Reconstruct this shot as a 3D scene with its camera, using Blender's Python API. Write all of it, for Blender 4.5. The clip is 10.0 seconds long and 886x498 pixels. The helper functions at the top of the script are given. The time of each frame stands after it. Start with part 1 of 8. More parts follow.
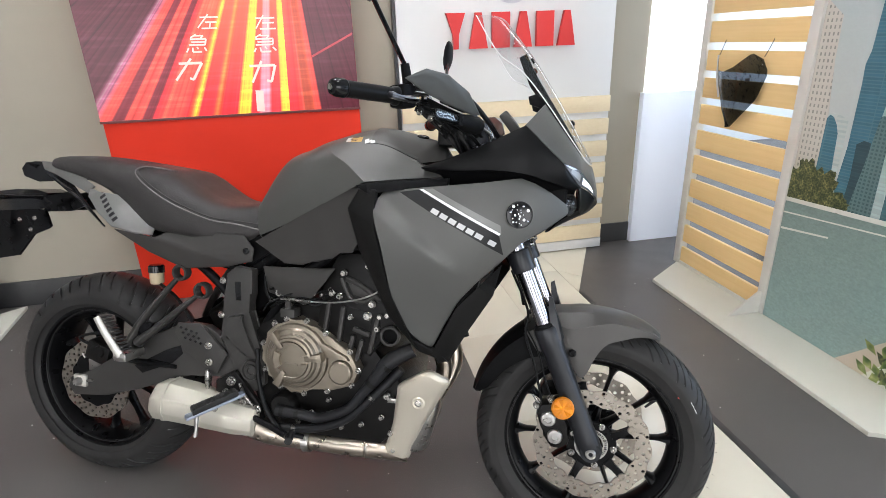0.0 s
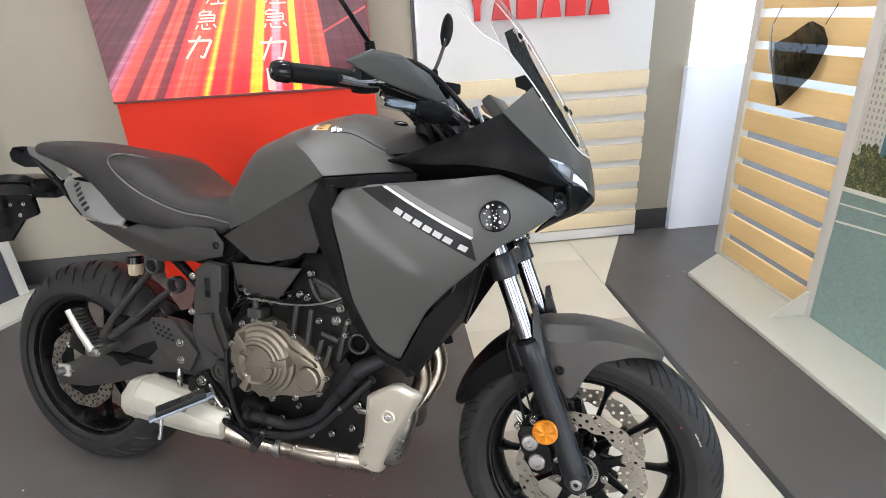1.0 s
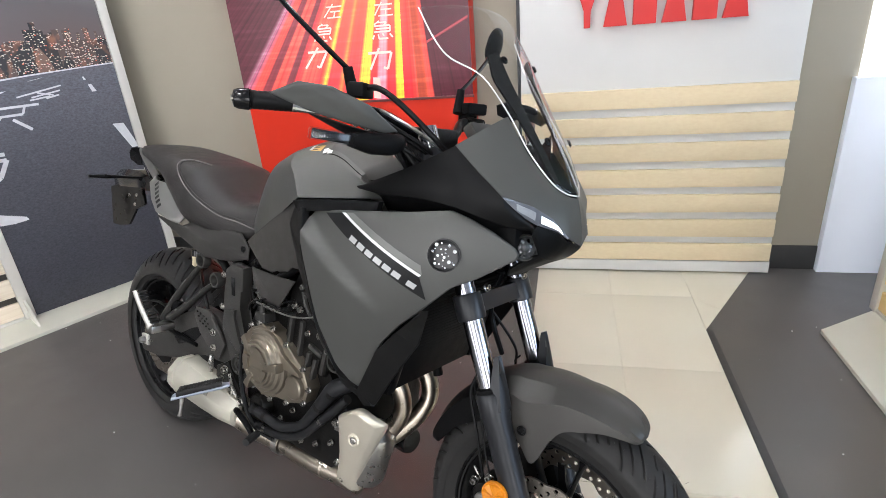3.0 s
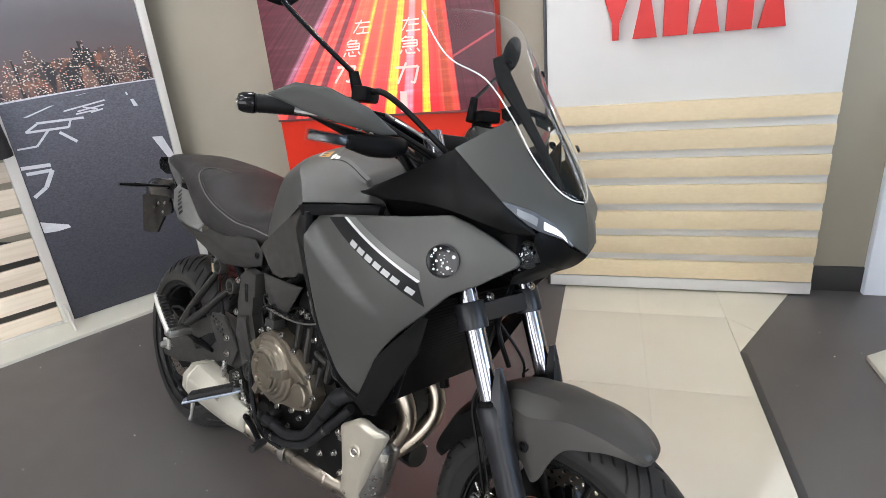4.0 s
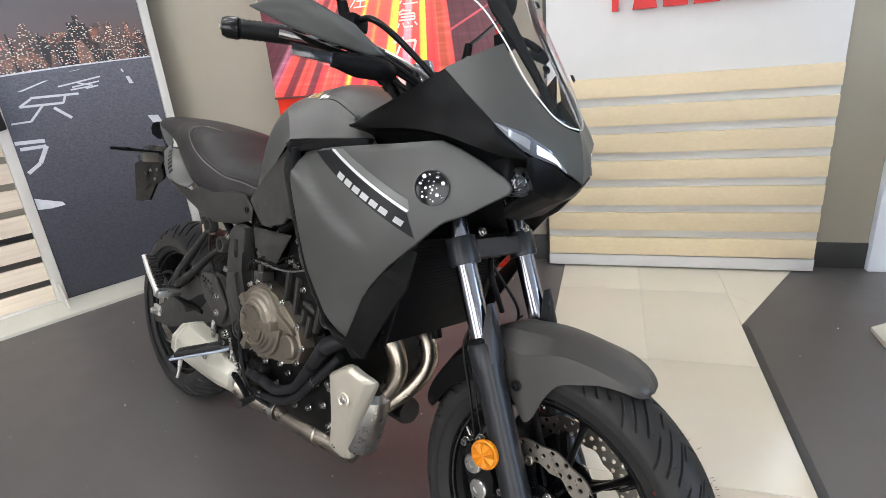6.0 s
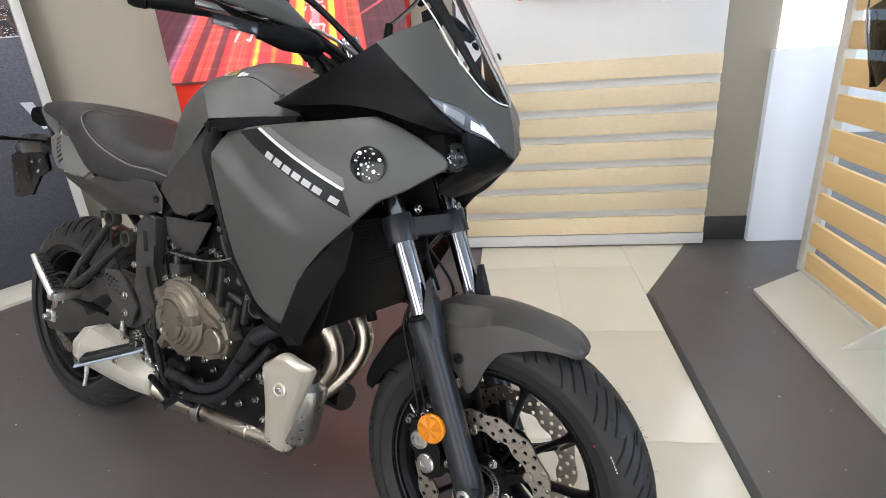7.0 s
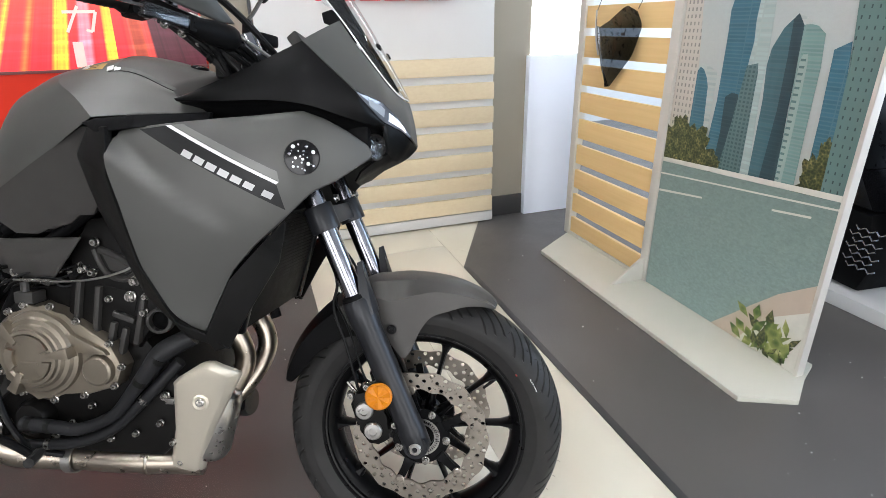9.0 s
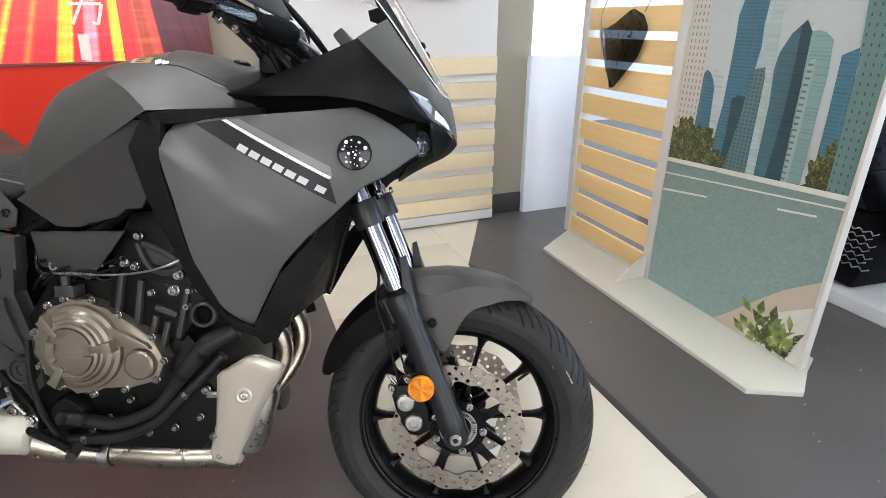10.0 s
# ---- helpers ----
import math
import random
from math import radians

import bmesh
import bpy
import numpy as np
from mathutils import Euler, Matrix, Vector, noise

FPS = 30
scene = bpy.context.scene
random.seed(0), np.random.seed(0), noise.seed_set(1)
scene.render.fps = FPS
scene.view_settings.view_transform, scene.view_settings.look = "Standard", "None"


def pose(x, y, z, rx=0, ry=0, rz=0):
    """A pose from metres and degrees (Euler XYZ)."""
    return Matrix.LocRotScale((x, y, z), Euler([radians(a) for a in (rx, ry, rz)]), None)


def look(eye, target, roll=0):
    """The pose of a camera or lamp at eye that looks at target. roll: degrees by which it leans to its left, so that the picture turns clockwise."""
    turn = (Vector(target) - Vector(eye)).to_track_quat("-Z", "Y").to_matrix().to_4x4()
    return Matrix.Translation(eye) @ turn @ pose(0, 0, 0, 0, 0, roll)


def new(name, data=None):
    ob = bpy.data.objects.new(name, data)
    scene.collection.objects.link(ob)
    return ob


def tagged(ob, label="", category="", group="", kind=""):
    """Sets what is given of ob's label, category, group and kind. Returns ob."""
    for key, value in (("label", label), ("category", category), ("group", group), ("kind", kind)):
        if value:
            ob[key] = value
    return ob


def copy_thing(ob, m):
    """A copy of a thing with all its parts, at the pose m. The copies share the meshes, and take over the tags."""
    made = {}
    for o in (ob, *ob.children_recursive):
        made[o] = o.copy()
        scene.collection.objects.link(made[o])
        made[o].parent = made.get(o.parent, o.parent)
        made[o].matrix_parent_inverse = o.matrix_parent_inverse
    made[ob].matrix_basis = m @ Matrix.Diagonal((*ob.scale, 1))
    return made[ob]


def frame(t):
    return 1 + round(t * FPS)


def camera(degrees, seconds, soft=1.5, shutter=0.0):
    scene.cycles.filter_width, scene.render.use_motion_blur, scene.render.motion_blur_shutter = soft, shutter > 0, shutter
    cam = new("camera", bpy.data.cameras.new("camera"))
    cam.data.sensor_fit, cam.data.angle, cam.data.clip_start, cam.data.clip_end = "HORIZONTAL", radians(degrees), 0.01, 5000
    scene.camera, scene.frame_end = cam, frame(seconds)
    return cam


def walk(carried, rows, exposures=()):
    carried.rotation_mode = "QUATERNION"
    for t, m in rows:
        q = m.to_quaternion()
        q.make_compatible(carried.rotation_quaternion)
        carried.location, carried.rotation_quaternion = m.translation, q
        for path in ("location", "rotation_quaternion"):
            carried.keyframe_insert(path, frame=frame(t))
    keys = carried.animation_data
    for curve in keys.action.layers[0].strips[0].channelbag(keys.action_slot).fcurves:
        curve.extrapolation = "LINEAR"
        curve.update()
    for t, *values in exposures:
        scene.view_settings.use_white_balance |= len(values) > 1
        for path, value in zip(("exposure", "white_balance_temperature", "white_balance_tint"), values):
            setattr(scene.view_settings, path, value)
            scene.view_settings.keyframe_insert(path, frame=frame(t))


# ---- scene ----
cam = camera(79.1, 10.0, soft=0.45)
PATH = [
    (0, (1.369, -1.203, 1.266), (0.935, 0.609, 0.539), -2.1),
    (0.5, (1.433, -1.118, 1.26), (0.902, 0.65, 0.49), -3.2),
    (1, (1.497, -1.014, 1.264), (0.89, 0.713, 0.458), -3.2),
    (1.5, (1.565, -0.944, 1.273), (0.843, 0.729, 0.449), -3.5),
    (2, (1.679, -0.865, 1.277), (0.785, 0.725, 0.457), -4.1),
    (2.5, (1.77, -0.804, 1.285), (0.725, 0.701, 0.481), -4.5),
    (4, (1.865, -0.706, 1.246), (0.597, 0.674, 0.55), -5.2),
    (4.5, (1.875, -0.703, 1.213), (0.575, 0.662, 0.544), -5.2),
    (5, (1.879, -0.705, 1.179), (0.567, 0.648, 0.509), -5.2),
    (6.5, (1.881, -0.718, 1.094), (0.692, 0.722, 0.377), -4.8),
    (7, (1.846, -0.749, 1.091), (0.845, 0.817, 0.353), -4.1),
    (7.5, (1.779, -0.805, 1.094), (1.019, 0.884, 0.339), -3.4),
    (8, (1.723, -0.861, 1.102), (1.213, 0.914, 0.335), -2.9),
    (8.5, (1.666, -0.911, 1.105), (1.35, 0.906, 0.331), -2.2),
    (9, (1.606, -0.959, 1.111), (1.422, 0.874, 0.334), -1.1),
    (9.5, (1.545, -0.982, 1.11), (1.436, 0.856, 0.33), -0.2),
    (10, (1.485, -0.992, 1.114), (1.375, 0.845, 0.332), -0.0),
]
walk(cam, [(t, look(eye, target, roll)) for t, eye, target, roll in PATH], exposures=[(t, e, 5950, 10) for t, e in ((0, 0.05), (1, 0.13), (2, 0.14), (2.6, 0.10), (4, -0.04), (5, -0.03), (6.5, 0.03), (8, 0.0), (10, 0.02))])

# ---- world and light ----
world = bpy.data.worlds.new("world")
world.use_nodes = True
scene.world = world
world.node_tree.nodes["Background"].inputs[0].default_value = (0.80, 0.88, 1.0, 1)
world.node_tree.nodes["Background"].inputs[1].default_value = 0.3

HALL = Matrix.Rotation(radians(24.5), 4, "Z")      # the room's own axes: u along the back wall, v into it


def hall(u, v, z=0.0):
    return HALL @ Vector((u, v, z))


# ---- materials ----
def mat(name, color=(0.5, 0.5, 0.5), rough=0.5, metal=0.0, vary=0.15, scale=18.0, bump=0.0, bump_scale=250.0, coat=0.0,
        spec=0.5, rough_vary=0.12, emit=0.0):
    """A principled material with stains at one scale and fine grain at another."""
    m = bpy.data.materials.new(name)
    m.use_nodes = True
    nt = m.node_tree
    b = nt.nodes["Principled BSDF"]
    b.inputs["Metallic"].default_value = metal
    b.inputs["Specular IOR Level"].default_value = spec
    b.inputs["Coat Weight"].default_value = coat
    b.inputs["Coat Roughness"].default_value = 0.12
    tc = nt.nodes.new("ShaderNodeTexCoord")
    n1 = nt.nodes.new("ShaderNodeTexNoise")
    n1.inputs["Scale"].default_value = scale
    n1.inputs["Detail"].default_value = 6
    nt.links.new(tc.outputs["Object"], n1.inputs["Vector"])
    mix = nt.nodes.new("ShaderNodeMix")
    mix.data_type = "RGBA"
    mix.inputs[6].default_value = (*[max(0, c * (1 - vary)) for c in color], 1)
    mix.inputs[7].default_value = (*[min(1, c * (1 + vary)) for c in color], 1)
    nt.links.new(n1.outputs["Fac"], mix.inputs[0])
    nt.links.new(mix.outputs[2], b.inputs["Base Color"])
    rr = nt.nodes.new("ShaderNodeMapRange")
    rr.inputs["To Min"].default_value = max(0.02, rough - rough_vary)
    rr.inputs["To Max"].default_value = min(1, rough + rough_vary)
    n2 = nt.nodes.new("ShaderNodeTexNoise")
    n2.inputs["Scale"].default_value = scale * 2.7
    n2.inputs["Detail"].default_value = 8
    nt.links.new(tc.outputs["Object"], n2.inputs["Vector"])
    nt.links.new(n2.outputs["Fac"], rr.inputs["Value"])
    nt.links.new(rr.outputs[0], b.inputs["Roughness"])
    if bump:
        n3 = nt.nodes.new("ShaderNodeTexNoise")
        n3.inputs["Scale"].default_value = bump_scale
        n3.inputs["Detail"].default_value = 4
        nt.links.new(tc.outputs["Object"], n3.inputs["Vector"])
        bn = nt.nodes.new("ShaderNodeBump")
        bn.inputs["Strength"].default_value = bump
        bn.inputs["Distance"].default_value = 0.002
        nt.links.new(n3.outputs["Fac"], bn.inputs["Height"])
        nt.links.new(bn.outputs[0], b.inputs["Normal"])
    if emit:
        nt.links.new(mix.outputs[2], b.inputs["Emission Color"])
        b.inputs["Emission Strength"].default_value = emit
    return m


def speckled(name, base, fleck, rough, scale=420.0, threshold=0.66, bump=0.25, vary=0.12):
    """A base colour with fine light flecks, as vinyl flooring and carpet have them."""
    m = mat(name, base, rough, vary=vary, scale=3.0, bump=bump, bump_scale=scale)
    nt = m.node_tree
    b = nt.nodes["Principled BSDF"]
    old = b.inputs["Base Color"].links[0].from_socket
    tc = next(n for n in nt.nodes if n.type == "TEX_COORD")
    n = nt.nodes.new("ShaderNodeTexNoise")
    n.inputs["Scale"].default_value = scale
    n.inputs["Detail"].default_value = 1
    nt.links.new(tc.outputs["Object"], n.inputs["Vector"])
    ramp = nt.nodes.new("ShaderNodeValToRGB")
    ramp.color_ramp.elements[0].position, ramp.color_ramp.elements[1].position = threshold, threshold + 0.08
    nt.links.new(n.outputs["Fac"], ramp.inputs[0])
    mix = nt.nodes.new("ShaderNodeMix")
    mix.data_type = "RGBA"
    mix.inputs[7].default_value = (*fleck, 1)
    nt.links.new(old, mix.inputs[6])
    nt.links.new(ramp.outputs[0], mix.inputs[0])
    nt.links.new(mix.outputs[2], b.inputs["Base Color"])
    return m


def wooden(name, light, dark, rough=0.55, axis=(1.2, 30.0, 30.0)):
    """Veneer with a long, faint grain."""
    m = mat(name, light, rough, vary=0.05, scale=4.0)
    nt = m.node_tree
    b = nt.nodes["Principled BSDF"]
    tc = next(n for n in nt.nodes if n.type == "TEX_COORD")
    mp = nt.nodes.new("ShaderNodeMapping")
    mp.inputs["Scale"].default_value = axis
    n = nt.nodes.new("ShaderNodeTexNoise")
    n.inputs["Scale"].default_value, n.inputs["Detail"].default_value = 3.0, 8
    nt.links.new(tc.outputs["Object"], mp.inputs["Vector"])
    nt.links.new(mp.outputs[0], n.inputs["Vector"])
    mix = nt.nodes.new("ShaderNodeMix")
    mix.data_type = "RGBA"
    mix.inputs[6].default_value, mix.inputs[7].default_value = (*dark, 1), (*light, 1)
    ramp = nt.nodes.new("ShaderNodeValToRGB")
    ramp.color_ramp.elements[0].position, ramp.color_ramp.elements[1].position = 0.3, 0.62
    info = nt.nodes.new("ShaderNodeObjectInfo")
    hue = nt.nodes.new("ShaderNodeHueSaturation")
    rng = nt.nodes.new("ShaderNodeMapRange")
    rng.inputs["To Min"].default_value, rng.inputs["To Max"].default_value = 0.93, 1.07
    nt.links.new(info.outputs["Random"], rng.inputs["Value"])
    nt.links.new(rng.outputs[0], hue.inputs["Value"])
    nt.links.new(n.outputs["Fac"], ramp.inputs[0])
    nt.links.new(ramp.outputs[0], mix.inputs[0])
    nt.links.new(mix.outputs[2], hue.inputs["Color"])
    nt.links.new(hue.outputs[0], b.inputs["Base Color"])
    return m


def clear(name, tint=(1, 1, 1), rough=0.02, ior=1.49):
    """Clear or tinted acrylic sheet: mostly see-through, with a real surface gloss."""
    m = bpy.data.materials.new(name)
    m.use_nodes = True
    nt = m.node_tree
    for n in list(nt.nodes):
        if n.type != "OUTPUT_MATERIAL":
            nt.nodes.remove(n)
    out = next(n for n in nt.nodes if n.type == "OUTPUT_MATERIAL")
    tr = nt.nodes.new("ShaderNodeBsdfTransparent")
    tr.inputs[0].default_value = (*tint, 1)
    gl = nt.nodes.new("ShaderNodeBsdfGlossy")
    gl.inputs["Roughness"].default_value = rough
    lw = nt.nodes.new("ShaderNodeLayerWeight")
    lw.inputs["Blend"].default_value = 0.5
    power = nt.nodes.new("ShaderNodeMath")
    power.operation = "POWER"
    power.inputs[1].default_value = 4.5
    nt.links.new(lw.outputs["Facing"], power.inputs[0])
    fr = nt.nodes.new("ShaderNodeMath")
    fr.operation = "MULTIPLY_ADD"
    fr.inputs[1].default_value, fr.inputs[2].default_value = 0.75, ((ior - 1) / (ior + 1)) ** 2
    nt.links.new(power.outputs[0], fr.inputs[0])
    mx = nt.nodes.new("ShaderNodeMixShader")
    nt.links.new(fr.outputs[0], mx.inputs[0])
    nt.links.new(tr.outputs[0], mx.inputs[1])
    nt.links.new(gl.outputs[0], mx.inputs[2])
    nt.links.new(mx.outputs[0], out.inputs[0])
    return m


def glow(name, color, strength):
    m = bpy.data.materials.new(name)
    m.use_nodes = True
    b = m.node_tree.nodes["Principled BSDF"]
    b.inputs["Base Color"].default_value = (*color, 1)
    b.inputs["Emission Color"].default_value = (*color, 1)
    b.inputs["Emission Strength"].default_value = strength
    return m


M = {
    "dark_floor": speckled("dark_floor", (0.079, 0.0733, 0.0690), (0.180, 0.169, 0.160), 0.40, 340, 0.585, 0.09, 0.24),
    "cream_floor": mat("cream_floor", (0.63, 0.597, 0.492), 0.14, vary=0.05, scale=2.2, rough_vary=0.07),
    "wall": mat("wall", (0.335, 0.307, 0.249), 0.85, vary=0.04, scale=2.0, bump=0.04, bump_scale=180, spec=0.2),
    "wall_cool": mat("wall_cool", (0.46, 0.45, 0.43), 0.55, vary=0.06, scale=3.0),
    "rear_wall": mat("rear_wall", (0.42, 0.41, 0.40), 0.6, vary=0.06, scale=2.0),
    "ceiling": mat("ceiling", (0.40, 0.40, 0.39), 0.8, vary=0.04, scale=2.0),
    "baseboard": mat("baseboard", (0.034, 0.034, 0.034), 0.45, vary=0.1),
    "grout": mat("grout", (0.60, 0.565, 0.465), 0.6, vary=0.06),
    "disc_grey": mat("disc_grey", (0.52, 0.52, 0.55), 0.35, vary=0.03, scale=5.0),
    "cool_white": mat("cool_white", (0.78, 0.82, 0.90), 0.4, vary=0.03, scale=3.0),
    "white_board": mat("white_board", (0.62, 0.62, 0.61), 0.5, vary=0.03, scale=3.0),
    "cream_board": mat("cream_board", (0.53, 0.53, 0.46), 0.45, vary=0.03, scale=5.0),
    "silver_frame": mat("silver_frame", (0.60, 0.585, 0.54), 0.42, 0.15, vary=0.05, scale=12),
    "slat_wood": wooden("slat_wood", (0.68, 0.575, 0.39), (0.65, 0.54, 0.36)),
    "lattice_wood": wooden("lattice_wood", (0.76, 0.54, 0.25), (0.725, 0.505, 0.225)),
    # lattice wood again, paled to carry the cooler light on the left stand
    "cool_lit_wood": wooden("cool_lit_wood", (0.70, 0.62, 0.50), (0.62, 0.53, 0.41)),
    "red_board": mat("red_board", (0.62, 0.026, 0.006), 0.6, vary=0.05, scale=2.5, spec=0.25),
    "red_letter": mat("red_letter", (0.58, 0.024, 0.022), 0.5, vary=0.05, scale=10),
    "black_edge": mat("black_edge", (0.02, 0.02, 0.022), 0.4),
    "dark_rail": mat("dark_rail", (0.14, 0.03, 0.03), 0.4),
    "lightbox": glow("lightbox", (1.0, 1.0, 1.0), 2.2),
    "lamp": glow("lamp", (1.0, 0.955, 0.900), 118.0),
}


# ---- building helpers ----
def finish(bm, name, material, smooth=True, angle=35):
    me = bpy.data.meshes.new(name)
    bmesh.ops.recalc_face_normals(bm, faces=bm.faces)
    bm.to_mesh(me)
    bm.free()
    if smooth:
        me.polygons.foreach_set("use_smooth", [True] * len(me.polygons))
        me.set_sharp_from_angle(angle=radians(angle))
    if material:
        me.materials.append(material)
    return me


def part(name, bm, material, parent=None, label="", smooth=True, angle=35):
    """Links a bmesh as one mesh object under a thing or a part."""
    ob = new(name, finish(bm, name, material, smooth, angle))
    ob.parent = parent
    if label:
        tagged(ob, label)
    return ob


def thing(name, label, category, bm=None, material=None, group="", kind="", at=None, angle=35):
    ob = new(name, finish(bm, name, material, angle=angle) if bm else None)
    if at is not None:
        ob.matrix_world = at
    return tagged(ob, label, category, group, kind)


def blank():
    return bmesh.new()


def add_box(bm, lo, hi, m=None, bevel=0.0):
    """A box between two corners, with its edges taken off."""
    c = [(a + b) / 2 for a, b in zip(lo, hi)]
    d = [abs(b - a) for a, b in zip(lo, hi)]
    t = Matrix.Translation(c) @ Matrix.Diagonal((*d, 1))
    made = bmesh.ops.create_cube(bm, size=1, matrix=t)["verts"]
    if bevel:
        edges = list({e for v in made for e in v.link_edges})
        res = bmesh.ops.bevel(bm, geom=edges, offset=bevel, segments=2, affect="EDGES", profile=0.6)
        made = list({v for f in res["faces"] for v in f.verts} | {v for v in made if v.is_valid})
    if m is not None:
        bmesh.ops.transform(bm, matrix=m, verts=made)
    return bm


def box(lo, hi, m=None, bevel=0.0):
    return add_box(blank(), lo, hi, m, bevel)


def add_prism(bm, outline, lo, hi, axis="y", bevel=0.0, m=None):
    """A plate: an outline of (a, b) pairs, thick from lo to hi along an axis."""
    def at(a, b, h):
        return {"y": (a, h, b), "z": (a, b, h), "x": (h, a, b)}[axis]
    low = [bm.verts.new(at(a, b, lo)) for a, b in outline]
    top = [bm.verts.new(at(a, b, hi)) for a, b in outline]
    n = len(outline)
    faces = [bm.faces.new(low), bm.faces.new(top[::-1])]
    faces += [bm.faces.new((low[i], low[(i + 1) % n], top[(i + 1) % n], top[i])) for i in range(n)]
    made = low + top
    if bevel:
        edges = [e for f in faces[:2] for e in f.edges]
        res = bmesh.ops.bevel(bm, geom=list(set(edges)), offset=bevel, segments=2, affect="EDGES", profile=0.6)
        made = list({v for f in res["faces"] for v in f.verts} | {v for v in made if v.is_valid})
    if m is not None:
        bmesh.ops.transform(bm, matrix=m, verts=made)
    return bm


def prism(outline, lo, hi, axis="y", bevel=0.0, m=None):
    return add_prism(blank(), outline, lo, hi, axis, bevel, m)


def smooth_line(points, steps=6):
    """A Catmull-Rom line through the points."""
    p = [Vector(a) for a in points]
    p = [2 * p[0] - p[1]] + p + [2 * p[-1] - p[-2]]
    out = []
    for i in range(1, len(p) - 2):
        for k in range(steps):
            t = k / steps
            out.append(0.5 * (2 * p[i] + (p[i + 1] - p[i - 1]) * t + (2 * p[i - 1] - 5 * p[i] + 4 * p[i + 1] - p[i + 2]) * t * t
                              + (3 * p[i] - p[i - 1] - 3 * p[i + 1] + p[i + 2]) * t ** 3))
    return out + [p[-2]]


def add_tube(bm, points, radius, seg=12, steps=6, flat=1.0):
    """A round bar along a smooth line; radius may be one number or one for each point."""
    line = smooth_line(points, steps) if len(points) > 2 and steps > 1 else [Vector(a) for a in points]
    if isinstance(radius, (int, float)):
        radii = [radius] * len(line)
    else:
        radii = [float(np.interp(i / (len(line) - 1) * (len(radius) - 1), range(len(radius)), radius)) for i in range(len(line))]
    rings, side = [], None
    for i, q in enumerate(line):
        d = (line[min(i + 1, len(line) - 1)] - line[max(i - 1, 0)]).normalized()
        if side is None:
            side = d.cross(Vector((0, 0, 1)) if abs(d.z) < 0.9 else Vector((0, 1, 0))).normalized()
        side = (side - d * side.dot(d)).normalized()
        up = d.cross(side)
        rings.append([bm.verts.new(q + radii[i] * (side * math.cos(a) + up * math.sin(a) * flat))
                      for a in (2 * math.pi * k / seg for k in range(seg))])
    for r, s in zip(rings, rings[1:]):
        for k in range(seg):
            bm.faces.new((r[k], r[(k + 1) % seg], s[(k + 1) % seg], s[k]))
    bm.faces.new(rings[0][::-1])
    bm.faces.new(rings[-1])
    return bm


def tube(points, radius, seg=12, steps=6, flat=1.0):
    return add_tube(blank(), points, radius, seg, steps, flat)


def add_lathe(bm, profile, m=None, seg=32, closed=False):
    """Turns a profile of (radius, height) pairs round the z axis."""
    rings = []
    made = []
    for r, h in profile:
        if r < 1e-6:
            rings.append([bm.verts.new((0, 0, h))])
        else:
            rings.append([bm.verts.new((r * math.cos(a), r * math.sin(a), h)) for a in (2 * math.pi * k / seg for k in range(seg))])
        made += rings[-1]
    pairs = list(zip(rings, rings[1:])) + ([(rings[-1], rings[0])] if closed else [])
    for r, s in pairs:
        for k in range(seg):
            j = (k + 1) % seg
            quad = [r[k % len(r)], r[j % len(r)], s[j % len(s)], s[k % len(s)]]
            quad = list(dict.fromkeys(quad))
            if len(quad) > 2:
                bm.faces.new(quad)
    if not closed:
        for r in (rings[0], rings[-1]):
            if len(r) > 2:
                bm.faces.new(r)
    if m is not None:
        bmesh.ops.transform(bm, matrix=m, verts=made)
    return bm


def lathe(profile, m=None, seg=32, closed=False):
    return add_lathe(blank(), profile, m, seg, closed)


def loft(sections, closed=True, caps=True, bm=None):
    """A skin over rings of equally many points."""
    bm = bm or blank()
    rings = [[bm.verts.new(p) for p in s] for s in sections]
    n = len(rings[0])
    for r, s in zip(rings, rings[1:]):
        for k in range(n if closed else n - 1):
            j = (k + 1) % n
            bm.faces.new((r[k], r[j], s[j], s[k]))
    if closed and caps:
        bm.faces.new(rings[0][::-1])
        bm.faces.new(rings[-1])
    return bm


def shell(points, faces, thick=0.004, bm=None, bevel=0.0, inward=(0, 1, 0), crease=0.12):
    """A moulded panel of flat facets with a real thickness."""
    bm = bm or blank()
    outer = [bm.verts.new(p) for p in points]
    push = Vector(inward).normalized() * thick
    inner = [bm.verts.new(Vector(p) + push) for p in points]
    count = {}
    for f in faces:
        bm.faces.new([outer[i] for i in f])
        bm.faces.new([inner[i] for i in reversed(f)])
        for a, b in zip(f, f[1:] + f[:1]):
            count[(a, b)] = True
    for a, b in list(count):
        if (b, a) not in count:
            bm.faces.new((outer[b], outer[a], inner[a], inner[b]))
    if bevel:
        bmesh.ops.recalc_face_normals(bm, faces=bm.faces)
        sharp = [e for e in bm.edges if len(e.link_faces) == 2 and e.calc_face_angle() > crease]
        bmesh.ops.bevel(bm, geom=sharp, offset=bevel, segments=2, affect="EDGES", profile=0.5, clamp_overlap=True)
    return bm


def toward(direction):
    """Turns the z axis towards a direction."""
    return Vector(direction).to_track_quat("Z", "Y").to_matrix().to_4x4()


def add_bolt(bm, at, direction, r=0.008, h=0.006):
    """A flanged screw with a hexagon socket."""
    m = Matrix.Translation(at) @ toward(direction)
    add_lathe(bm, [(0, 0), (r * 1.25, 0), (r * 1.25, h * 0.25), (r, h * 0.4), (r, h * 0.85), (r * 0.85, h), (r * 0.5, h), (r * 0.45, h * 0.5), (0, h * 0.5)], m, 12)
    return bm


def bolt(at, direction, r=0.008, h=0.006):
    return add_bolt(blank(), at, direction, r, h)


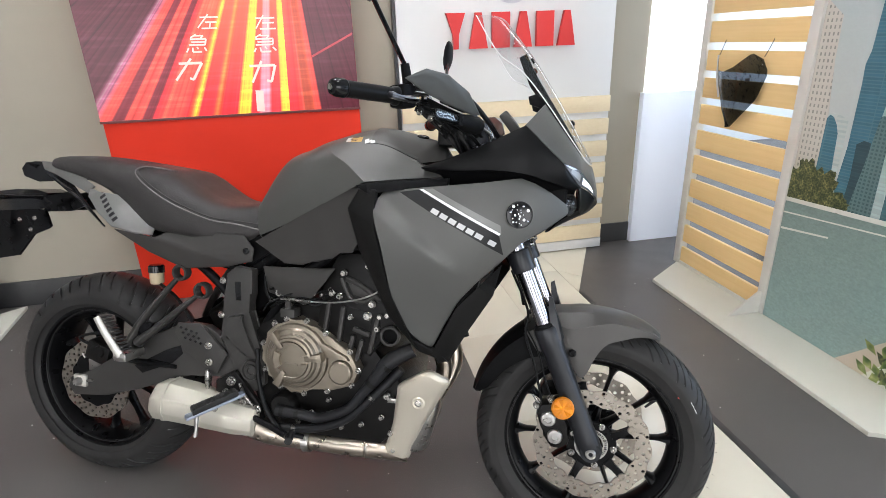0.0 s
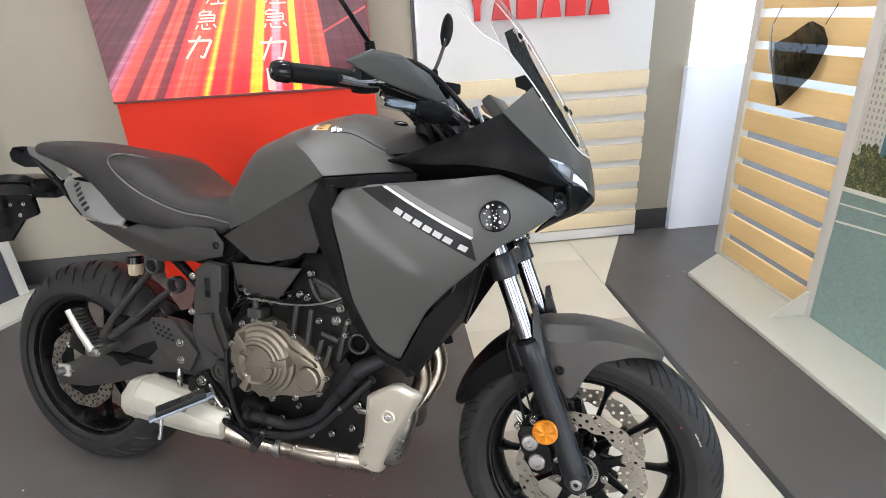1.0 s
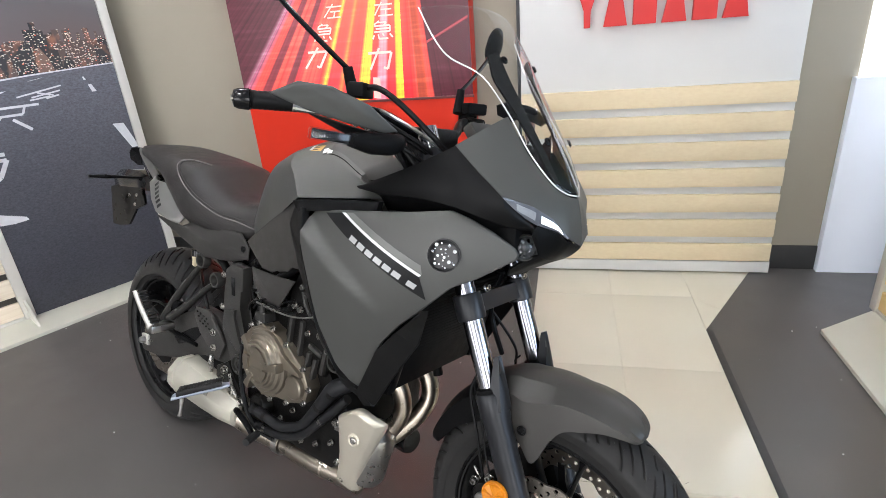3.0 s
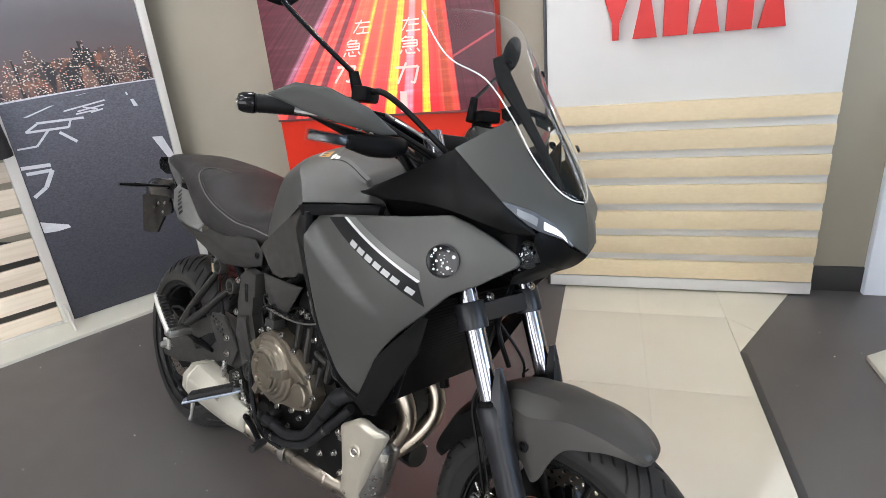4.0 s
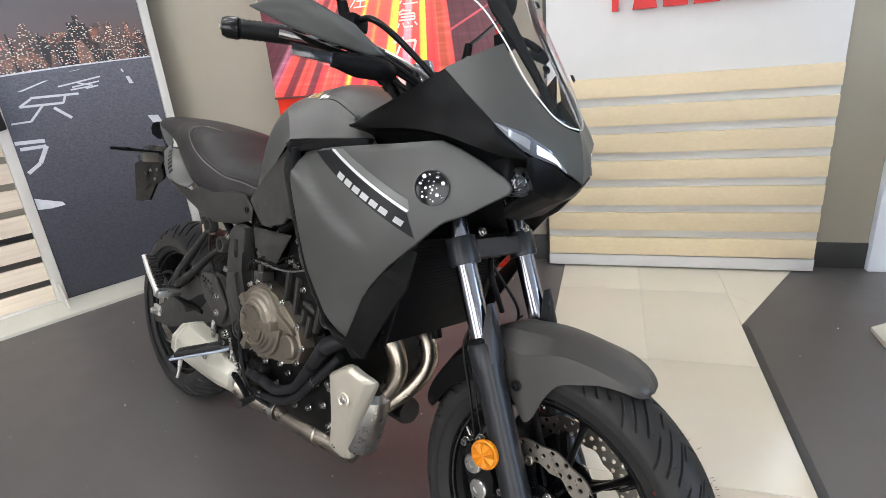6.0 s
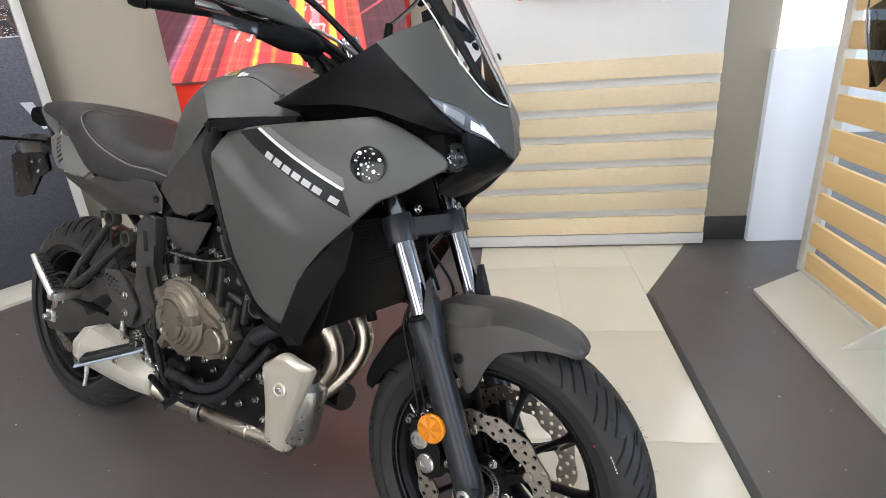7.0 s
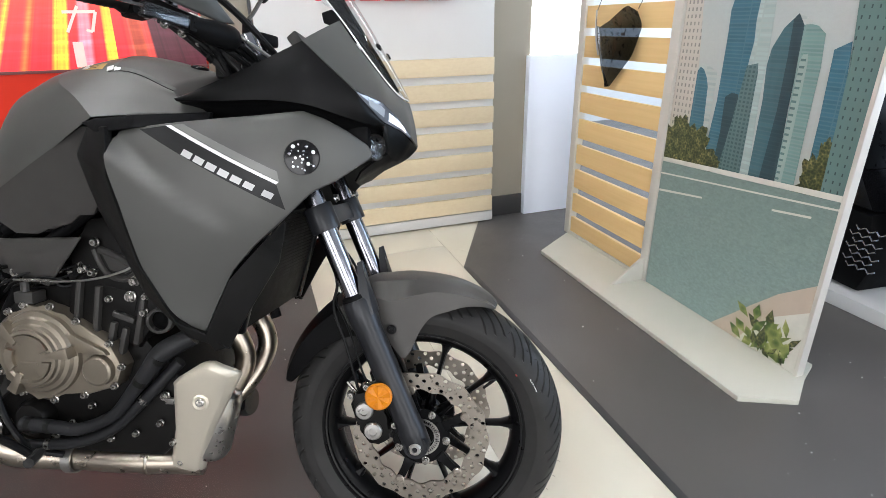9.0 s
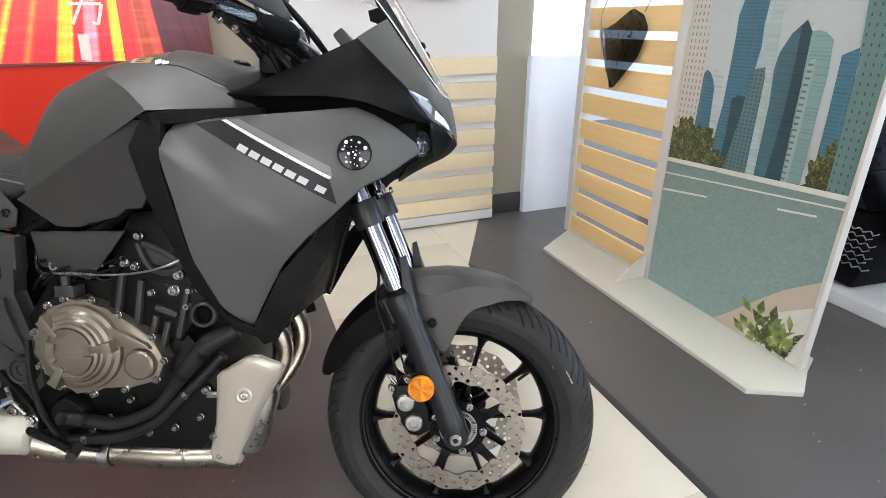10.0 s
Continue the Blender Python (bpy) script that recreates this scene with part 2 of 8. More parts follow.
def resample(points, n):
    """A polyline of n points, evenly spread between the given corners."""
    pts = [Vector(p) for p in points]
    out = []
    for i in range(n):
        g = i / (n - 1) * (len(pts) - 1)
        k = min(int(g), len(pts) - 2)
        out.append(pts[k].lerp(pts[k + 1], g - k))
    return out


def patch_grid(lower, upper, s, bulge=0.0, steps=8, ends=False, form=None):
    """Points spread between two lines given as (x, distance from the centre plane, z), swelling outward in the middle."""
    low = [Vector((p[0], s * p[1], p[2])) for p in lower]
    top = [Vector((p[0], s * p[1], p[2])) for p in upper]
    grid = []
    n = len(low)
    for i in range(n):
        along = low[min(i + 1, n - 1)] - low[max(i - 1, 0)] + top[min(i + 1, n - 1)] - top[max(i - 1, 0)]
        nor = along.cross(top[i] - low[i])
        nor = nor.normalized() * -s
        fade = math.sin(math.pi * i / (n - 1)) ** 0.5 if ends else 1.0
        if form:
            grid.append([low[i].lerp(top[i], u) + nor * (bulge * fade * h) for u, h in form])
        else:
            grid.append([low[i].lerp(top[i], k / steps) + nor * (bulge * fade * 4 * (k / steps) * (1 - k / steps)) for k in range(steps + 1)])
    return grid


def patch(lower, upper, s, bulge=0.0, thick=0.004, steps=8, ends=False, form=None):
    """A curved moulded panel between two lines, with a real thickness."""
    grid = patch_grid(lower, upper, s, bulge, steps, ends, form)
    steps = len(grid[0]) - 1
    bm = blank()
    v = [[bm.verts.new(p) for p in row] for row in grid]
    for i in range(len(v) - 1):
        for k in range(steps):
            bm.faces.new((v[i][k], v[i + 1][k], v[i + 1][k + 1], v[i][k + 1]) if s < 0 else (v[i][k + 1], v[i + 1][k + 1], v[i + 1][k], v[i][k]))
    bmesh.ops.remove_doubles(bm, verts=bm.verts[:], dist=0.00005)
    bmesh.ops.solidify(bm, geom=bm.faces[:], thickness=thick)
    bmesh.ops.recalc_face_normals(bm, faces=bm.faces)
    return bm


def soft_shell(points, faces, thick=0.005, inward=(0, 1, 0), cuts=5, rounds=5, bevel=0.0025, smooth_width=True):
    """A moulded panel whose folds are rounded: the facets are cut fine and eased, while the outline stays as it is."""
    bm = blank()
    v = [bm.verts.new(p) for p in points]
    for f in faces:
        bm.faces.new([v[i] for i in f])
    bmesh.ops.triangulate(bm, faces=bm.faces[:])
    bmesh.ops.subdivide_edges(bm, edges=bm.edges[:], cuts=cuts, use_grid_fill=True)
    bmesh.ops.recalc_face_normals(bm, faces=bm.faces)
    inner = [q for q in bm.verts if not q.is_boundary]
    for _ in range(rounds):
        bmesh.ops.smooth_vert(bm, verts=inner, factor=0.5, use_axis_x=not smooth_width, use_axis_y=True, use_axis_z=not smooth_width)
    push = Vector(inward).normalized()
    avg = sum((f.normal * f.calc_area() for f in bm.faces), Vector())
    if avg.dot(push) > 0:
        bmesh.ops.reverse_faces(bm, faces=bm.faces[:])
    bmesh.ops.solidify(bm, geom=bm.faces[:], thickness=thick)
    bmesh.ops.recalc_face_normals(bm, faces=bm.faces)
    if bevel:
        rim = [e for e in bm.edges if len(e.link_faces) == 2 and e.calc_face_angle() > 0.9]
        bmesh.ops.bevel(bm, geom=rim, offset=bevel, segments=2, affect="EDGES", profile=0.5, clamp_overlap=True)
    return bm


# ---- the room ----
def hall_box(u0, u1, v0, v1, z0, z1, bevel=0.0):
    return box((u0, v0, z0), (u1, v1, z1), HALL, bevel)


def structure(name, label, category, bm, material):
    return thing(name, label, category, bm, material, kind="structure")


# floors: dark vinyl all over, with a cream tiled way sunk flush into it
structure("floor", "dark speckled vinyl floor of the showroom", "floor",
          prism([(-4.5, -5.0), (1.2, -5.0), (1.2, 1.5), (-4.5, 1.5)], -0.06, 0.0, "z", m=HALL), M["dark_floor"])
structure("floor_east", "dark speckled vinyl floor beside the cream way", "floor",
          prism([(1.93, -5.0), (7.0, -5.0), (7.0, 4.0), (2.5, 4.0), (2.5, 1.5), (2.262, 1.5), (2.262, 1.3), (1.93, 0.7)], -0.06, 0.0, "z", m=HALL), M["dark_floor"])
structure("floor_way_base", "grey grout bed under the cream tiles", "floor",
          prism([(1.2, -5.0), (1.93, -5.0), (1.93, 0.7), (2.262, 1.3), (2.262, 1.5), (1.2, 1.5)], -0.06, -0.003, "z", m=HALL), M["grout"])

structure("wall_back", "beige painted back wall", "wall", hall_box(-4.5, 2.62, 1.36, 1.5, 0, 3.0), M["wall"])
structure("wall_far", "pale wall behind the display stands", "wall", hall_box(2.62, 7.0, 4.0, 4.14, 0, 3.0), M["white_board"])
structure("wall_passage", "beige wall end beside the light box", "wall", hall_box(2.48, 2.62, 1.5, 4.0, 0, 3.0), M["wall_cool"])
structure("wall_left", "grey painted side wall", "wall", hall_box(-4.64, -4.5, -5.0, 1.5, 0, 3.0), M["rear_wall"])
structure("wall_rear", "unseen grey wall below the added rear light", "wall", hall_box(-4.64, 7.14, -5.14, -5.0, 0, 0.30), M["rear_wall"])
structure("wall_rear_head", "unseen grey wall above the added rear light", "wall", hall_box(-4.64, 7.14, -5.14, -5.0, 2.50, 3.0), M["rear_wall"])
structure("ceiling", "white showroom ceiling", "ceiling", hall_box(-4.64, 7.14, -5.14, 4.14, 3.0, 3.1), M["ceiling"])
structure("column", "grey-beige column beside the slatted board", "column", hall_box(2.345, 2.60, 1.345, 1.36, 0.125, 3.0, 0.002), M["wall"])
structure("baseboard", "dark grey skirting along the beige wall", "baseboard", hall_box(-4.5, 1.12, 1.345, 1.36, 0, 0.14, 0.003), M["baseboard"])
structure("baseboard_column", "dark grey skirting round the column", "baseboard", hall_box(2.34, 2.62, 1.335, 1.36, 0, 0.125, 0.003), M["baseboard"])

# the window side gives the cool daylight
win = structure("wall_window", "white window wall", "wall", hall_box(7.0, 7.14, -5.0, 4.0, 0, 0.35), M["white_board"])
structure("wall_window_head", "white wall above the window", "wall", hall_box(7.0, 7.14, -5.0, 4.0, 2.75, 3.0), M["white_board"])


def area(name, u, v, z, target, size_x, size_y, power, color):
    lamp = bpy.data.lights.new(name, "AREA")
    lamp.shape, lamp.size, lamp.size_y, lamp.energy, lamp.color = "RECTANGLE", size_x, size_y, power, color
    ob = new(name, lamp)
    ob.matrix_world = look(hall(u, v, z), hall(*target))
    return tagged(ob, "window daylight, and added fill light at the rear", "window light", kind="structure")


area("window_light", 6.95, -0.5, 1.55, (0, -0.5, 1.2), 8.5, 2.3, 335, (0.74, 0.86, 1.0))
# unseen fill lights, added at the rear to brighten the motorcycle's near side
for cu in (-2.6, 0.6, 3.8):
    area("rear_fill_light", cu, -4.95, 1.40, (cu, 0.0, 1.1), 2.2, 2.2, 78, (1.0, 0.945, 0.875))
# unseen piers added between them, so that chrome reflects dark streaks
for k, (u0, u1) in enumerate(((-4.5, -3.72), (-1.48, -0.52), (1.72, 2.68), (4.92, 7.0))):
    structure("added_pier_%d" % (k + 1), "unseen grey pier added between the rear lights", "wall", hall_box(u0, u1, -5.14, -5.0, 0.30, 2.50), M["rear_wall"])


def ceiling_light(u, v):
    root = thing("ceiling_light", "unseen white square recessed ceiling light panel", "ceiling light", group="ceiling lights", at=HALL @ Matrix.Translation((u, v, 2.985)))
    part("frame", prism([(-0.10, -0.10), (0.10, -0.10), (0.10, 0.10), (-0.10, 0.10)], -0.004, 0.015, "z", 0.002), M["white_board"], root)
    part("diffuser", box((-0.085, -0.085, -0.012), (0.085, 0.085, -0.006)), M["lamp"], root, "glowing white diffuser")
    return root


# unseen lamps spread to balance brightness; three added to brighten the far wall
first = ceiling_light(0.35, -0.75)
for cu, cv in ((1.00, 0.45), (-0.6, -2.4), (0.9, -2.4), (-0.6, -3.6), (0.25, 0.35), (0.7, -3.2), (-0.90, 0.50), (1.60, -0.60), (4.2, 1.5), (-2.2, -2.4), (4.2, 3.2), (3.0, 3.4), (3.6, 2.6), (5.2, 3.4), (0.1, -1.5), (1.0, -1.5), (-1.2, -1.5)):
    copy_thing(first, HALL @ Matrix.Translation((cu, cv, 2.985)))


# slatted brand board
board = thing("slatted_board", "white display board with seven pale wooden slats", "display board")
part("panel", hall_box(1.121, 2.335, 1.285, 1.335, 0.008, 2.4, 0.003), M["white_board"], board)
# black strip painted in for the line of shade where board meets floor
part("plinth_shadow_gap", hall_box(1.125, 2.331, 1.290, 1.330, 0.0, 0.0075), M["black_edge"], board, "black strip painted as the shade under the board")
part("edge_strip", hall_box(1.105, 1.118, 1.288, 1.345, 0.0, 2.4, 0.002), M["black_edge"], board, "dark edge strip")
for k in range(7):
    part("slat", hall_box(1.124, 2.330, 1.262, 1.284, 0.072 + 0.1293 * k, 0.161 + 0.1293 * k, 0.0015), M["slat_wood"], board)
part("plinth_strip", hall_box(1.121, 2.335, 1.266, 1.284, 0.008, 0.066, 0.002), M["white_board"], board)

sign = thing("brand_sign", "row of raised red shapes of a brand sign", "sign")


def sign_shape(u0, rows):
    """One red shape: strokes of (x, z) corners, raised from the board on hidden pegs."""
    bm = blank()
    for stroke in rows:
        add_prism(bm, [(u0 + a * 0.105, 1.215 + b * 0.175) for a, b in stroke], 1.245, 1.268, "y", 0.0015, HALL)
    return part("sign_shape", bm, M["red_letter"], sign)


WEDGE = [(0.0, 0), (0.96, 0), (0.64, 1), (0.32, 1)]
BLOCK = [(0.02, 0), (0.94, 0), (0.94, 1), (0.02, 1)]
FUNNEL = [(0.36, 0), (0.62, 0), (0.62, 0.40), (0.98, 1), (0.0, 1), (0.36, 0.40)]
for k, form in enumerate((FUNNEL, WEDGE, BLOCK, WEDGE, BLOCK, WEDGE)):
    sign_shape(1.372 + 0.1225 * k, [form])

part("sign_disc", lathe([(0, 0.0), (0.120, 0.0), (0.120, 0.006), (0.112, 0.008), (0, 0.008)], HALL @ Matrix.Translation((1.735, 1.285, 1.550)) @ toward((0, -1, 0)), 56), M["disc_grey"], sign, "plain pale grey round badge")

# red board with the glowing poster
red = thing("red_board", "plain red display board below a glowing poster", "display board")
part("panel", hall_box(-0.320, 0.895, 1.212, 1.34, 0.0, 0.95, 0.003), M["red_board"], red)
part("upper_panel", hall_box(-0.326, 0.897, 1.215, 1.34, 0.953, 2.3, 0.003), M["red_board"], red)

# light box beside the column
lb = thing("light_box", "white cabinet with a glowing upper panel", "light box")
part("cabinet", hall_box(2.562, 2.925, 1.300, 1.345, 0.0, 0.932, 0.003), M["cool_white"], lb, "cool white lower panel")
part("glowing_panel", hall_box(2.585, 2.95, 1.335, 1.37, 0.936, 2.3), M["lightbox"], lb, "glowing white panel")


# grit and crumbs trodden into the vinyl
rnd = random.Random(17)
bm = blank()
for k in range(170):
    u, v = (rnd.uniform(-1.6, 1.15), rnd.uniform(-1.7, 1.1)) if k % 3 else (rnd.uniform(2.0, 3.2), rnd.uniform(-1.2, 1.0))
    r = rnd.choice((0.0010, 0.0013, 0.0016, 0.0024))
    c = hall(u, v, 0.0)
    add_box(bm, (c.x - r, c.y - r * rnd.uniform(0.5, 1.6), 0.0002), (c.x + r * rnd.uniform(0.6, 1.5), c.y + r, r * 0.8))
thing("floor_grit", "tiny pale crumbs scattered over the vinyl floor", "crumbs", bm, M["white_board"], kind="stuff")


# ---- posters: flat prints, painted by nodes or by thin printed shapes ----
def node_math(nt, op, a, b=None):
    n = nt.nodes.new("ShaderNodeMath")
    n.operation = op
    for i, v in enumerate((a, b)):
        if v is None:
            continue
        if isinstance(v, (int, float)):
            n.inputs[i].default_value = v
        else:
            nt.links.new(v, n.inputs[i])
    return n.outputs[0]


def ramp(nt, fac, stops, mode="LINEAR"):
    r = nt.nodes.new("ShaderNodeValToRGB")
    r.color_ramp.interpolation = mode
    el = r.color_ramp.elements
    while len(el) < len(stops):
        el.new(0.5)
    for e, (p, c) in zip(el, stops):
        e.position, e.color = p, (*c, 1)
    nt.links.new(fac, r.inputs[0])
    return r.outputs[0]


def print_base(name, rough=0.35, emit=0.0):
    m = bpy.data.materials.new(name)
    m.use_nodes = True
    nt = m.node_tree
    b = nt.nodes["Principled BSDF"]
    b.inputs["Roughness"].default_value = rough
    b.inputs["Emission Strength"].default_value = emit
    tc = nt.nodes.new("ShaderNodeTexCoord")
    sep = nt.nodes.new("ShaderNodeSeparateXYZ")
    nt.links.new(tc.outputs["Object"], sep.inputs[0])
    return m, nt, b, tc, sep.outputs[0], sep.outputs[2]


def set_print(nt, b, color, emit):
    nt.links.new(color, b.inputs["Base Color"])
    if emit:
        nt.links.new(color, b.inputs["Emission Color"])


def light_trail_print():
    """Red and yellow trails of light that run to one far point."""
    # some glow is put into the print to keep its colours bright
    m, nt, b, tc, x, z = print_base("light_trail_print", 0.3, 0.43)
    dz = node_math(nt, "MAXIMUM", node_math(nt, "SUBTRACT", 2.16, z), 0.05)
    ang = node_math(nt, "DIVIDE", node_math(nt, "SUBTRACT", x, 0.94), dz)
    maroon, wine, red, coral = (0.080, 0.008, 0.018), (0.19, 0.012, 0.024), (0.90, 0.022, 0.034), (0.90, 0.070, 0.050)
    orange, yellow, pink, mauve = (1.0, 0.22, 0.040), (1.0, 0.66, 0.045), (0.92, 0.28, 0.36), (0.50, 0.14, 0.23)
    bands = [(-0.010, maroon), (0.036, mauve), (0.070, coral), (0.112, coral), (0.122, wine), (0.165, wine), (0.175, coral), (0.235, coral), (0.245, wine), (0.280, wine), (0.292, red),
             (0.335, coral), (0.400, coral), (0.430, red), (0.452, orange), (0.464, yellow), (0.480, red), (0.538, red), (0.556, orange), (0.578, red),
             (0.645, red), (0.658, yellow), (0.700, yellow), (0.708, red), (0.740, red), (0.752, pink), (0.782, pink), (0.800, red), (0.838, red), (0.848, yellow), (0.876, yellow)]
    right = [(0.884, red), (0.922, red), (0.930, coral), (0.944, coral), (0.950, (0.42, 0.05, 0.02)), (0.990, (0.50, 0.06, 0.025)), (0.998, coral), (1.016, coral), (1.026, maroon), (1.100, maroon)]

    def band_ramp(stops):
        low, high = stops[0][0], stops[-1][0]
        fac = node_math(nt, "DIVIDE", node_math(nt, "SUBTRACT", node_math(nt, "ADD", node_math(nt, "MULTIPLY", ang, 1.11), 0.94), low), high - low)
        return ramp(nt, fac, [((q - low) / (high - low), c) for q, c in stops])
    pick = nt.nodes.new("ShaderNodeMix")
    pick.data_type = "RGBA"
    nt.links.new(node_math(nt, "GREATER_THAN", ang, (0.880 - 0.94) / 1.11), pick.inputs[0])
    nt.links.new(band_ramp(bands), pick.inputs[6])
    nt.links.new(band_ramp(right), pick.inputs[7])
    n = nt.nodes.new("ShaderNodeTexNoise")
    n.noise_dimensions = "1D"
    n.inputs["Detail"].default_value = 4
    n.inputs["Scale"].default_value = 1.0
    n.inputs["Roughness"].default_value = 0.6
    nt.links.new(node_math(nt, "MULTIPLY", ang, 34.0), n.inputs["W"])
    streak = ramp(nt, n.outputs["Fac"], [(0.30, (0.45, 0.30, 0.35)), (0.45, (0.90, 0.80, 0.80)), (0.55, (1.0, 1.0, 1.0)), (0.66, (1.10, 1.3, 1.15)), (0.75, (1.2, 2.0, 1.4))])
    # the trails grow paler and yellower with height, but for those of the dark margins
    core = ramp(nt, node_math(nt, "ADD", node_math(nt, "MULTIPLY", ang, 1.11), 0.94), [(0.28, (0, 0, 0)), (0.45, (1, 1, 1)), (0.88, (1, 1, 1)), (0.95, (0, 0, 0))])
    rise = ramp(nt, node_math(nt, "SUBTRACT", z, 0.95), [(0.08, (0, 0, 0)), (0.75, (1, 1, 1))])
    lift = nt.nodes.new("ShaderNodeMix")
    lift.data_type = "RGBA"
    nt.links.new(node_math(nt, "MULTIPLY", node_math(nt, "MULTIPLY", core, rise), 0.36), lift.inputs[0])
    lift.inputs[7].default_value = (1.0, 0.36, 0.10, 1)
    # ragged level wisps over the dark margin
    n2 = nt.nodes.new("ShaderNodeTexNoise")
    n2.inputs["Scale"].default_value, n2.inputs["Detail"].default_value = 14.0, 7
    mp = nt.nodes.new("ShaderNodeMapping")
    mp.inputs["Scale"].default_value = (0.30, 1, 3.2)
    nt.links.new(tc.outputs["Object"], mp.inputs[0])
    nt.links.new(mp.outputs[0], n2.inputs["Vector"])
    flick = ramp(nt, n2.outputs["Fac"], [(0.38, (0.72, 0.62, 0.70)), (0.52, (1.0, 1.0, 1.0)), (0.66, (1.45, 2.2, 2.1))])
    out = pick.outputs[2]
    for extra in (streak, flick):
        mul = nt.nodes.new("ShaderNodeMix")
        mul.data_type, mul.blend_type = "RGBA", "MULTIPLY"
        mul.inputs[0].default_value = 0.75 if extra is streak else 0.45
        nt.links.new(out, mul.inputs[6])
        nt.links.new(extra, mul.inputs[7])
        out = mul.outputs[2]
    nt.links.new(out, lift.inputs[6])
    set_print(nt, b, lift.outputs[2], True)
    return m


def night_sky_print():
    m, nt, b, tc, x, z = print_base("night_sky_print")
    n = nt.nodes.new("ShaderNodeTexNoise")
    n.inputs["Scale"].default_value, n.inputs["Detail"].default_value = 3.0, 5
    nt.links.new(tc.outputs["Object"], n.inputs["Vector"])
    f = node_math(nt, "ADD", node_math(nt, "MULTIPLY", z, 1.1), node_math(nt, "MULTIPLY", n.outputs["Fac"], 0.25))
    c = ramp(nt, node_math(nt, "SUBTRACT", f, 1.35), [(0.0, (0.24, 0.115, 0.090)), (0.14, (0.13, 0.088, 0.082)), (0.42, (0.105, 0.092, 0.096)), (0.62, (0.16, 0.145, 0.150)), (1.0, (0.22, 0.205, 0.215))])
    set_print(nt, b, c, False)
    return m


def night_city_print():
    """Dark towers with scattered lit windows."""
    m, nt, b, tc, x, z = print_base("night_city_print")
    cell = nt.nodes.new("ShaderNodeTexVoronoi")
    cell.inputs["Scale"].default_value = 16.0
    mp = nt.nodes.new("ShaderNodeMapping")
    mp.inputs["Scale"].default_value = (1.0, 0.0, 0.22)
    nt.links.new(tc.outputs["Object"], mp.inputs[0])
    nt.links.new(mp.outputs[0], cell.inputs["Vector"])
    tower = ramp(nt, cell.outputs["Color"], [(0.0, (0.006, 0.007, 0.010)), (0.45, (0.020, 0.019, 0.021)), (0.62, (0.065, 0.045, 0.040)), (0.80, (0.13, 0.085, 0.070)), (1.0, (0.34, 0.17, 0.10))])
    win = nt.nodes.new("ShaderNodeTexVoronoi")
    win.inputs["Scale"].default_value = 120.0
    mp2 = nt.nodes.new("ShaderNodeMapping")
    mp2.inputs["Scale"].default_value = (0.75, 0.0, 1.6)
    nt.links.new(tc.outputs["Object"], mp2.inputs[0])
    nt.links.new(mp2.outputs[0], win.inputs["Vector"])
    lum = nt.nodes.new("ShaderNodeSeparateColor")
    nt.links.new(win.outputs["Color"], lum.inputs[0])
    near = node_math(nt, "LESS_THAN", win.outputs["Distance"], 0.36)
    lit = node_math(nt, "GREATER_THAN", lum.outputs[0], 0.40)
    big = nt.nodes.new("ShaderNodeTexNoise")
    big.inputs["Scale"].default_value = 13.0
    nt.links.new(tc.outputs["Object"], big.inputs["Vector"])
    dense = node_math(nt, "GREATER_THAN", big.outputs["Fac"], 0.40)
    mask = node_math(nt, "MULTIPLY", node_math(nt, "MULTIPLY", near, lit), dense)
    warm = ramp(nt, lum.outputs[1], [(0.0, (0.9, 0.80, 0.66)), (0.5, (0.95, 0.72, 0.45)), (0.85, (0.9, 0.9, 0.85)), (1.0, (0.9, 0.14, 0.05))])
    mix = nt.nodes.new("ShaderNodeMix")
    mix.data_type = "RGBA"
    nt.links.new(mask, mix.inputs[0])
    nt.links.new(tower, mix.inputs[6])
    nt.links.new(warm, mix.inputs[7])
    # streets that glow warm between the towers
    glowing = nt.nodes.new("ShaderNodeTexNoise")
    glowing.inputs["Scale"].default_value, glowing.inputs["Detail"].default_value = 17.0, 3
    mp3 = nt.nodes.new("ShaderNodeMapping")
    mp3.inputs["Location"].default_value, mp3.inputs["Scale"].default_value = (3.1, 0.0, 0.7), (1.0, 0.0, 0.55)
    nt.links.new(tc.outputs["Object"], mp3.inputs[0])
    nt.links.new(mp3.outputs[0], glowing.inputs["Vector"])
    warmth = ramp(nt, glowing.outputs["Fac"], [(0.55, (0, 0, 0)), (0.72, (0.5, 0.5, 0.5))])
    mix2 = nt.nodes.new("ShaderNodeMix")
    mix2.data_type = "RGBA"
    nt.links.new(warmth, mix2.inputs[0])
    nt.links.new(mix.outputs[2], mix2.inputs[6])
    mix2.inputs[7].default_value = (0.50, 0.20, 0.10, 1)
    set_print(nt, b, mix2.outputs[2], False)
    return m


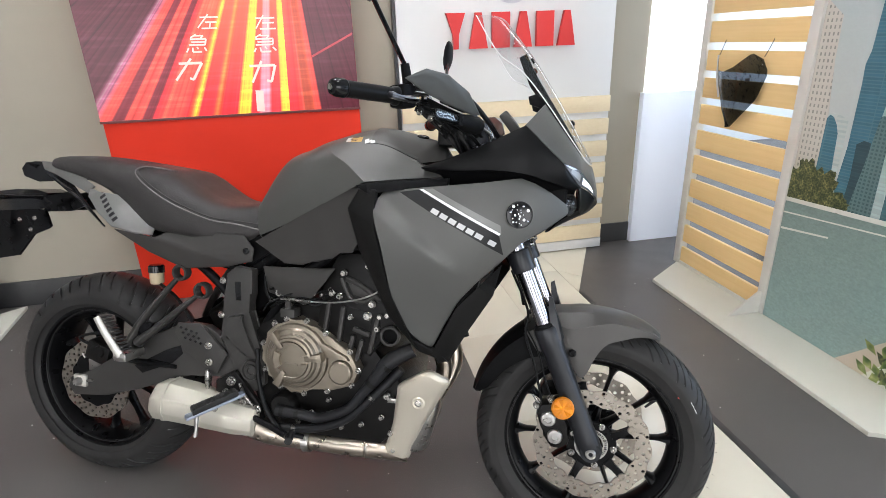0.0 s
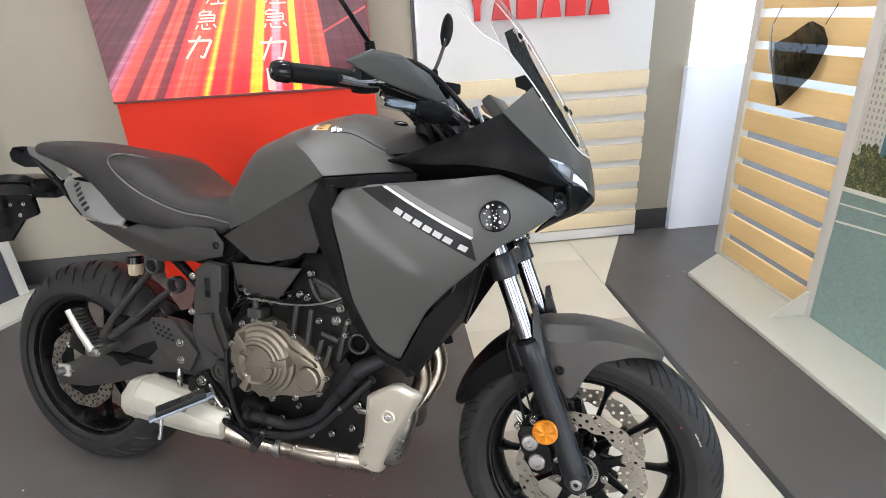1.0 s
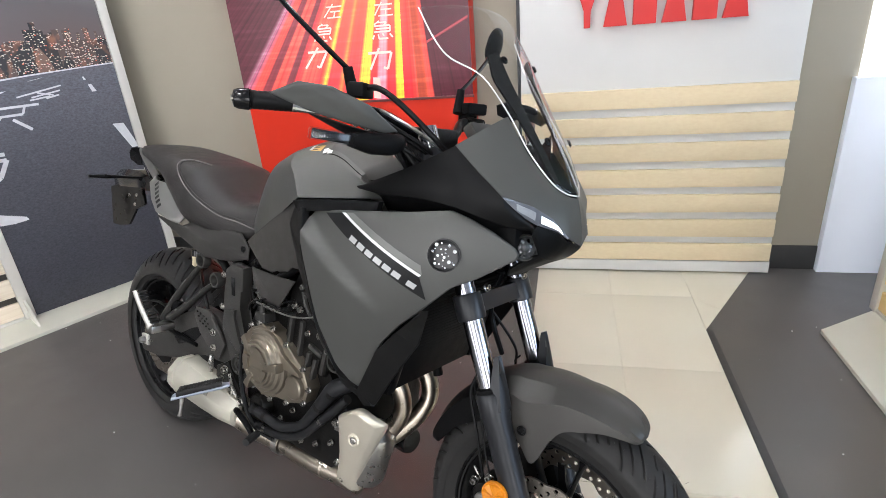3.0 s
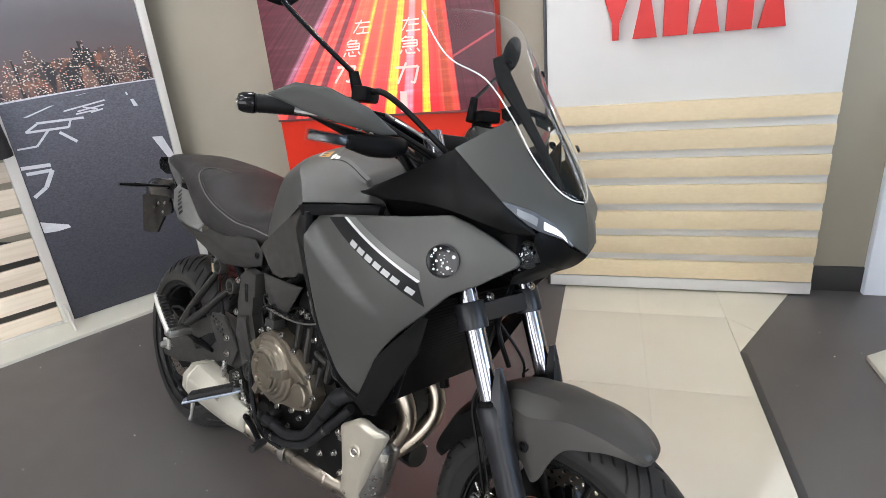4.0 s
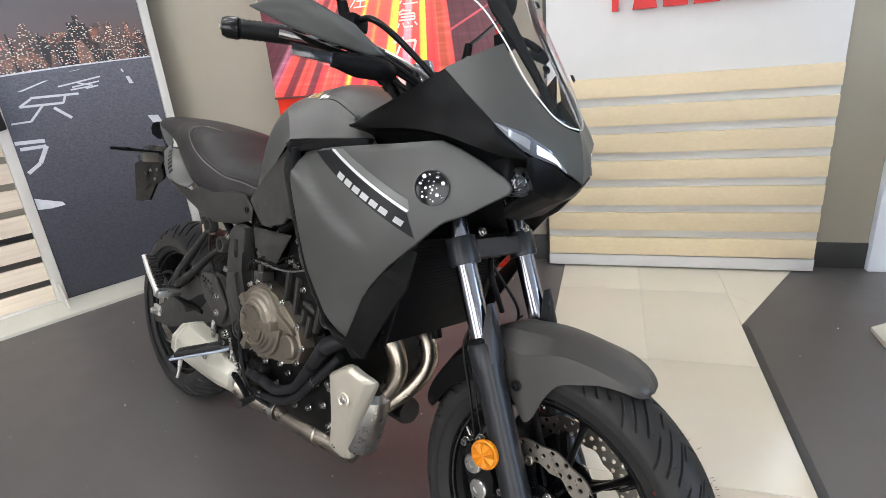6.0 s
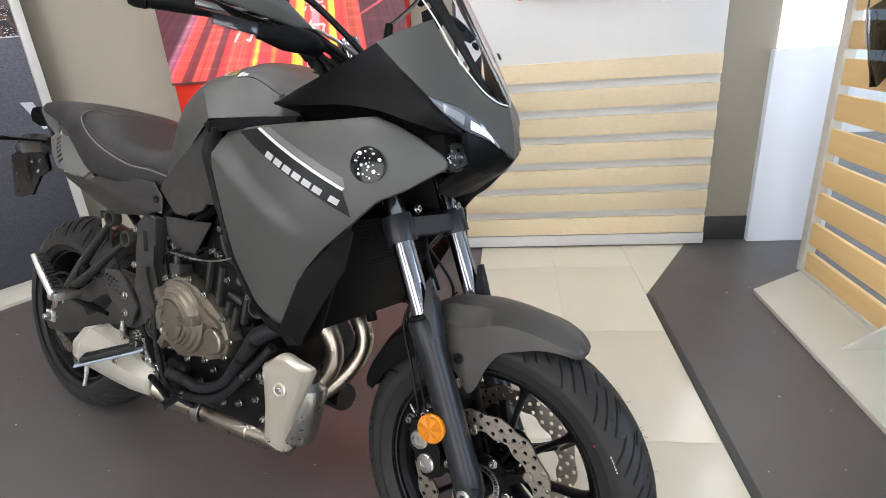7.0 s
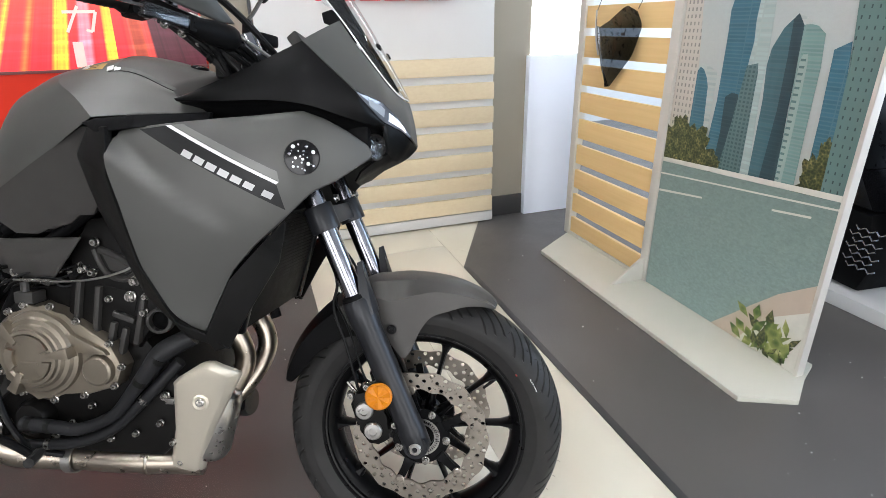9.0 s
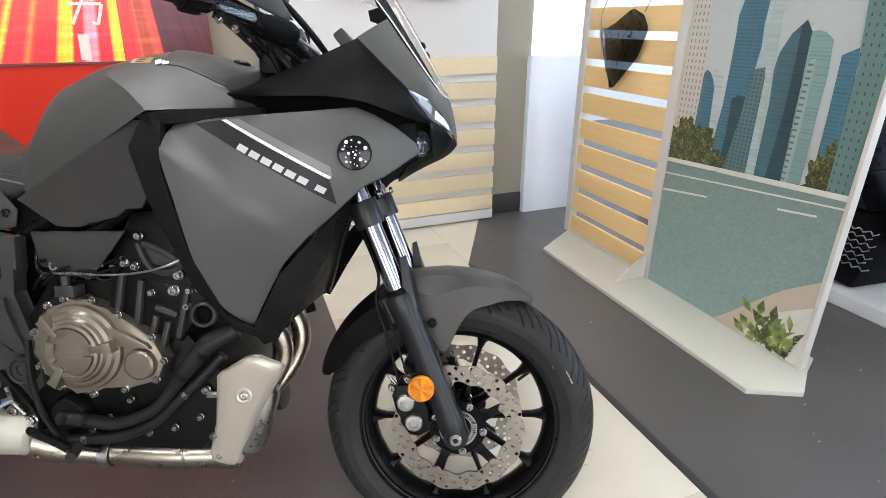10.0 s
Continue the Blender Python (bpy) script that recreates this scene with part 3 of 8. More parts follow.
def window_print(name, dark, light, sx, sz, gap=0.3, glass=0.3, lean=0.0):
    """A facade of small windows in rows, with streaks of reflected sky."""
    m, nt, b, tc, x, z = print_base(name)
    br = nt.nodes.new("ShaderNodeTexBrick")
    br.offset = 0.0
    br.inputs["Scale"].default_value = 1.0
    br.inputs["Brick Width"].default_value, br.inputs["Row Height"].default_value = sx, sz
    br.inputs["Mortar Size"].default_value = gap * sz
    br.inputs["Color1"].default_value = (*dark, 1)
    br.inputs["Color2"].default_value = (*[c * 1.3 for c in dark], 1)
    br.inputs["Mortar"].default_value = (*light, 1)
    comb = nt.nodes.new("ShaderNodeCombineXYZ")
    nt.links.new(x, comb.inputs[0])
    nt.links.new(z, comb.inputs[1])
    nt.links.new(comb.outputs[0], br.inputs["Vector"])
    n = nt.nodes.new("ShaderNodeTexNoise")
    n.inputs["Scale"].default_value, n.inputs["Detail"].default_value = 22.0, 5
    mp = nt.nodes.new("ShaderNodeMapping")
    mp.inputs["Scale"].default_value = (1.6, 1, 0.25)
    nt.links.new(tc.outputs["Object"], mp.inputs[0])
    nt.links.new(mp.outputs[0], n.inputs["Vector"])
    mix = nt.nodes.new("ShaderNodeMix")
    mix.data_type = "RGBA"
    nt.links.new(node_math(nt, "MULTIPLY", n.outputs["Fac"], glass), mix.inputs[0])
    nt.links.new(br.outputs[0], mix.inputs[6])
    mix.inputs[7].default_value = (*[min(1, c * 1.6 + 0.05) for c in light], 1)
    set_print(nt, b, mix.outputs[2], False)
    return m


def foliage_print(name, stops, scale=70.0):
    m, nt, b, tc, x, z = print_base(name)
    n = nt.nodes.new("ShaderNodeTexVoronoi")
    n.inputs["Scale"].default_value = scale
    nt.links.new(tc.outputs["Object"], n.inputs["Vector"])
    n2 = nt.nodes.new("ShaderNodeTexNoise")
    n2.inputs["Scale"].default_value, n2.inputs["Detail"].default_value = scale * 0.4, 8
    nt.links.new(tc.outputs["Object"], n2.inputs["Vector"])
    f = node_math(nt, "ADD", node_math(nt, "MULTIPLY", n.outputs["Distance"], 0.5), node_math(nt, "MULTIPLY", n2.outputs["Fac"], 0.75))
    set_print(nt, b, ramp(nt, f, stops), False)
    return m


def road_print(name, near, far, top, grain):
    """Asphalt that pales into the distance."""
    m, nt, b, tc, x, z = print_base(name)
    n = nt.nodes.new("ShaderNodeTexNoise")
    n.inputs["Scale"].default_value, n.inputs["Detail"].default_value, n.inputs["Roughness"].default_value = 130.0, 6, 0.75
    mp = nt.nodes.new("ShaderNodeMapping")
    mp.inputs["Scale"].default_value = (0.6, 1, 1.0)
    nt.links.new(tc.outputs["Object"], mp.inputs[0])
    nt.links.new(mp.outputs[0], n.inputs["Vector"])
    base = ramp(nt, node_math(nt, "DIVIDE", z, top), [(0.0, near), (0.6, tuple((a + b_) / 2 for a, b_ in zip(near, far))), (1.0, far)])
    g = ramp(nt, n.outputs["Fac"], [(0.3, (1 - grain,) * 3), (0.7, (1 + grain,) * 3)])
    mul = nt.nodes.new("ShaderNodeMix")
    mul.data_type, mul.blend_type = "RGBA", "MULTIPLY"
    mul.inputs[0].default_value = 1.0
    nt.links.new(base, mul.inputs[6])
    nt.links.new(g, mul.inputs[7])
    set_print(nt, b, mul.outputs[2], False)
    return m


P = {
    "trails": light_trail_print(),
    "night_sky": night_sky_print(),
    "night_city": night_city_print(),
    "night_road": road_print("night_road_print", (0.030, 0.031, 0.040), (0.105, 0.108, 0.132), 1.2, 0.45),
    "mark": mat("road_mark_print", (0.62, 0.63, 0.66), 0.4, vary=0.18, scale=30),
    "trail_mark": mat("trail_mark_print", (0.92, 0.50, 0.44), 0.4, vary=0.1, scale=30, emit=0.50),
    "trail_far": mat("trail_far_print", (0.36, 0.045, 0.055), 0.4, vary=0.1, scale=30, emit=0.6),
    "day_sky": road_print("day_sky_print", (0.50, 0.515, 0.485), (0.36, 0.43, 0.44), 1.7, 0.03),
    "day_road": road_print("day_road_print", (0.230, 0.325, 0.305), (0.175, 0.245, 0.228), 0.6, 0.20),
    "pavement": mat("pavement_print", (0.50, 0.43, 0.345), 0.4, vary=0.08, scale=20),
    "kerb": mat("kerb_print", (0.62, 0.62, 0.56), 0.4, vary=0.1, scale=40),
    "tower_white": window_print("tower_white_print", (0.20, 0.20, 0.185), (0.48, 0.455, 0.40), 0.019, 0.024, 0.26, 0.05),
    "tower_blue": window_print("tower_blue_print", (0.026, 0.098, 0.142), (0.060, 0.150, 0.190), 0.09, 0.012, 0.16, 0.22),
    "tower_slate": window_print("tower_slate_print", (0.034, 0.092, 0.112), (0.055, 0.120, 0.138), 0.10, 0.013, 0.14, 0.20),
    "tower_dark": window_print("tower_dark_print", (0.016, 0.046, 0.058), (0.026, 0.064, 0.076), 0.10, 0.013, 0.14, 0.10),
    "tower_glass": window_print("tower_glass_print", (0.022, 0.062, 0.072), (0.085, 0.150, 0.150), 0.016, 0.014, 0.24, 0.30),
    "tower_teal": window_print("tower_teal_print", (0.125, 0.225, 0.215), (0.185, 0.285, 0.270), 0.10, 0.011, 0.20, 0.12),
    "tower_strip": window_print("tower_strip_print", (0.060, 0.120, 0.120), (0.26, 0.345, 0.32), 0.030, 0.020, 0.34, 0.05),
    "tower_dots": window_print("tower_dots_print", (0.020, 0.045, 0.048), (0.105, 0.185, 0.175), 0.021, 0.026, 0.34, 0.06),
    "tower_pale": window_print("tower_pale_print", (0.33, 0.39, 0.38), (0.42, 0.46, 0.44), 0.06, 0.018, 0.25, 0.06),
    "tower_haze": window_print("tower_haze_print", (0.300, 0.380, 0.370), (0.335, 0.410, 0.395), 0.08, 0.014, 0.2, 0.05),
    "bush": foliage_print("bush_print", [(0.30, (0.010, 0.018, 0.010)), (0.55, (0.035, 0.050, 0.020)), (0.74, (0.10, 0.11, 0.04)), (0.96, (0.32, 0.28, 0.11))], 120.0),
    "leaf": foliage_print("leaf_print", [(0.2, (0.02, 0.04, 0.01)), (0.5, (0.06, 0.11, 0.025)), (0.75, (0.26, 0.30, 0.09)), (0.95, (0.62, 0.60, 0.32))], 30.0),
}


def printed(parent, name, outline, layer, material, label=""):
    """A printed shape on a poster: a film a fraction of a millimetre thick, on the face that looks towards -y."""
    return part(name, prism(outline, -0.0006 * layer - 0.0006, -0.0006 * layer, "y"), material, parent, label, smooth=False)


def strokes(parent, name, bars, x, z, w, h, layer, material, shear=0.0):
    """Road-mark strokes: each bar from (a, b) to (c, d) in a unit square, with a width."""
    bm = blank()
    for a, b_, c, d, t in bars:
        p, q = Vector((x + w * a + shear * b_, z + h * b_)), Vector((x + w * c + shear * d, z + h * d))
        n = (q - p).orthogonal().normalized() * t * min(w, h) * 0.5
        add_prism(bm, [tuple(p + n), tuple(q + n), tuple(q - n), tuple(p - n)], -0.0006 * layer - 0.0006, -0.0006 * layer, "y")
    return part(name, bm, material, parent, "", smooth=False)


# the glowing poster over the red board; its own axes start at the lower left corner
poster = thing("light_trail_poster", "glowing poster of red and yellow light trails", "poster", at=HALL @ Matrix.Translation((-0.326, 1.2125, 0.0)))
part("print", box((0.0, -0.004, 0.958), (1.222, 0.0, 2.25)), P["trails"], poster, smooth=False)
part("lower_rail", box((-0.003, -0.008, 0.946), (1.226, 0.0, 0.958), None, 0.001), M["dark_rail"], poster, "thin dark red rail")
GLYPH_A = [(0.05, 0.80, 0.95, 0.80, 0.11), (0.42, 1.0, 0.05, 0.08, 0.10), (0.36, 0.46, 0.92, 0.46, 0.11), (0.62, 0.46, 0.62, 0.06, 0.11), (0.24, 0.04, 1.0, 0.04, 0.11)]
GLYPH_B = [(0.36, 1.0, 0.12, 0.82, 0.08), (0.30, 0.92, 0.70, 0.92, 0.08), (0.70, 0.92, 0.58, 0.76, 0.08), (0.12, 0.74, 0.86, 0.74, 0.09), (0.20, 0.58, 0.86, 0.58, 0.09), (0.12, 0.42, 0.86, 0.42, 0.09), (0.86, 0.74, 0.86, 0.42, 0.09),
           (0.12, 0.26, 0.04, 0.04, 0.09), (0.30, 0.28, 0.34, 0.04, 0.09), (0.34, 0.04, 0.76, 0.04, 0.10), (0.50, 0.32, 0.58, 0.18, 0.09), (0.84, 0.28, 0.98, 0.08, 0.10)]
GLYPH_C = [(0.0, 0.78, 0.98, 0.78, 0.12), (0.98, 0.78, 0.84, 0.0, 0.12), (0.46, 1.0, 0.10, 0.0, 0.11), (0.84, 0.0, 0.66, 0.08, 0.11)]
for gx, gz, gw, gh, glyph, turn in ((0.505, 1.350, 0.090, 0.062, GLYPH_A, 0.022), (0.437, 1.248, 0.095, 0.080, GLYPH_B, 0.026), (0.362, 1.128, 0.105, 0.095, GLYPH_C, 0.045),
                                    (0.764, 1.340, 0.096, 0.062, GLYPH_A, 0.006), (0.742, 1.238, 0.108, 0.082, GLYPH_B, 0.006), (0.704, 1.102, 0.122, 0.098, GLYPH_C, 0.012)):
    strokes(poster, "glyph", glyph, gx, gz, gw, gh, 8, P["trail_mark"], turn)
printed(poster, "light_streak", [(1.012, 1.205), (1.216, 1.303), (1.216, 1.314), (1.012, 1.216)], 8, P["trail_far"])
strokes(poster, "glyph", [(0.5, 0.0, 0.62, 1.0, 0.62)], 0.705, 0.964, 0.060, 0.100, 8, P["trail_mark"])


# ---- display stands: a base board, a slatted lattice and a poster between three posts ----
def display_stand(place, label, wood, end_x, foot, top=2.05, post=0.045):
    root = thing("display_stand", label, "display stand", group="display stands", at=place)
    part("base_board", prism([(0.02, 0.0), (0.205, -0.272), *foot, (end_x + post + 0.005, 0.02), (end_x - 0.02, 0.10), (0.02, 0.10)], 0.0, 0.018, "z", 0.002), M["cream_board"], root, "cream base board")
    part("left_post", box((0.0, -0.014, 0.018), (0.045, 0.03, top), None, 0.002), M["silver_frame"], root)
    part("middle_post", box((0.646, -0.016, 0.018), (0.694, 0.034, top), None, 0.002), M["silver_frame"], root)
    part("end_post", box((end_x, -0.016, 0.018), (end_x + post, 0.016, top), None, 0.002), M["silver_frame"], root)
    part("bottom_rail", box((0.047, -0.010, 0.0185), (0.644, 0.026, 0.034), None, 0.001), M["silver_frame"], root)
    for gx in (0.668,):
        part("gusset", prism([(-0.175, 0.019), (-0.016, 0.019), (-0.016, 0.125), (-0.03, 0.125)], gx - 0.006, gx + 0.006, "x", 0.001), M["silver_frame"], root, "triangular support plate")
    for k in range(15):
        z0 = 0.021 + 0.1318 * k
        part("slat", box((0.046, -0.004, max(z0, 0.035)), (0.645, 0.014, z0 + 0.097), None, 0.0015), wood, root)
    part("back_panel", box((0.695, 0.0, 0.019), (end_x - 0.001, 0.012, top - 0.01)), M["white_board"], root)
    return root


right_place = HALL @ Matrix.Translation((2.635, 0.916, 0)) @ Matrix.Rotation(radians(-90), 4, "Z")
stand = display_stand(right_place, "display stand with honey-coloured slats and a city poster", M["lattice_wood"], 1.438, [(1.463, -0.270), (1.542, -0.110)], post=0.014)
left_dir = HALL @ Matrix.Translation((-1.392, 0.05, 0)) @ Matrix.Rotation(math.atan2(0.877, 0.48), 4, "Z") @ Matrix.Translation((-0.286, 0.245, 0))
stand2 = display_stand(left_dir, "display stand with pale slats and a night road poster", M["cool_lit_wood"], 1.431, [(1.300, -0.245), (1.600, -0.035)])

# day city print on the first stand
city = part("poster", box((0.696, -0.0035, 0.020), (1.437, -0.0003, 2.03)), P["day_sky"], stand, "poster of glass towers by a road", smooth=False)
CITY = [
    ("tower", [(0.6965, 0.62), (0.820, 0.62), (0.808, 0.749), (0.802, 0.955), (0.780, 1.146), (0.776, 1.30), (0.6965, 1.36)], "tower_white"),
    ("tower", [(0.805, 0.953), (0.854, 0.951), (0.894, 0.934), (0.900, 0.806), (0.905, 0.60), (0.82, 0.60)], "tower_pale"),
    ("tower", [(0.802, 0.932), (0.814, 0.946), (0.832, 0.938), (0.850, 0.912), (0.862, 0.880), (0.880, 0.60), (0.801, 0.60)], "tower_blue"),
    ("tower", [(1.015, 0.60), (1.012, 1.00), (1.022, 1.178), (1.032, 1.62), (1.082, 1.62), (1.078, 1.176), (1.088, 1.023), (1.089, 0.858), (1.096, 0.72), (1.110, 0.60)], "tower_haze"),
    ("tower", [(0.906, 0.60), (0.904, 0.696), (0.916, 0.836), (0.914, 1.066), (0.910, 1.132), (0.922, 1.181), (0.932, 1.62), (1.032, 1.62), (1.022, 1.178), (1.019, 1.100), (1.026, 1.036), (1.018, 0.961), (1.006, 0.848), (0.985, 0.60)], "tower_blue"),
    ("tower", [(0.947, 0.60), (0.955, 0.730), (0.950, 0.855), (0.975, 0.872), (1.004, 0.868), (1.004, 0.812), (0.985, 0.60)], "tower_dark"),
    ("tower", [(0.973, 0.60), (1.000, 0.800), (1.017, 0.963), (1.058, 0.972), (1.064, 0.940), (1.070, 0.60)], "tower_glass"),
    ("tower", [(1.106, 0.60), (1.103, 0.860), (1.092, 0.967), (1.098, 1.019), (1.127, 1.078), (1.169, 1.119), (1.193, 1.087), (1.198, 0.982), (1.200, 0.848), (1.212, 0.60)], "tower_slate"),
    ("tower", [(1.150, 0.60), (1.163, 0.835), (1.160, 0.995), (1.154, 1.104), (1.169, 1.119), (1.193, 1.087), (1.198, 0.982), (1.200, 0.848), (1.212, 0.60)], "tower_dark"),
    ("tower", [(1.169, 1.119), (1.205, 1.104), (1.240, 1.082), (1.194, 1.084)], "tower_pale"),
    ("tower", [(1.193, 1.087), (1.215, 1.089), (1.238, 1.084), (1.265, 1.063), (1.274, 0.973), (1.275, 0.788), (1.279, 0.60), (1.210, 0.60), (1.204, 0.858), (1.197, 0.990)], "tower_teal"),
    ("tower_edge", [(1.204, 0.990), (1.212, 1.008), (1.226, 1.008), (1.231, 0.977), (1.234, 0.805), (1.234, 0.60), (1.212, 0.60), (1.207, 0.858)], "tower_strip"),
    ("tower", [(1.311, 0.60), (1.309, 0.825), (1.302, 1.022), (1.347, 1.045), (1.359, 0.944), (1.370, 0.60)], "tower_blue"),
    ("tower", [(1.368, 0.60), (1.364, 0.800), (1.357, 0.985), (1.350, 1.045), (1.335, 1.168), (1.318, 1.30), (1.4365, 1.30), (1.4365, 0.60)], "tower_dots"),
]
for i, (nm, outline, key) in enumerate(CITY):
    printed(city, nm, outline, 7 + i * 0.8, P[key])


def leafy(x0, x1, z0, z1, seed):
    """An uneven outline like a clipped bush."""
    rnd = random.Random(seed)
    pts = []
    for k in range(90):
        a = math.pi * k / 89
        r = 1 + 0.09 * math.sin(a * 9 + seed) + 0.05 * math.sin(a * 23 + seed * 3) + rnd.uniform(-0.06, 0.06)
        pts.append(((x0 + x1) / 2 - math.cos(a) * (x1 - x0) / 2 * r, z0 + math.sin(a) * (z1 - z0) * r))
    return [(min(max(a, 0.6965), 1.4365), b) for a, b in pts]


printed(city, "bush", leafy(0.60, 0.965, 0.585, 0.750, 1), 17, P["bush"])
printed(city, "bush", leafy(1.285, 1.45, 0.600, 0.765, 2), 17, P["bush"])
printed(city, "road", [(0.6965, 0.0205), (1.4365, 0.0205), (1.4365, 0.612), (0.6965, 0.572)], 18, P["day_road"])
printed(city, "kerb", [(0.6965, 0.574), (1.4365, 0.613), (1.4365, 0.632), (0.6965, 0.590)], 19, P["kerb"])
printed(city, "lane_line", [(0.6965, 0.520), (1.4365, 0.586), (1.4365, 0.592), (0.6965, 0.526)], 19, P["kerb"])
printed(city, "lane_dash", [(0.700, 0.447), (0.931, 0.478), (0.931, 0.485), (0.700, 0.456)], 19, P["kerb"])
printed(city, "lane_dash", [(1.227, 0.522), (1.362, 0.539), (1.362, 0.546), (1.227, 0.529)], 19, P["kerb"])
printed(city, "pavement", [(1.08, 0.0205), (1.16, 0.10), (1.233, 0.175), (1.32, 0.26), (1.4365, 0.345), (1.4365, 0.0205)], 19, P["pavement"])
printed(city, "pavement_edge", [(1.20, 0.0205), (1.26, 0.10), (1.33, 0.18), (1.4365, 0.25), (1.4365, 0.0205)], 20, P["kerb"])
rnd = random.Random(5)
for k in range(44):
    px = 1.395 - abs(rnd.gauss(0, 0.085))
    pz = 0.024 + rnd.random() ** 2 * 0.11
    a, ln, wd = rnd.uniform(0.6, 2.6), rnd.uniform(0.04, 0.095), rnd.uniform(0.009, 0.020)
    tip = (px + math.cos(a) * ln, pz + math.sin(a) * ln)
    nx, nz = -math.sin(a) * wd, math.cos(a) * wd
    mid = ((px + tip[0]) / 2, (pz + tip[1]) / 2)
    quad = [(px, pz), (mid[0] + nx, mid[1] + nz), tip, (mid[0] - nx, mid[1] - nz)]
    printed(city, "leaf", [(min(max(q, 0.7), 1.436), max(w, 0.021)) for q, w in quad], 22 + k % 9, P["leaf"] if k % 4 else P["bush"])

# night road print on the other stand
night = part("poster", box((0.696, -0.0035, 0.020), (1.430, -0.0003, 2.03)), P["night_sky"], stand2, "poster of a night city road", smooth=False)
rnd = random.Random(11)
sx = 0.6965
sky_line = [(1.4295, 1.20), (0.6965, 1.16)]
while sx < 1.425:
    hgt = 1.350 + 0.062 * rnd.random() ** 2 + (0.05 if 1.09 < sx < 1.15 else 0)
    nxt = min(sx + rnd.uniform(0.008, 0.034), 1.4295)
    sky_line += [(sx, hgt), (nxt, hgt)]
    sx = nxt
printed(night, "skyline", sky_line, 7, P["night_city"])
printed(night, "road", [(0.6965, 0.0205), (1.4295, 0.0205), (1.4295, 1.225), (1.25, 1.216), (1.034, 1.203), (0.85, 1.188), (0.6965, 1.174)], 8, P["night_road"])
printed(night, "road_edge", [(0.6965, 1.174), (0.85, 1.188), (1.034, 1.203), (1.25, 1.216), (1.4295, 1.225), (1.4295, 1.231), (1.25, 1.222), (1.034, 1.210), (0.85, 1.196), (0.6965, 1.182)], 9, P["mark"])
printed(night, "lane_dash", [(1.336, 0.918), (1.392, 0.914), (1.4295, 0.80), (1.4295, 0.775), (1.400, 0.775)], 9, P["mark"])
printed(night, "lane_dash", [(1.278, 1.135), (1.294, 1.135), (1.310, 1.096), (1.288, 1.096)], 9, P["mark"])
printed(night, "lane_dash", [(1.262, 1.175), (1.270, 1.175), (1.276, 1.158), (1.266, 1.158)], 9, P["mark"])
printed(night, "lane_dash", [(0.779, 1.104), (0.905, 1.146), (0.922, 1.146), (0.800, 1.104)], 9, P["mark"])
printed(night, "lane_dash", [(1.02, 1.180), (1.08, 1.190), (1.088, 1.190), (1.03, 1.180)], 9, P["mark"])
strokes(night, "road_mark", [(0.25, 1.0, 1.0, 1.0, 0.09), (0.05, 0.70, 0.72, 0.70, 0.09), (0.25, 0.97, 0.05, 0.70, 0.08), (0.78, 0.97, 0.72, 0.70, 0.08), (0.4, 0.70, 0.15, 0.12, 0.08),
                             (0.15, 0.12, -0.15, 0.10, 0.07), (0.55, 0.55, 0.78, 0.08, 0.12)], 0.755, 0.945, 0.28, 0.125, 9, P["mark"])
strokes(night, "road_mark", [(0.0, 0.45, 1.0, 1.0, 0.12), (0.3, 0.3, 0.95, 0.62, 0.12), (0.45, 0.62, 0.78, 0.3, 0.12), (0.25, 0.1, 0.7, 0.25, 0.12), (0.6, 0.1, 0.9, 0.28, 0.12)], 0.955, 1.085, 0.20, 0.06, 9, P["mark"])
strokes(night, "road_mark", [(0.0, 1.0, 0.9, 0.97, 0.13), (0.9, 0.80, 0.55, 0.30, 0.14), (0.1, 0.80, 0.9, 0.80, 0.12), (0.55, 0.30, 0.1, 0.05, 0.12)], 0.700, 0.705, 0.14, 0.16, 9, P["mark"])
printed(night, "road_mark", [(0.700, 0.585), (0.735, 0.570), (0.815, 0.540), (0.822, 0.522), (0.760, 0.518), (0.700, 0.524)], 9, P["mark"])

# smoked visor hung on the lattice by two cords
SMOKE = clear("smoked_acrylic", (0.13, 0.145, 0.165), 0.04)
CORD = mat("black_cord", (0.015, 0.015, 0.017), 0.6)
visor = thing("smoked_visor", "small smoked windscreen hung on the slatted lattice", "windscreen", at=right_place)
bm = blank()
grid = []
for j in range(15):
    f = j / 14
    z = 1.155 - 0.325 * f
    left = np.interp(f, [0, 0.3, 0.7, 1.0], [0.160, 0.172, 0.225, 0.300])
    right = np.interp(f, [0, 0.18, 0.55, 1.0], [0.450, 0.490, 0.445, 0.306])
    row = []
    for i in range(25):
        g = i / 24
        top_z = np.interp(g, [0, 0.07, 0.16, 0.42, 0.62, 0.86, 1.0], [1.165, 1.115, 1.088, 1.082, 1.105, 1.165, 1.140])
        row.append(bm.verts.new((left + (right - left) * g, -0.028 - 0.060 * math.sin(math.pi * g) * (1 - 0.6 * f), top_z + (0.830 - top_z) * f)))
    grid.append(row)
for a, b_ in zip(grid, grid[1:]):
    for i in range(24):
        bm.faces.new((a[i], a[i + 1], b_[i + 1], b_[i]))
bmesh.ops.solidify(bm, geom=bm.faces[:], thickness=0.003)
part("screen", bm, SMOKE, visor)
part("cord", tube([(0.168, -0.030, 1.15), (0.166, -0.010, 1.20), (0.166, 0.006, 1.245)], 0.0015, 6), CORD, visor)
part("cord", tube([(0.462, -0.036, 1.15), (0.464, -0.012, 1.20), (0.464, 0.006, 1.245)], 0.0015, 6), CORD, visor)
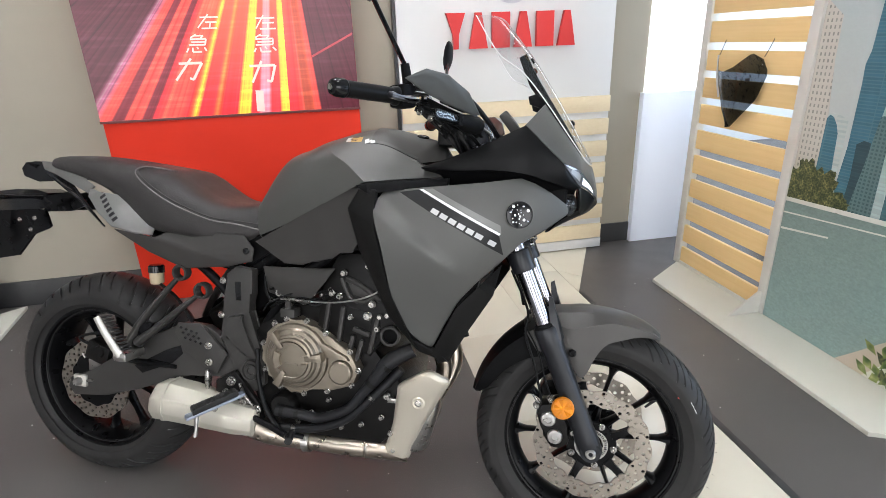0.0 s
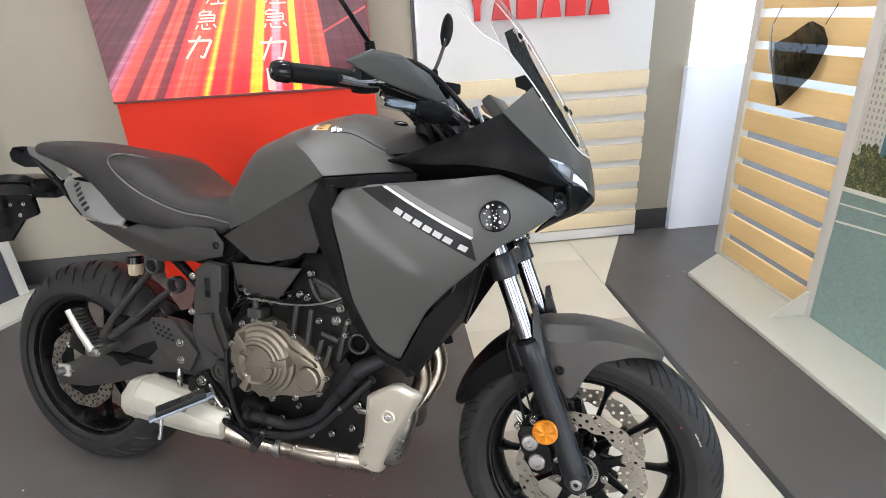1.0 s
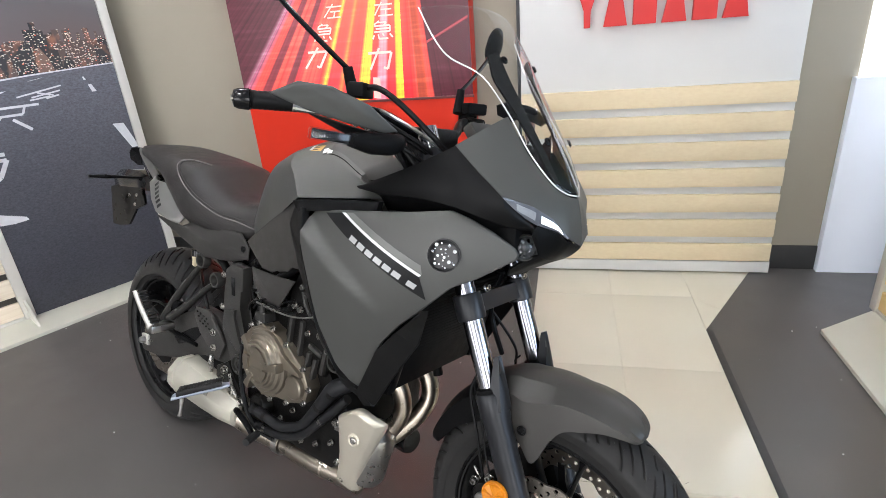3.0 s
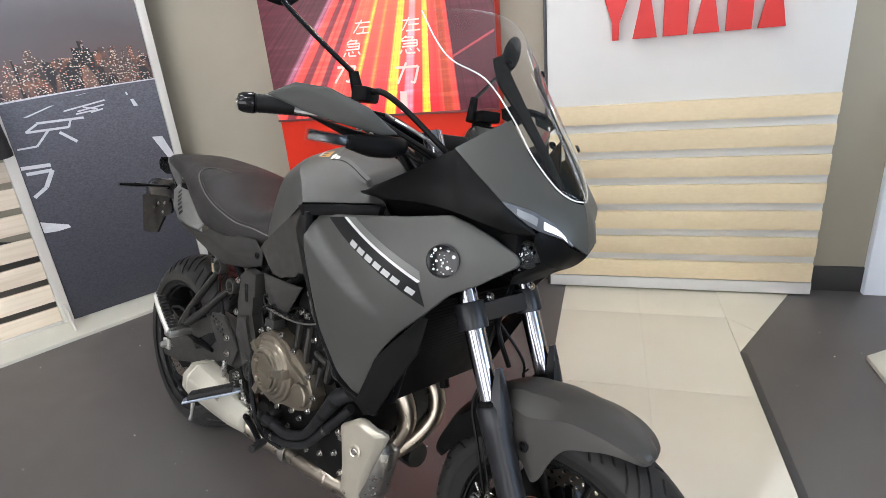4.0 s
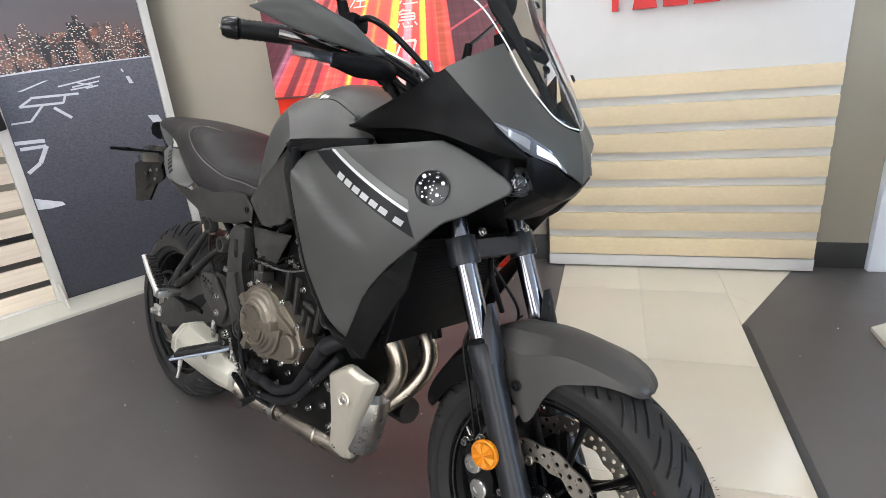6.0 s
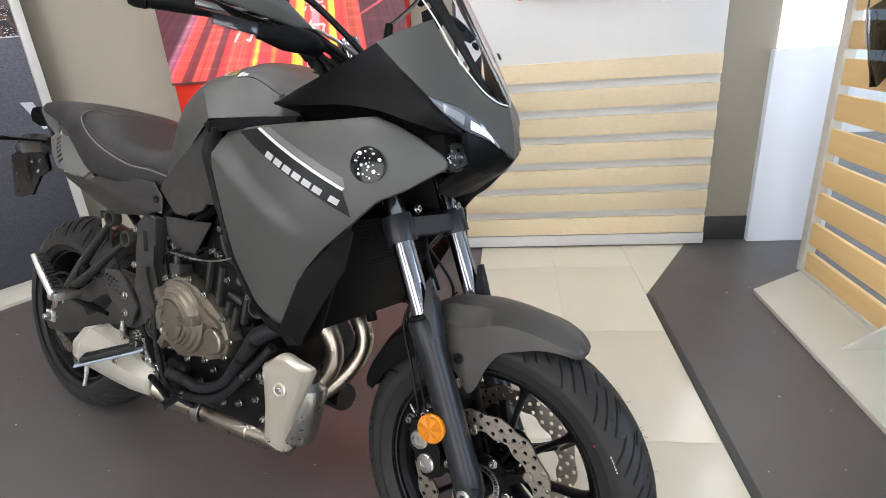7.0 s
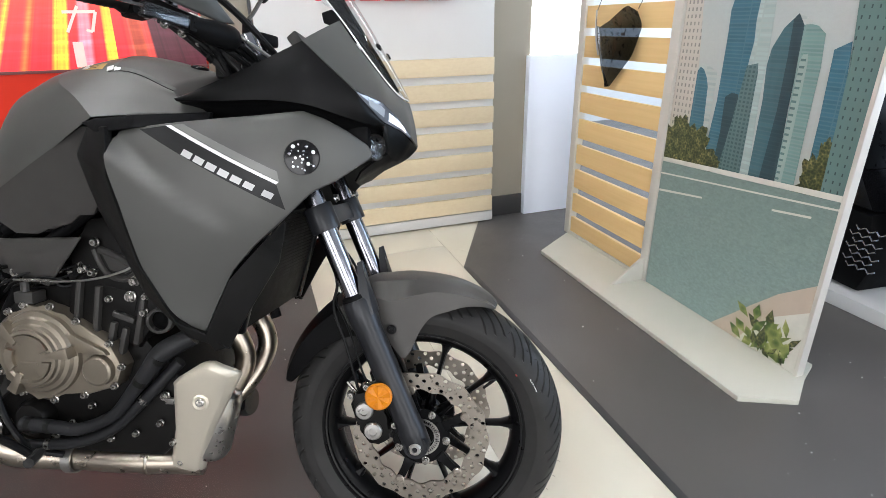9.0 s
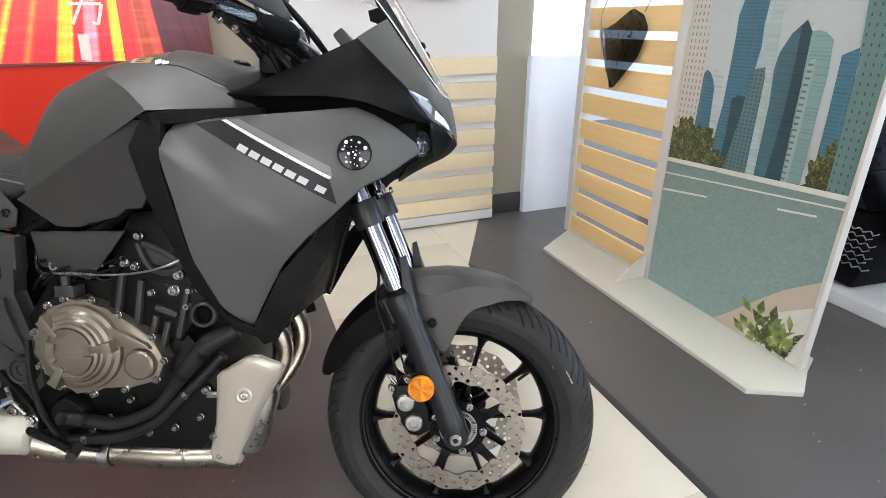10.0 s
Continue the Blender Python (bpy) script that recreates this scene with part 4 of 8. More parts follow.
part("edge_trim", tube([(0.160, -0.030, 1.152), (0.175, -0.033, 1.05), (0.205, -0.033, 0.96)], 0.004, 6), mat("pale_trim", (0.6, 0.6, 0.62), 0.3), visor, "pale protective film")
part("sticker", box((0.405, -0.067, 1.048), (0.432, -0.064, 1.060), None, 0.001), CORD, visor)

# jacket that hangs in front of the other lattice
CLOTH = mat("black_cloth", (0.012, 0.012, 0.013), 0.85, vary=0.3, scale=40, bump=0.5, bump_scale=500)
jacket = thing("jacket", "black textile riding jacket hung on the lattice", "jacket", at=left_dir)


def limb(points, radii, flat, wrinkle, seed):
    bm = tube(points, radii, 24, 8, flat)
    for v in bm.verts:
        k = noise.noise(Vector((v.co.x * 14 + seed, v.co.y * 14, v.co.z * 22)))
        v.co += Vector((k, k * 0.7, 0)) * wrinkle
    return bm


part("body", limb([(0.28, -0.075, 1.58), (0.28, -0.085, 1.40), (0.28, -0.085, 1.15), (0.28, -0.08, 0.93)], [0.13, 0.24, 0.26, 0.27], 0.27, 0.012, 1.0), CLOTH, jacket)
part("sleeve", limb([(0.46, -0.075, 1.54), (0.56, -0.10, 1.38), (0.615, -0.11, 1.15), (0.640, -0.105, 0.94)], [0.09, 0.085, 0.072, 0.058], 0.75, 0.009, 5.0), CLOTH, jacket)
part("collar", limb([(0.28, -0.07, 1.575), (0.28, -0.07, 1.66)], [0.09, 0.075], 0.5, 0.004, 9.0), CLOTH, jacket)


# ---- the motorcycle ----
from mathutils.bvhtree import BVHTree

B = {
    "paint": mat("matte_grey_paint", (0.068, 0.0685, 0.0635), 0.41, 0.30, vary=0.04, scale=6, bump=0.04, bump_scale=900, rough_vary=0.05),
    "dark_paint": mat("matte_dark_paint", (0.048, 0.0455, 0.0415), 0.45, 0.2, vary=0.05, scale=7, bump=0.05, bump_scale=900, rough_vary=0.06),
    "cream_alloy": mat("bead_blasted_alloy", (0.58, 0.535, 0.44), 0.40, 0.5, vary=0.05, scale=14, bump=0.06, bump_scale=700),
    "silver_paint": mat("satin_silver_paint", (0.135, 0.135, 0.127), 0.42, 0.35, vary=0.04, scale=6, rough_vary=0.05),
    "black": mat("matte_black_plastic", (0.0045, 0.0045, 0.0048), 0.50, vary=0.2, scale=14, bump=0.10, bump_scale=700, spec=0.06),
    "plastic": mat("grained_dark_plastic", (0.036, 0.0345, 0.0322), 0.46, vary=0.12, scale=14, bump=0.14, bump_scale=700, spec=0.22),
    # white that paints light caught in the screen's rim and the emblem's glints
    "edge": mat("painted_glint_white", (0.78, 0.78, 0.77), 0.2, vary=0.05, scale=40),
    "peg_alloy": mat("blue_grey_alloy", (0.30, 0.33, 0.40), 0.4, 0.6, vary=0.06, scale=30),
    "wing": mat("dark_matte_moulding", (0.0038, 0.0038, 0.0040), 0.36, vary=0.1, scale=12, bump=0.03, bump_scale=800, spec=0.10),
    "band": mat("pale_grey_band", (0.145, 0.145, 0.138), 0.36, 0.3, vary=0.03, scale=6),
    "rim_plastic": mat("dark_rim_plastic", (0.0075, 0.0073, 0.0071), 0.46, vary=0.12, scale=14, bump=0.12, bump_scale=700, spec=0.12),
    "fork_black": mat("anodised_fork_black", (0.017, 0.0178, 0.0205), 0.33, 0.25, vary=0.08, scale=14, rough_vary=0.06, spec=0.4),
    "satin_black": mat("satin_black_paint", (0.0035, 0.0035, 0.0039), 0.30, vary=0.15, scale=12, spec=0.12),
    "gloss_black": mat("gloss_black_plastic", (0.0050, 0.0050, 0.0056), 0.14, vary=0.1, scale=10, rough_vary=0.05, spec=0.35),
    "cast_black": mat("black_casting", (0.0080, 0.0076, 0.0072), 0.36, 0.35, vary=0.3, scale=22, bump=0.22, bump_scale=420, spec=0.18),
    "dark_grey": mat("dark_grey_casting", (0.042, 0.0404, 0.038), 0.42, 0.25, vary=0.15, scale=18, bump=0.15, bump_scale=420, spec=0.22),
    "bronze": mat("bronze_engine_paint", (0.225, 0.195, 0.152), 0.34, 0.75, vary=0.10, scale=16, bump=0.04, bump_scale=420),
    "rubber": mat("tyre_rubber", (0.0235, 0.0229, 0.0224), 0.42, vary=0.3, scale=20, bump=0.12, bump_scale=500, spec=0.15),
    "vinyl": mat("seat_vinyl", (0.0262, 0.0245, 0.0238), 0.48, vary=0.15, scale=10, bump=0.30, bump_scale=900, spec=0.25),
    "vinyl_inset": mat("seat_vinyl_inset", (0.038, 0.0345, 0.034), 0.56, vary=0.12, scale=10, bump=0.4, bump_scale=700, spec=0.25),
    "thread": mat("grey_thread", (0.13, 0.12, 0.115), 0.7),
    "chrome": mat("polished_chrome", (0.50, 0.50, 0.53), 0.08, 1.0, vary=0.03, scale=30, rough_vary=0.04),
    "fork_chrome": mat("hard_chrome", (0.33, 0.33, 0.365), 0.15, 1.0, vary=0.05, scale=30, rough_vary=0.03),
    "steel": mat("brushed_steel", (0.50, 0.485, 0.46), 0.30, 1.0, vary=0.12, scale=30, rough_vary=0.10),
    "bolt": mat("zinc_screw", (0.38, 0.365, 0.34), 0.28, 1.0, vary=0.12, scale=60),
    "disc": mat("brake_disc_steel", (0.34, 0.305, 0.26), 0.30, 0.95, vary=0.10, scale=40, rough_vary=0.08),
    "pipe": mat("heat_tinted_steel", (0.40, 0.35, 0.29), 0.30, 1.0, vary=0.30, scale=14, rough_vary=0.10),
    "alloy": mat("satin_alloy", (0.62, 0.605, 0.56), 0.45, 0.7, vary=0.05, scale=16, rough_vary=0.08),
    "muffler": mat("silver_muffler", (0.43, 0.41, 0.345), 0.44, 0.35, vary=0.05, scale=12, rough_vary=0.08),
    "amber": mat("amber_reflector", (0.56, 0.185, 0.002), 0.30, vary=0.12, scale=60, spec=0.35),
    "white_decal": mat("white_decal", (0.66, 0.66, 0.65), 0.4, vary=0.03),
    "name_grey": mat("name_decal", (0.46, 0.46, 0.46), 0.4, vary=0.05),
    "dark_decal": mat("dark_decal", (0.0075, 0.0075, 0.008), 0.34, vary=0.05, spec=0.25),
    "lens": mat("lamp_lens", (0.55, 0.58, 0.62), 0.10, 0.6, vary=0.25, scale=80, coat=1.0, rough_vary=0.05),
    "lamp_dark": mat("smoked_lamp_lens", (0.17, 0.18, 0.205), 0.10, 0.5, vary=0.35, scale=60, coat=1.0, rough_vary=0.05),
    "lamp_glass": clear("clear_lamp_glass", (0.92, 0.94, 0.96), 0.02),
    "lens_glint": glow("lens_glint", (0.92, 0.96, 1.0), 1.6),
    "screen": clear("clear_acrylic", (0.93, 0.94, 0.95), 0.02),
    "resin": mat("translucent_reservoir", (0.50, 0.42, 0.28), 0.35, vary=0.05),
    "hose": mat("rubber_hose", (0.0050, 0.0050, 0.0053), 0.44, vary=0.3, scale=30, spec=0.16),
    "loom": mat("grey_rubber_hose", (0.0115, 0.0117, 0.0128), 0.42, vary=0.2, scale=30, spec=0.25),
    "yellow_label": mat("yellow_label", (0.55, 0.34, 0.10), 0.45),
    "red_part": mat("red_anodised", (0.45, 0.03, 0.02), 0.35, 0.3),
}
LEAN = radians(14.2)
bike = thing("motorcycle", "matte dark grey sport touring motorcycle leaning on its side stand", "motorcycle",
             at=Matrix.Translation((0, -0.088, 0)) @ Matrix.Rotation(-LEAN, 4, "X"))


def sided(points, s):
    """Points given as (x, distance from the centre plane, z), laid on the left (s = 1) or the right (s = -1)."""
    return [(x, s * (w + 0.02 * min(1, w / 0.1)), z - 0.005 * min(1, w / 0.1)) for x, w, z in points]


def soft_panel(name, points, faces, material, s, parent=None, thick=0.005, label="", cuts=5, rounds=5, keep=True):
    return part(name, soft_shell(sided(points, s), [tuple(f) for f in faces], thick, (0, -s, 0), cuts, rounds, 0.0025, keep), material, parent or bike, label, angle=45)


def panel(name, points, faces, material, s, parent=None, thick=0.005, label="", bevel=0.0025, crease=0.12, angle=35):
    return part(name, shell(sided(points, s), [tuple(f) for f in faces], thick, None, bevel, (0, -s, 0), crease), material, parent or bike, label, angle=angle)


def plate(name, outline, w0, w1, material, s=-1, parent=None, bevel=0.003, label=""):
    a, b_ = sorted((s * w0, s * w1))
    return part(name, prism(outline, a, b_, "y", bevel), material, parent or bike, label)


def side_bolt(x, w, z, s=-1, r=0.007, parent=None, material="bolt", h=0.006):
    return part("screw", bolt((x, s * w, z), (0, s, 0), r, h), B[material], parent or bike)


def turned(name, at, direction, profile, material, parent=None, seg=32, label=""):
    return part(name, lathe(profile, Matrix.Translation(at) @ toward(direction), seg), material, parent or bike, label)


# -- wheels --
def tyre_mesh(cx, cz, radius, half, bead, lugs, slant):
    """A tyre whose mesh runs along its sipes, which are cut in as real grooves."""
    step = 18
    seg = lugs * step
    prof = []
    for k in range(-14, 15):
        a = radians(72) * k / 14
        prof.append((half * math.sin(a) / math.sin(radians(72)), radius - half * 0.66 * (1 - math.cos(a)) / (1 - math.cos(radians(72))), True))
    side = [(half * 1.005, radius - half * 0.74), (half * 1.000, radius - half * 0.80), (half * 0.985, radius - half * 0.95), (half * 0.955, bead + 0.034), (half * 0.93, bead + 0.024), (half * 0.90, bead + 0.021), (half * 0.86, bead + 0.012), (half * 0.80, bead + 0.006), (half * 0.70, bead - 0.006)]
    prof = [(-y, r, False) for y, r in side[::-1]] + prof + [(y, r, False) for y, r in side]
    verts, faces = [], []
    n = len(prof)
    spans = ((0.22, 0.92), (0.55, 1.0), (0.12, 0.80))
    for i in range(seg):
        for y, r, tread in prof:
            k0 = i + (step // 2 if y > 0 else 0)
            a = 2 * math.pi * ({5: 5.92, 11: 10.08}.get(k0 % step, k0 % step) - k0 % step + i) / seg
            f = min(1.0, abs(y) / half)
            turn = slant * f ** 1.35
            cut = 0.0
            if tread:
                k = i + (step // 2 if y > 0 else 0)
                lo, hi = spans[(k // step) % 3]
                if lo < f < hi and k % step in (6, 7, 8, 9, 10):
                    cut = 0.006 * min(1.0, (f - lo) / 0.06, (hi - f) / 0.06)
                if 0.0 < f < 0.30 and k % (2 * step) in (1, 2, 3) and y < 0:
                    cut = max(cut, 0.006)
            rr = r - cut
            verts.append((cx + rr * math.cos(a - turn), y, cz + rr * math.sin(a - turn)))
        for j in range(n - 1):
            i2 = (i + 1) % seg
            faces.append((i * n + j, i2 * n + j, i2 * n + j + 1, i * n + j + 1))
    me = bpy.data.meshes.new("tyre")
    me.from_pydata(verts, [], faces)
    me.polygons.foreach_set("use_smooth", [True] * len(faces))
    me.set_sharp_from_angle(angle=radians(32))
    me.materials.append(B["rubber"])
    return me


def disc_mesh(cx, y, cz, r0, r1, thick, cells, waves):
    """A wave-edged brake disc, drilled through."""
    bm = blank()
    rows = [r0, r0 + (r1 - r0) * 0.36, r0 + (r1 - r0) * 0.70, r1]
    front, back = {}, {}

    def vert(store, a, r, side):
        key = (round(a, 5), round(r, 5))
        if key not in store:
            store[key] = bm.verts.new((cx + r * math.cos(a), y + side * thick / 2, cz + r * math.sin(a)))
        return store[key]

    def wave(row, a):
        if row == 3:
            return r1 * (1 + 0.018 * math.cos(waves * a))
        if row == 0:
            return r0 * (1 - 0.03 * math.cos(waves * a))
        return rows[row]

    da = 2 * math.pi / cells
    for c in range(cells):
        for row in range(3):
            a0, a1 = c * da, ((c + 1) % cells) * da
            am = (c + 0.5) * da
            ring = [(a0, row), (am, row), (a1, row), (a1, row + 0.5), (a1, row + 1), (am, row + 1), (a0, row + 1), (a0, row + 0.5)]

            def rad(q, a):
                return wave(int(q), a) if q == int(q) else (wave(int(q), a) + wave(int(q) + 1, a)) / 2
            outer = [(a, rad(q, a)) for a, q in ring]
            hole = (c + row) % 2 == 0
            rm = (rad(row, am) + rad(row + 1, am)) / 2
            for store, side in ((front, -1), (back, 1)):
                o = [vert(store, a, r, side) for a, r in outer]
                if hole:
                    h = [bm.verts.new((cx + rm * math.cos(am) + 0.0046 * math.cos(am + t), y + side * thick / 2, cz + rm * math.sin(am) + 0.0046 * math.sin(am + t)))
                         for t in (math.pi * 5 / 4 - k * math.pi / 4 for k in range(8))]
                    for k in range(8):
                        bm.faces.new((o[k], o[(k + 1) % 8], h[(k + 1) % 8], h[k]))
                    if side == -1:
                        first_h = h
                    else:
                        for k in range(8):
                            bm.faces.new((first_h[k], first_h[(k + 1) % 8], h[(k + 1) % 8], h[k]))
                else:
                    bm.faces.new(o)
            for row_at, hit in ((0, row == 0), (3, row == 2)):
                if hit:
                    for aa, ab in ((a0, am), (am, a1)):
                        bm.faces.new((vert(front, aa, wave(row_at, aa), -1), vert(front, ab, wave(row_at, ab), -1), vert(back, ab, wave(row_at, ab), 1), vert(back, aa, wave(row_at, aa), 1)))
    return bm


def wheel(name, cx, cz, radius, half, rim_half, spokes, phase, hub_half):
    """Rim, spokes and hub, with the tyre on it."""
    w = rim_half
    turn = Matrix.Translation((cx, 0, cz)) @ toward((0, -1, 0))
    prof = [(0.223, w), (0.223, w - 0.007), (0.207, w - 0.013), (0.193, w * 0.45), (0.188, 0), (0.193, -w * 0.45), (0.207, -w + 0.013), (0.223, -w + 0.007),
            (0.223, -w), (0.215, -w), (0.201, -w * 0.4), (0.198, 0), (0.201, w * 0.4), (0.215, w)]
    rim = part(name, lathe(prof, turn, 96, True), B["satin_black"], bike, "satin black cast wheel")
    ob = new("tyre", tyre_mesh(cx, cz, radius, half, 0.216, 66 if half < 0.07 else 48, 0.24 if half < 0.07 else 0.19))
    ob.parent = rim
    tagged(ob, "black road tyre with slanted sipes")
    for k in range(spokes):
        a = phase + 2 * math.pi * k / spokes
        d, t = Vector((math.cos(a), 0, math.sin(a))), Vector((-math.sin(a), 0, math.cos(a)))
        rings = []
        for r, wt, wy in ((0.036, 0.014, 0.024), (0.07, 0.008, 0.018), (0.13, 0.0050, 0.014), (0.168, 0.0060, 0.016), (0.184, 0.011, 0.019), (0.197, 0.024, 0.024)):
            c = Vector((cx, 0, cz)) + d * r
            rings.append([c + t * (wt * math.cos(q)) + Vector((0, wy * math.sin(q), 0)) for q in (2 * math.pi * i / 10 for i in range(10))])
        part("spoke", loft(rings), B["satin_black"], rim)
    part("hub", lathe([(0.0, -hub_half), (0.026, -hub_half), (0.030, -hub_half + 0.01), (0.034, -0.02), (0.046, -0.012), (0.046, 0.012), (0.034, 0.02), (0.030, hub_half - 0.01), (0.026, hub_half), (0.0, hub_half)], turn, 40), B["satin_black"], rim)
    part("valve", tube([(cx + 0.19 * math.cos(0.62), -0.006, cz + 0.19 * math.sin(0.62)), (cx + 0.158 * math.cos(0.62), -0.016, cz + 0.158 * math.sin(0.62))], [0.0042, 0.0028], 8, 1), B["cast_black"], rim)
    return rim


FX, FZ, RX, RZ = 1.463, 0.300, -0.005, 0.322
front_wheel = wheel("front_wheel", FX, FZ, 0.300, 0.060, 0.047, 10, 0.05, 0.060)
rear_wheel = wheel("rear_wheel", RX, RZ, 0.319, 0.088, 0.072, 10, 0.2, 0.075)
part("paint_dot", lathe([(0, 0), (0.0028, 0), (0.0028, 0.001), (0, 0.001)], Matrix.Translation((FX + 0.243 * math.cos(0.62), -0.0575, FZ + 0.243 * math.sin(0.62))) @ toward((0, -1, 0)), 10), B["red_part"], front_wheel)
bm = blank()
rnd = random.Random(3)
for k in range(6):
    a = 0.43 + k * 0.020
    r = 0.262
    add_box(bm, (FX + r * math.cos(a) - 0.001, -0.0600, FZ + r * math.sin(a) - 0.003 * rnd.uniform(0.5, 1)), (FX + r * math.cos(a) + 0.001, -0.0593, FZ + r * math.sin(a) + 0.002 * rnd.random()))
part("tyre_mark", bm, B["white_decal"], front_wheel, "pale chalk mark")
bm = blank()
for k in range(110):
    a = rnd.uniform(-0.9, 1.9)
    y = rnd.choice((-0.050, 0.050, -0.030, 0.030)) + rnd.uniform(-0.004, 0.004)
    base = Vector((FX + 0.288 * math.cos(a), y, FZ + 0.288 * math.sin(a)))
    d = Vector((math.cos(a), y * 9, math.sin(a))).normalized()
    add_tube(bm, [base, base + d * rnd.uniform(0.004, 0.008)], 0.0004, 4, 1)
nubs = part("rubber_nubs", bm, B["rubber"], front_wheel, "fine moulding hairs")
tagged(nubs, kind="stuff")


def front_disc(s):
    d = part("brake_disc", disc_mesh(FX, s * 0.068, FZ, 0.104, 0.142, 0.0045, 56, 14), B["disc"], front_wheel, "drilled steel brake disc")
    bm = blank()
    add_lathe(bm, [(0.034, -0.004), (0.060, -0.004), (0.062, 0), (0.060, 0.004), (0.034, 0.004)], Matrix.Translation((FX, s * 0.063, FZ)) @ toward((0, s, 0)), 40, True)
    part("disc_carrier", bm, B["satin_black"], front_wheel)
    for k in range(5):
        a = radians(29) + 2 * math.pi * k / 5
        part("carrier_arm", prism([(0.055, -0.012), (0.078, -0.007), (0.098, -0.008), (0.112, -0.008), (0.115, 0.0), (0.112, 0.008), (0.098, 0.008), (0.078, 0.007), (0.055, 0.012)], -0.0075, 0.003, "y", 0.001, Matrix.Translation((FX, s * 0.064, FZ)) @ Matrix.Rotation(-a, 4, "Y")), B["satin_black"], front_wheel)
        part("rivet", lathe([(0, 0), (0.0095, 0), (0.0095, 0.003), (0.0075, 0.0045), (0.0045, 0.0045), (0.0040, 0.002), (0, 0.002)], Matrix.Translation((FX + 0.106 * math.cos(a), s * 0.0708, FZ + 0.106 * math.sin(a))) @ toward((0, s, 0)), 16), B["disc"], front_wheel)
        q = a - radians(36)
        part("screw", bolt((FX + 0.054 * math.cos(q), s * 0.067, FZ + 0.054 * math.sin(q)), (0, s, 0), 0.0070, 0.007), B["bolt"], front_wheel)


for s in (-1, 1):
    front_disc(s)
ring = blank()
for k in range(44):
    a = 2 * math.pi * k / 44
    m = Matrix.Translation((FX, -0.069, FZ)) @ Matrix.Rotation(-a, 4, "Y")
    add_box(ring, (0.031, -0.0012, -0.0012), (0.038, 0.0012, 0.0012), m)
add_lathe(ring, [(0.038, -0.0012), (0.041, -0.0012), (0.041, 0.0012), (0.038, 0.0012)], Matrix.Translation((FX, -0.069, FZ)) @ toward((0, -1, 0)), 40, True)
add_lathe(ring, [(0.029, -0.0012), (0.031, -0.0012), (0.031, 0.0012), (0.029, 0.0012)], Matrix.Translation((FX, -0.069, FZ)) @ toward((0, -1, 0)), 40, True)
part("sensor_ring", ring, B["steel"], front_wheel)
part("brake_disc", disc_mesh(RX, -0.085, RZ, 0.083, 0.1225, 0.0045, 52, 10), B["disc"], rear_wheel, "drilled steel brake disc")
part("disc_carrier", lathe([(0.03, -0.004), (0.088, -0.004), (0.088, 0.004), (0.03, 0.004)], Matrix.Translation((RX, -0.083, RZ)) @ toward((0, -1, 0)), 40, True), B["satin_black"], rear_wheel)

# -- front fork --
RAKE = Vector((-0.1985, 0, 0.490)).normalized()


def on_fork(d, s, forward=0.0, w=0.1):
    p = Vector((FX - 0.004, s * w, FZ + 0.004)) + RAKE * d
    return p + Vector((RAKE.z, 0, -RAKE.x)) * forward


def fork_leg(s):
    m = Matrix.Translation(on_fork(0, s)) @ toward(RAKE)
    leg = part("fork_leg", lathe([(0, -0.020), (0.020, -0.020), (0.028, -0.008), (0.029, 0.03), (0.027, 0.06), (0.0275, 0.26), (0.030, 0.275), (0.031, 0.315), (0.029, 0.322), (0.022, 0.324), (0.0, 0.324)], m, 32), B["fork_black"], bike, "satin black fork slider")
    part("stanchion", lathe([(0, 0.32), (0.0205, 0.32), (0.0205, 0.86), (0, 0.86)], m, 32), B["fork_chrome"], leg, "chromed fork tube")
    part("dust_seal", lathe([(0.021, 0.319), (0.028, 0.319), (0.026, 0.330), (0.021, 0.333)], m, 32, True), B["black"], leg)
    # upright fin that guards the tube
    fin = []
    for d, f0, f1, hw in ((0.285, 0.006, 0.034, 0.024), (0.32, 0.012, 0.037, 0.021), (0.357, 0.022, 0.038, 0.013), (0.389, 0.032, 0.037, 0.005)):
        fin.append([on_fork(d, s, f, 0.1 + s * dy * -1 * s) for f, dy in ((f0, -hw), (f0, hw), ((f0 + f1) / 2 + 0.008, hw * 0.8), (f1, hw * 0.3), (f1, -hw * 0.3), ((f0 + f1) / 2 + 0.008, -hw * 0.8))])
    part("tube_guard", loft(fin), B["fork_black"], leg)
    part("axle_nut", lathe([(0, 0), (0.013, 0), (0.013, 0.006), (0.010, 0.009), (0.006, 0.009), (0.005, 0.004), (0, 0.004)], Matrix.Translation(on_fork(0, s, 0, 0.122)) @ toward((0, s, 0)), 12), B["steel"], leg)
    part("axle_clamp", lathe([(0, 0), (0.026, 0), (0.027, 0.012), (0.024, 0.022), (0, 0.022)], Matrix.Translation(on_fork(0, s, 0, 0.100)) @ toward((0, s, 0)), 28), B["fork_black"], leg)
    return leg


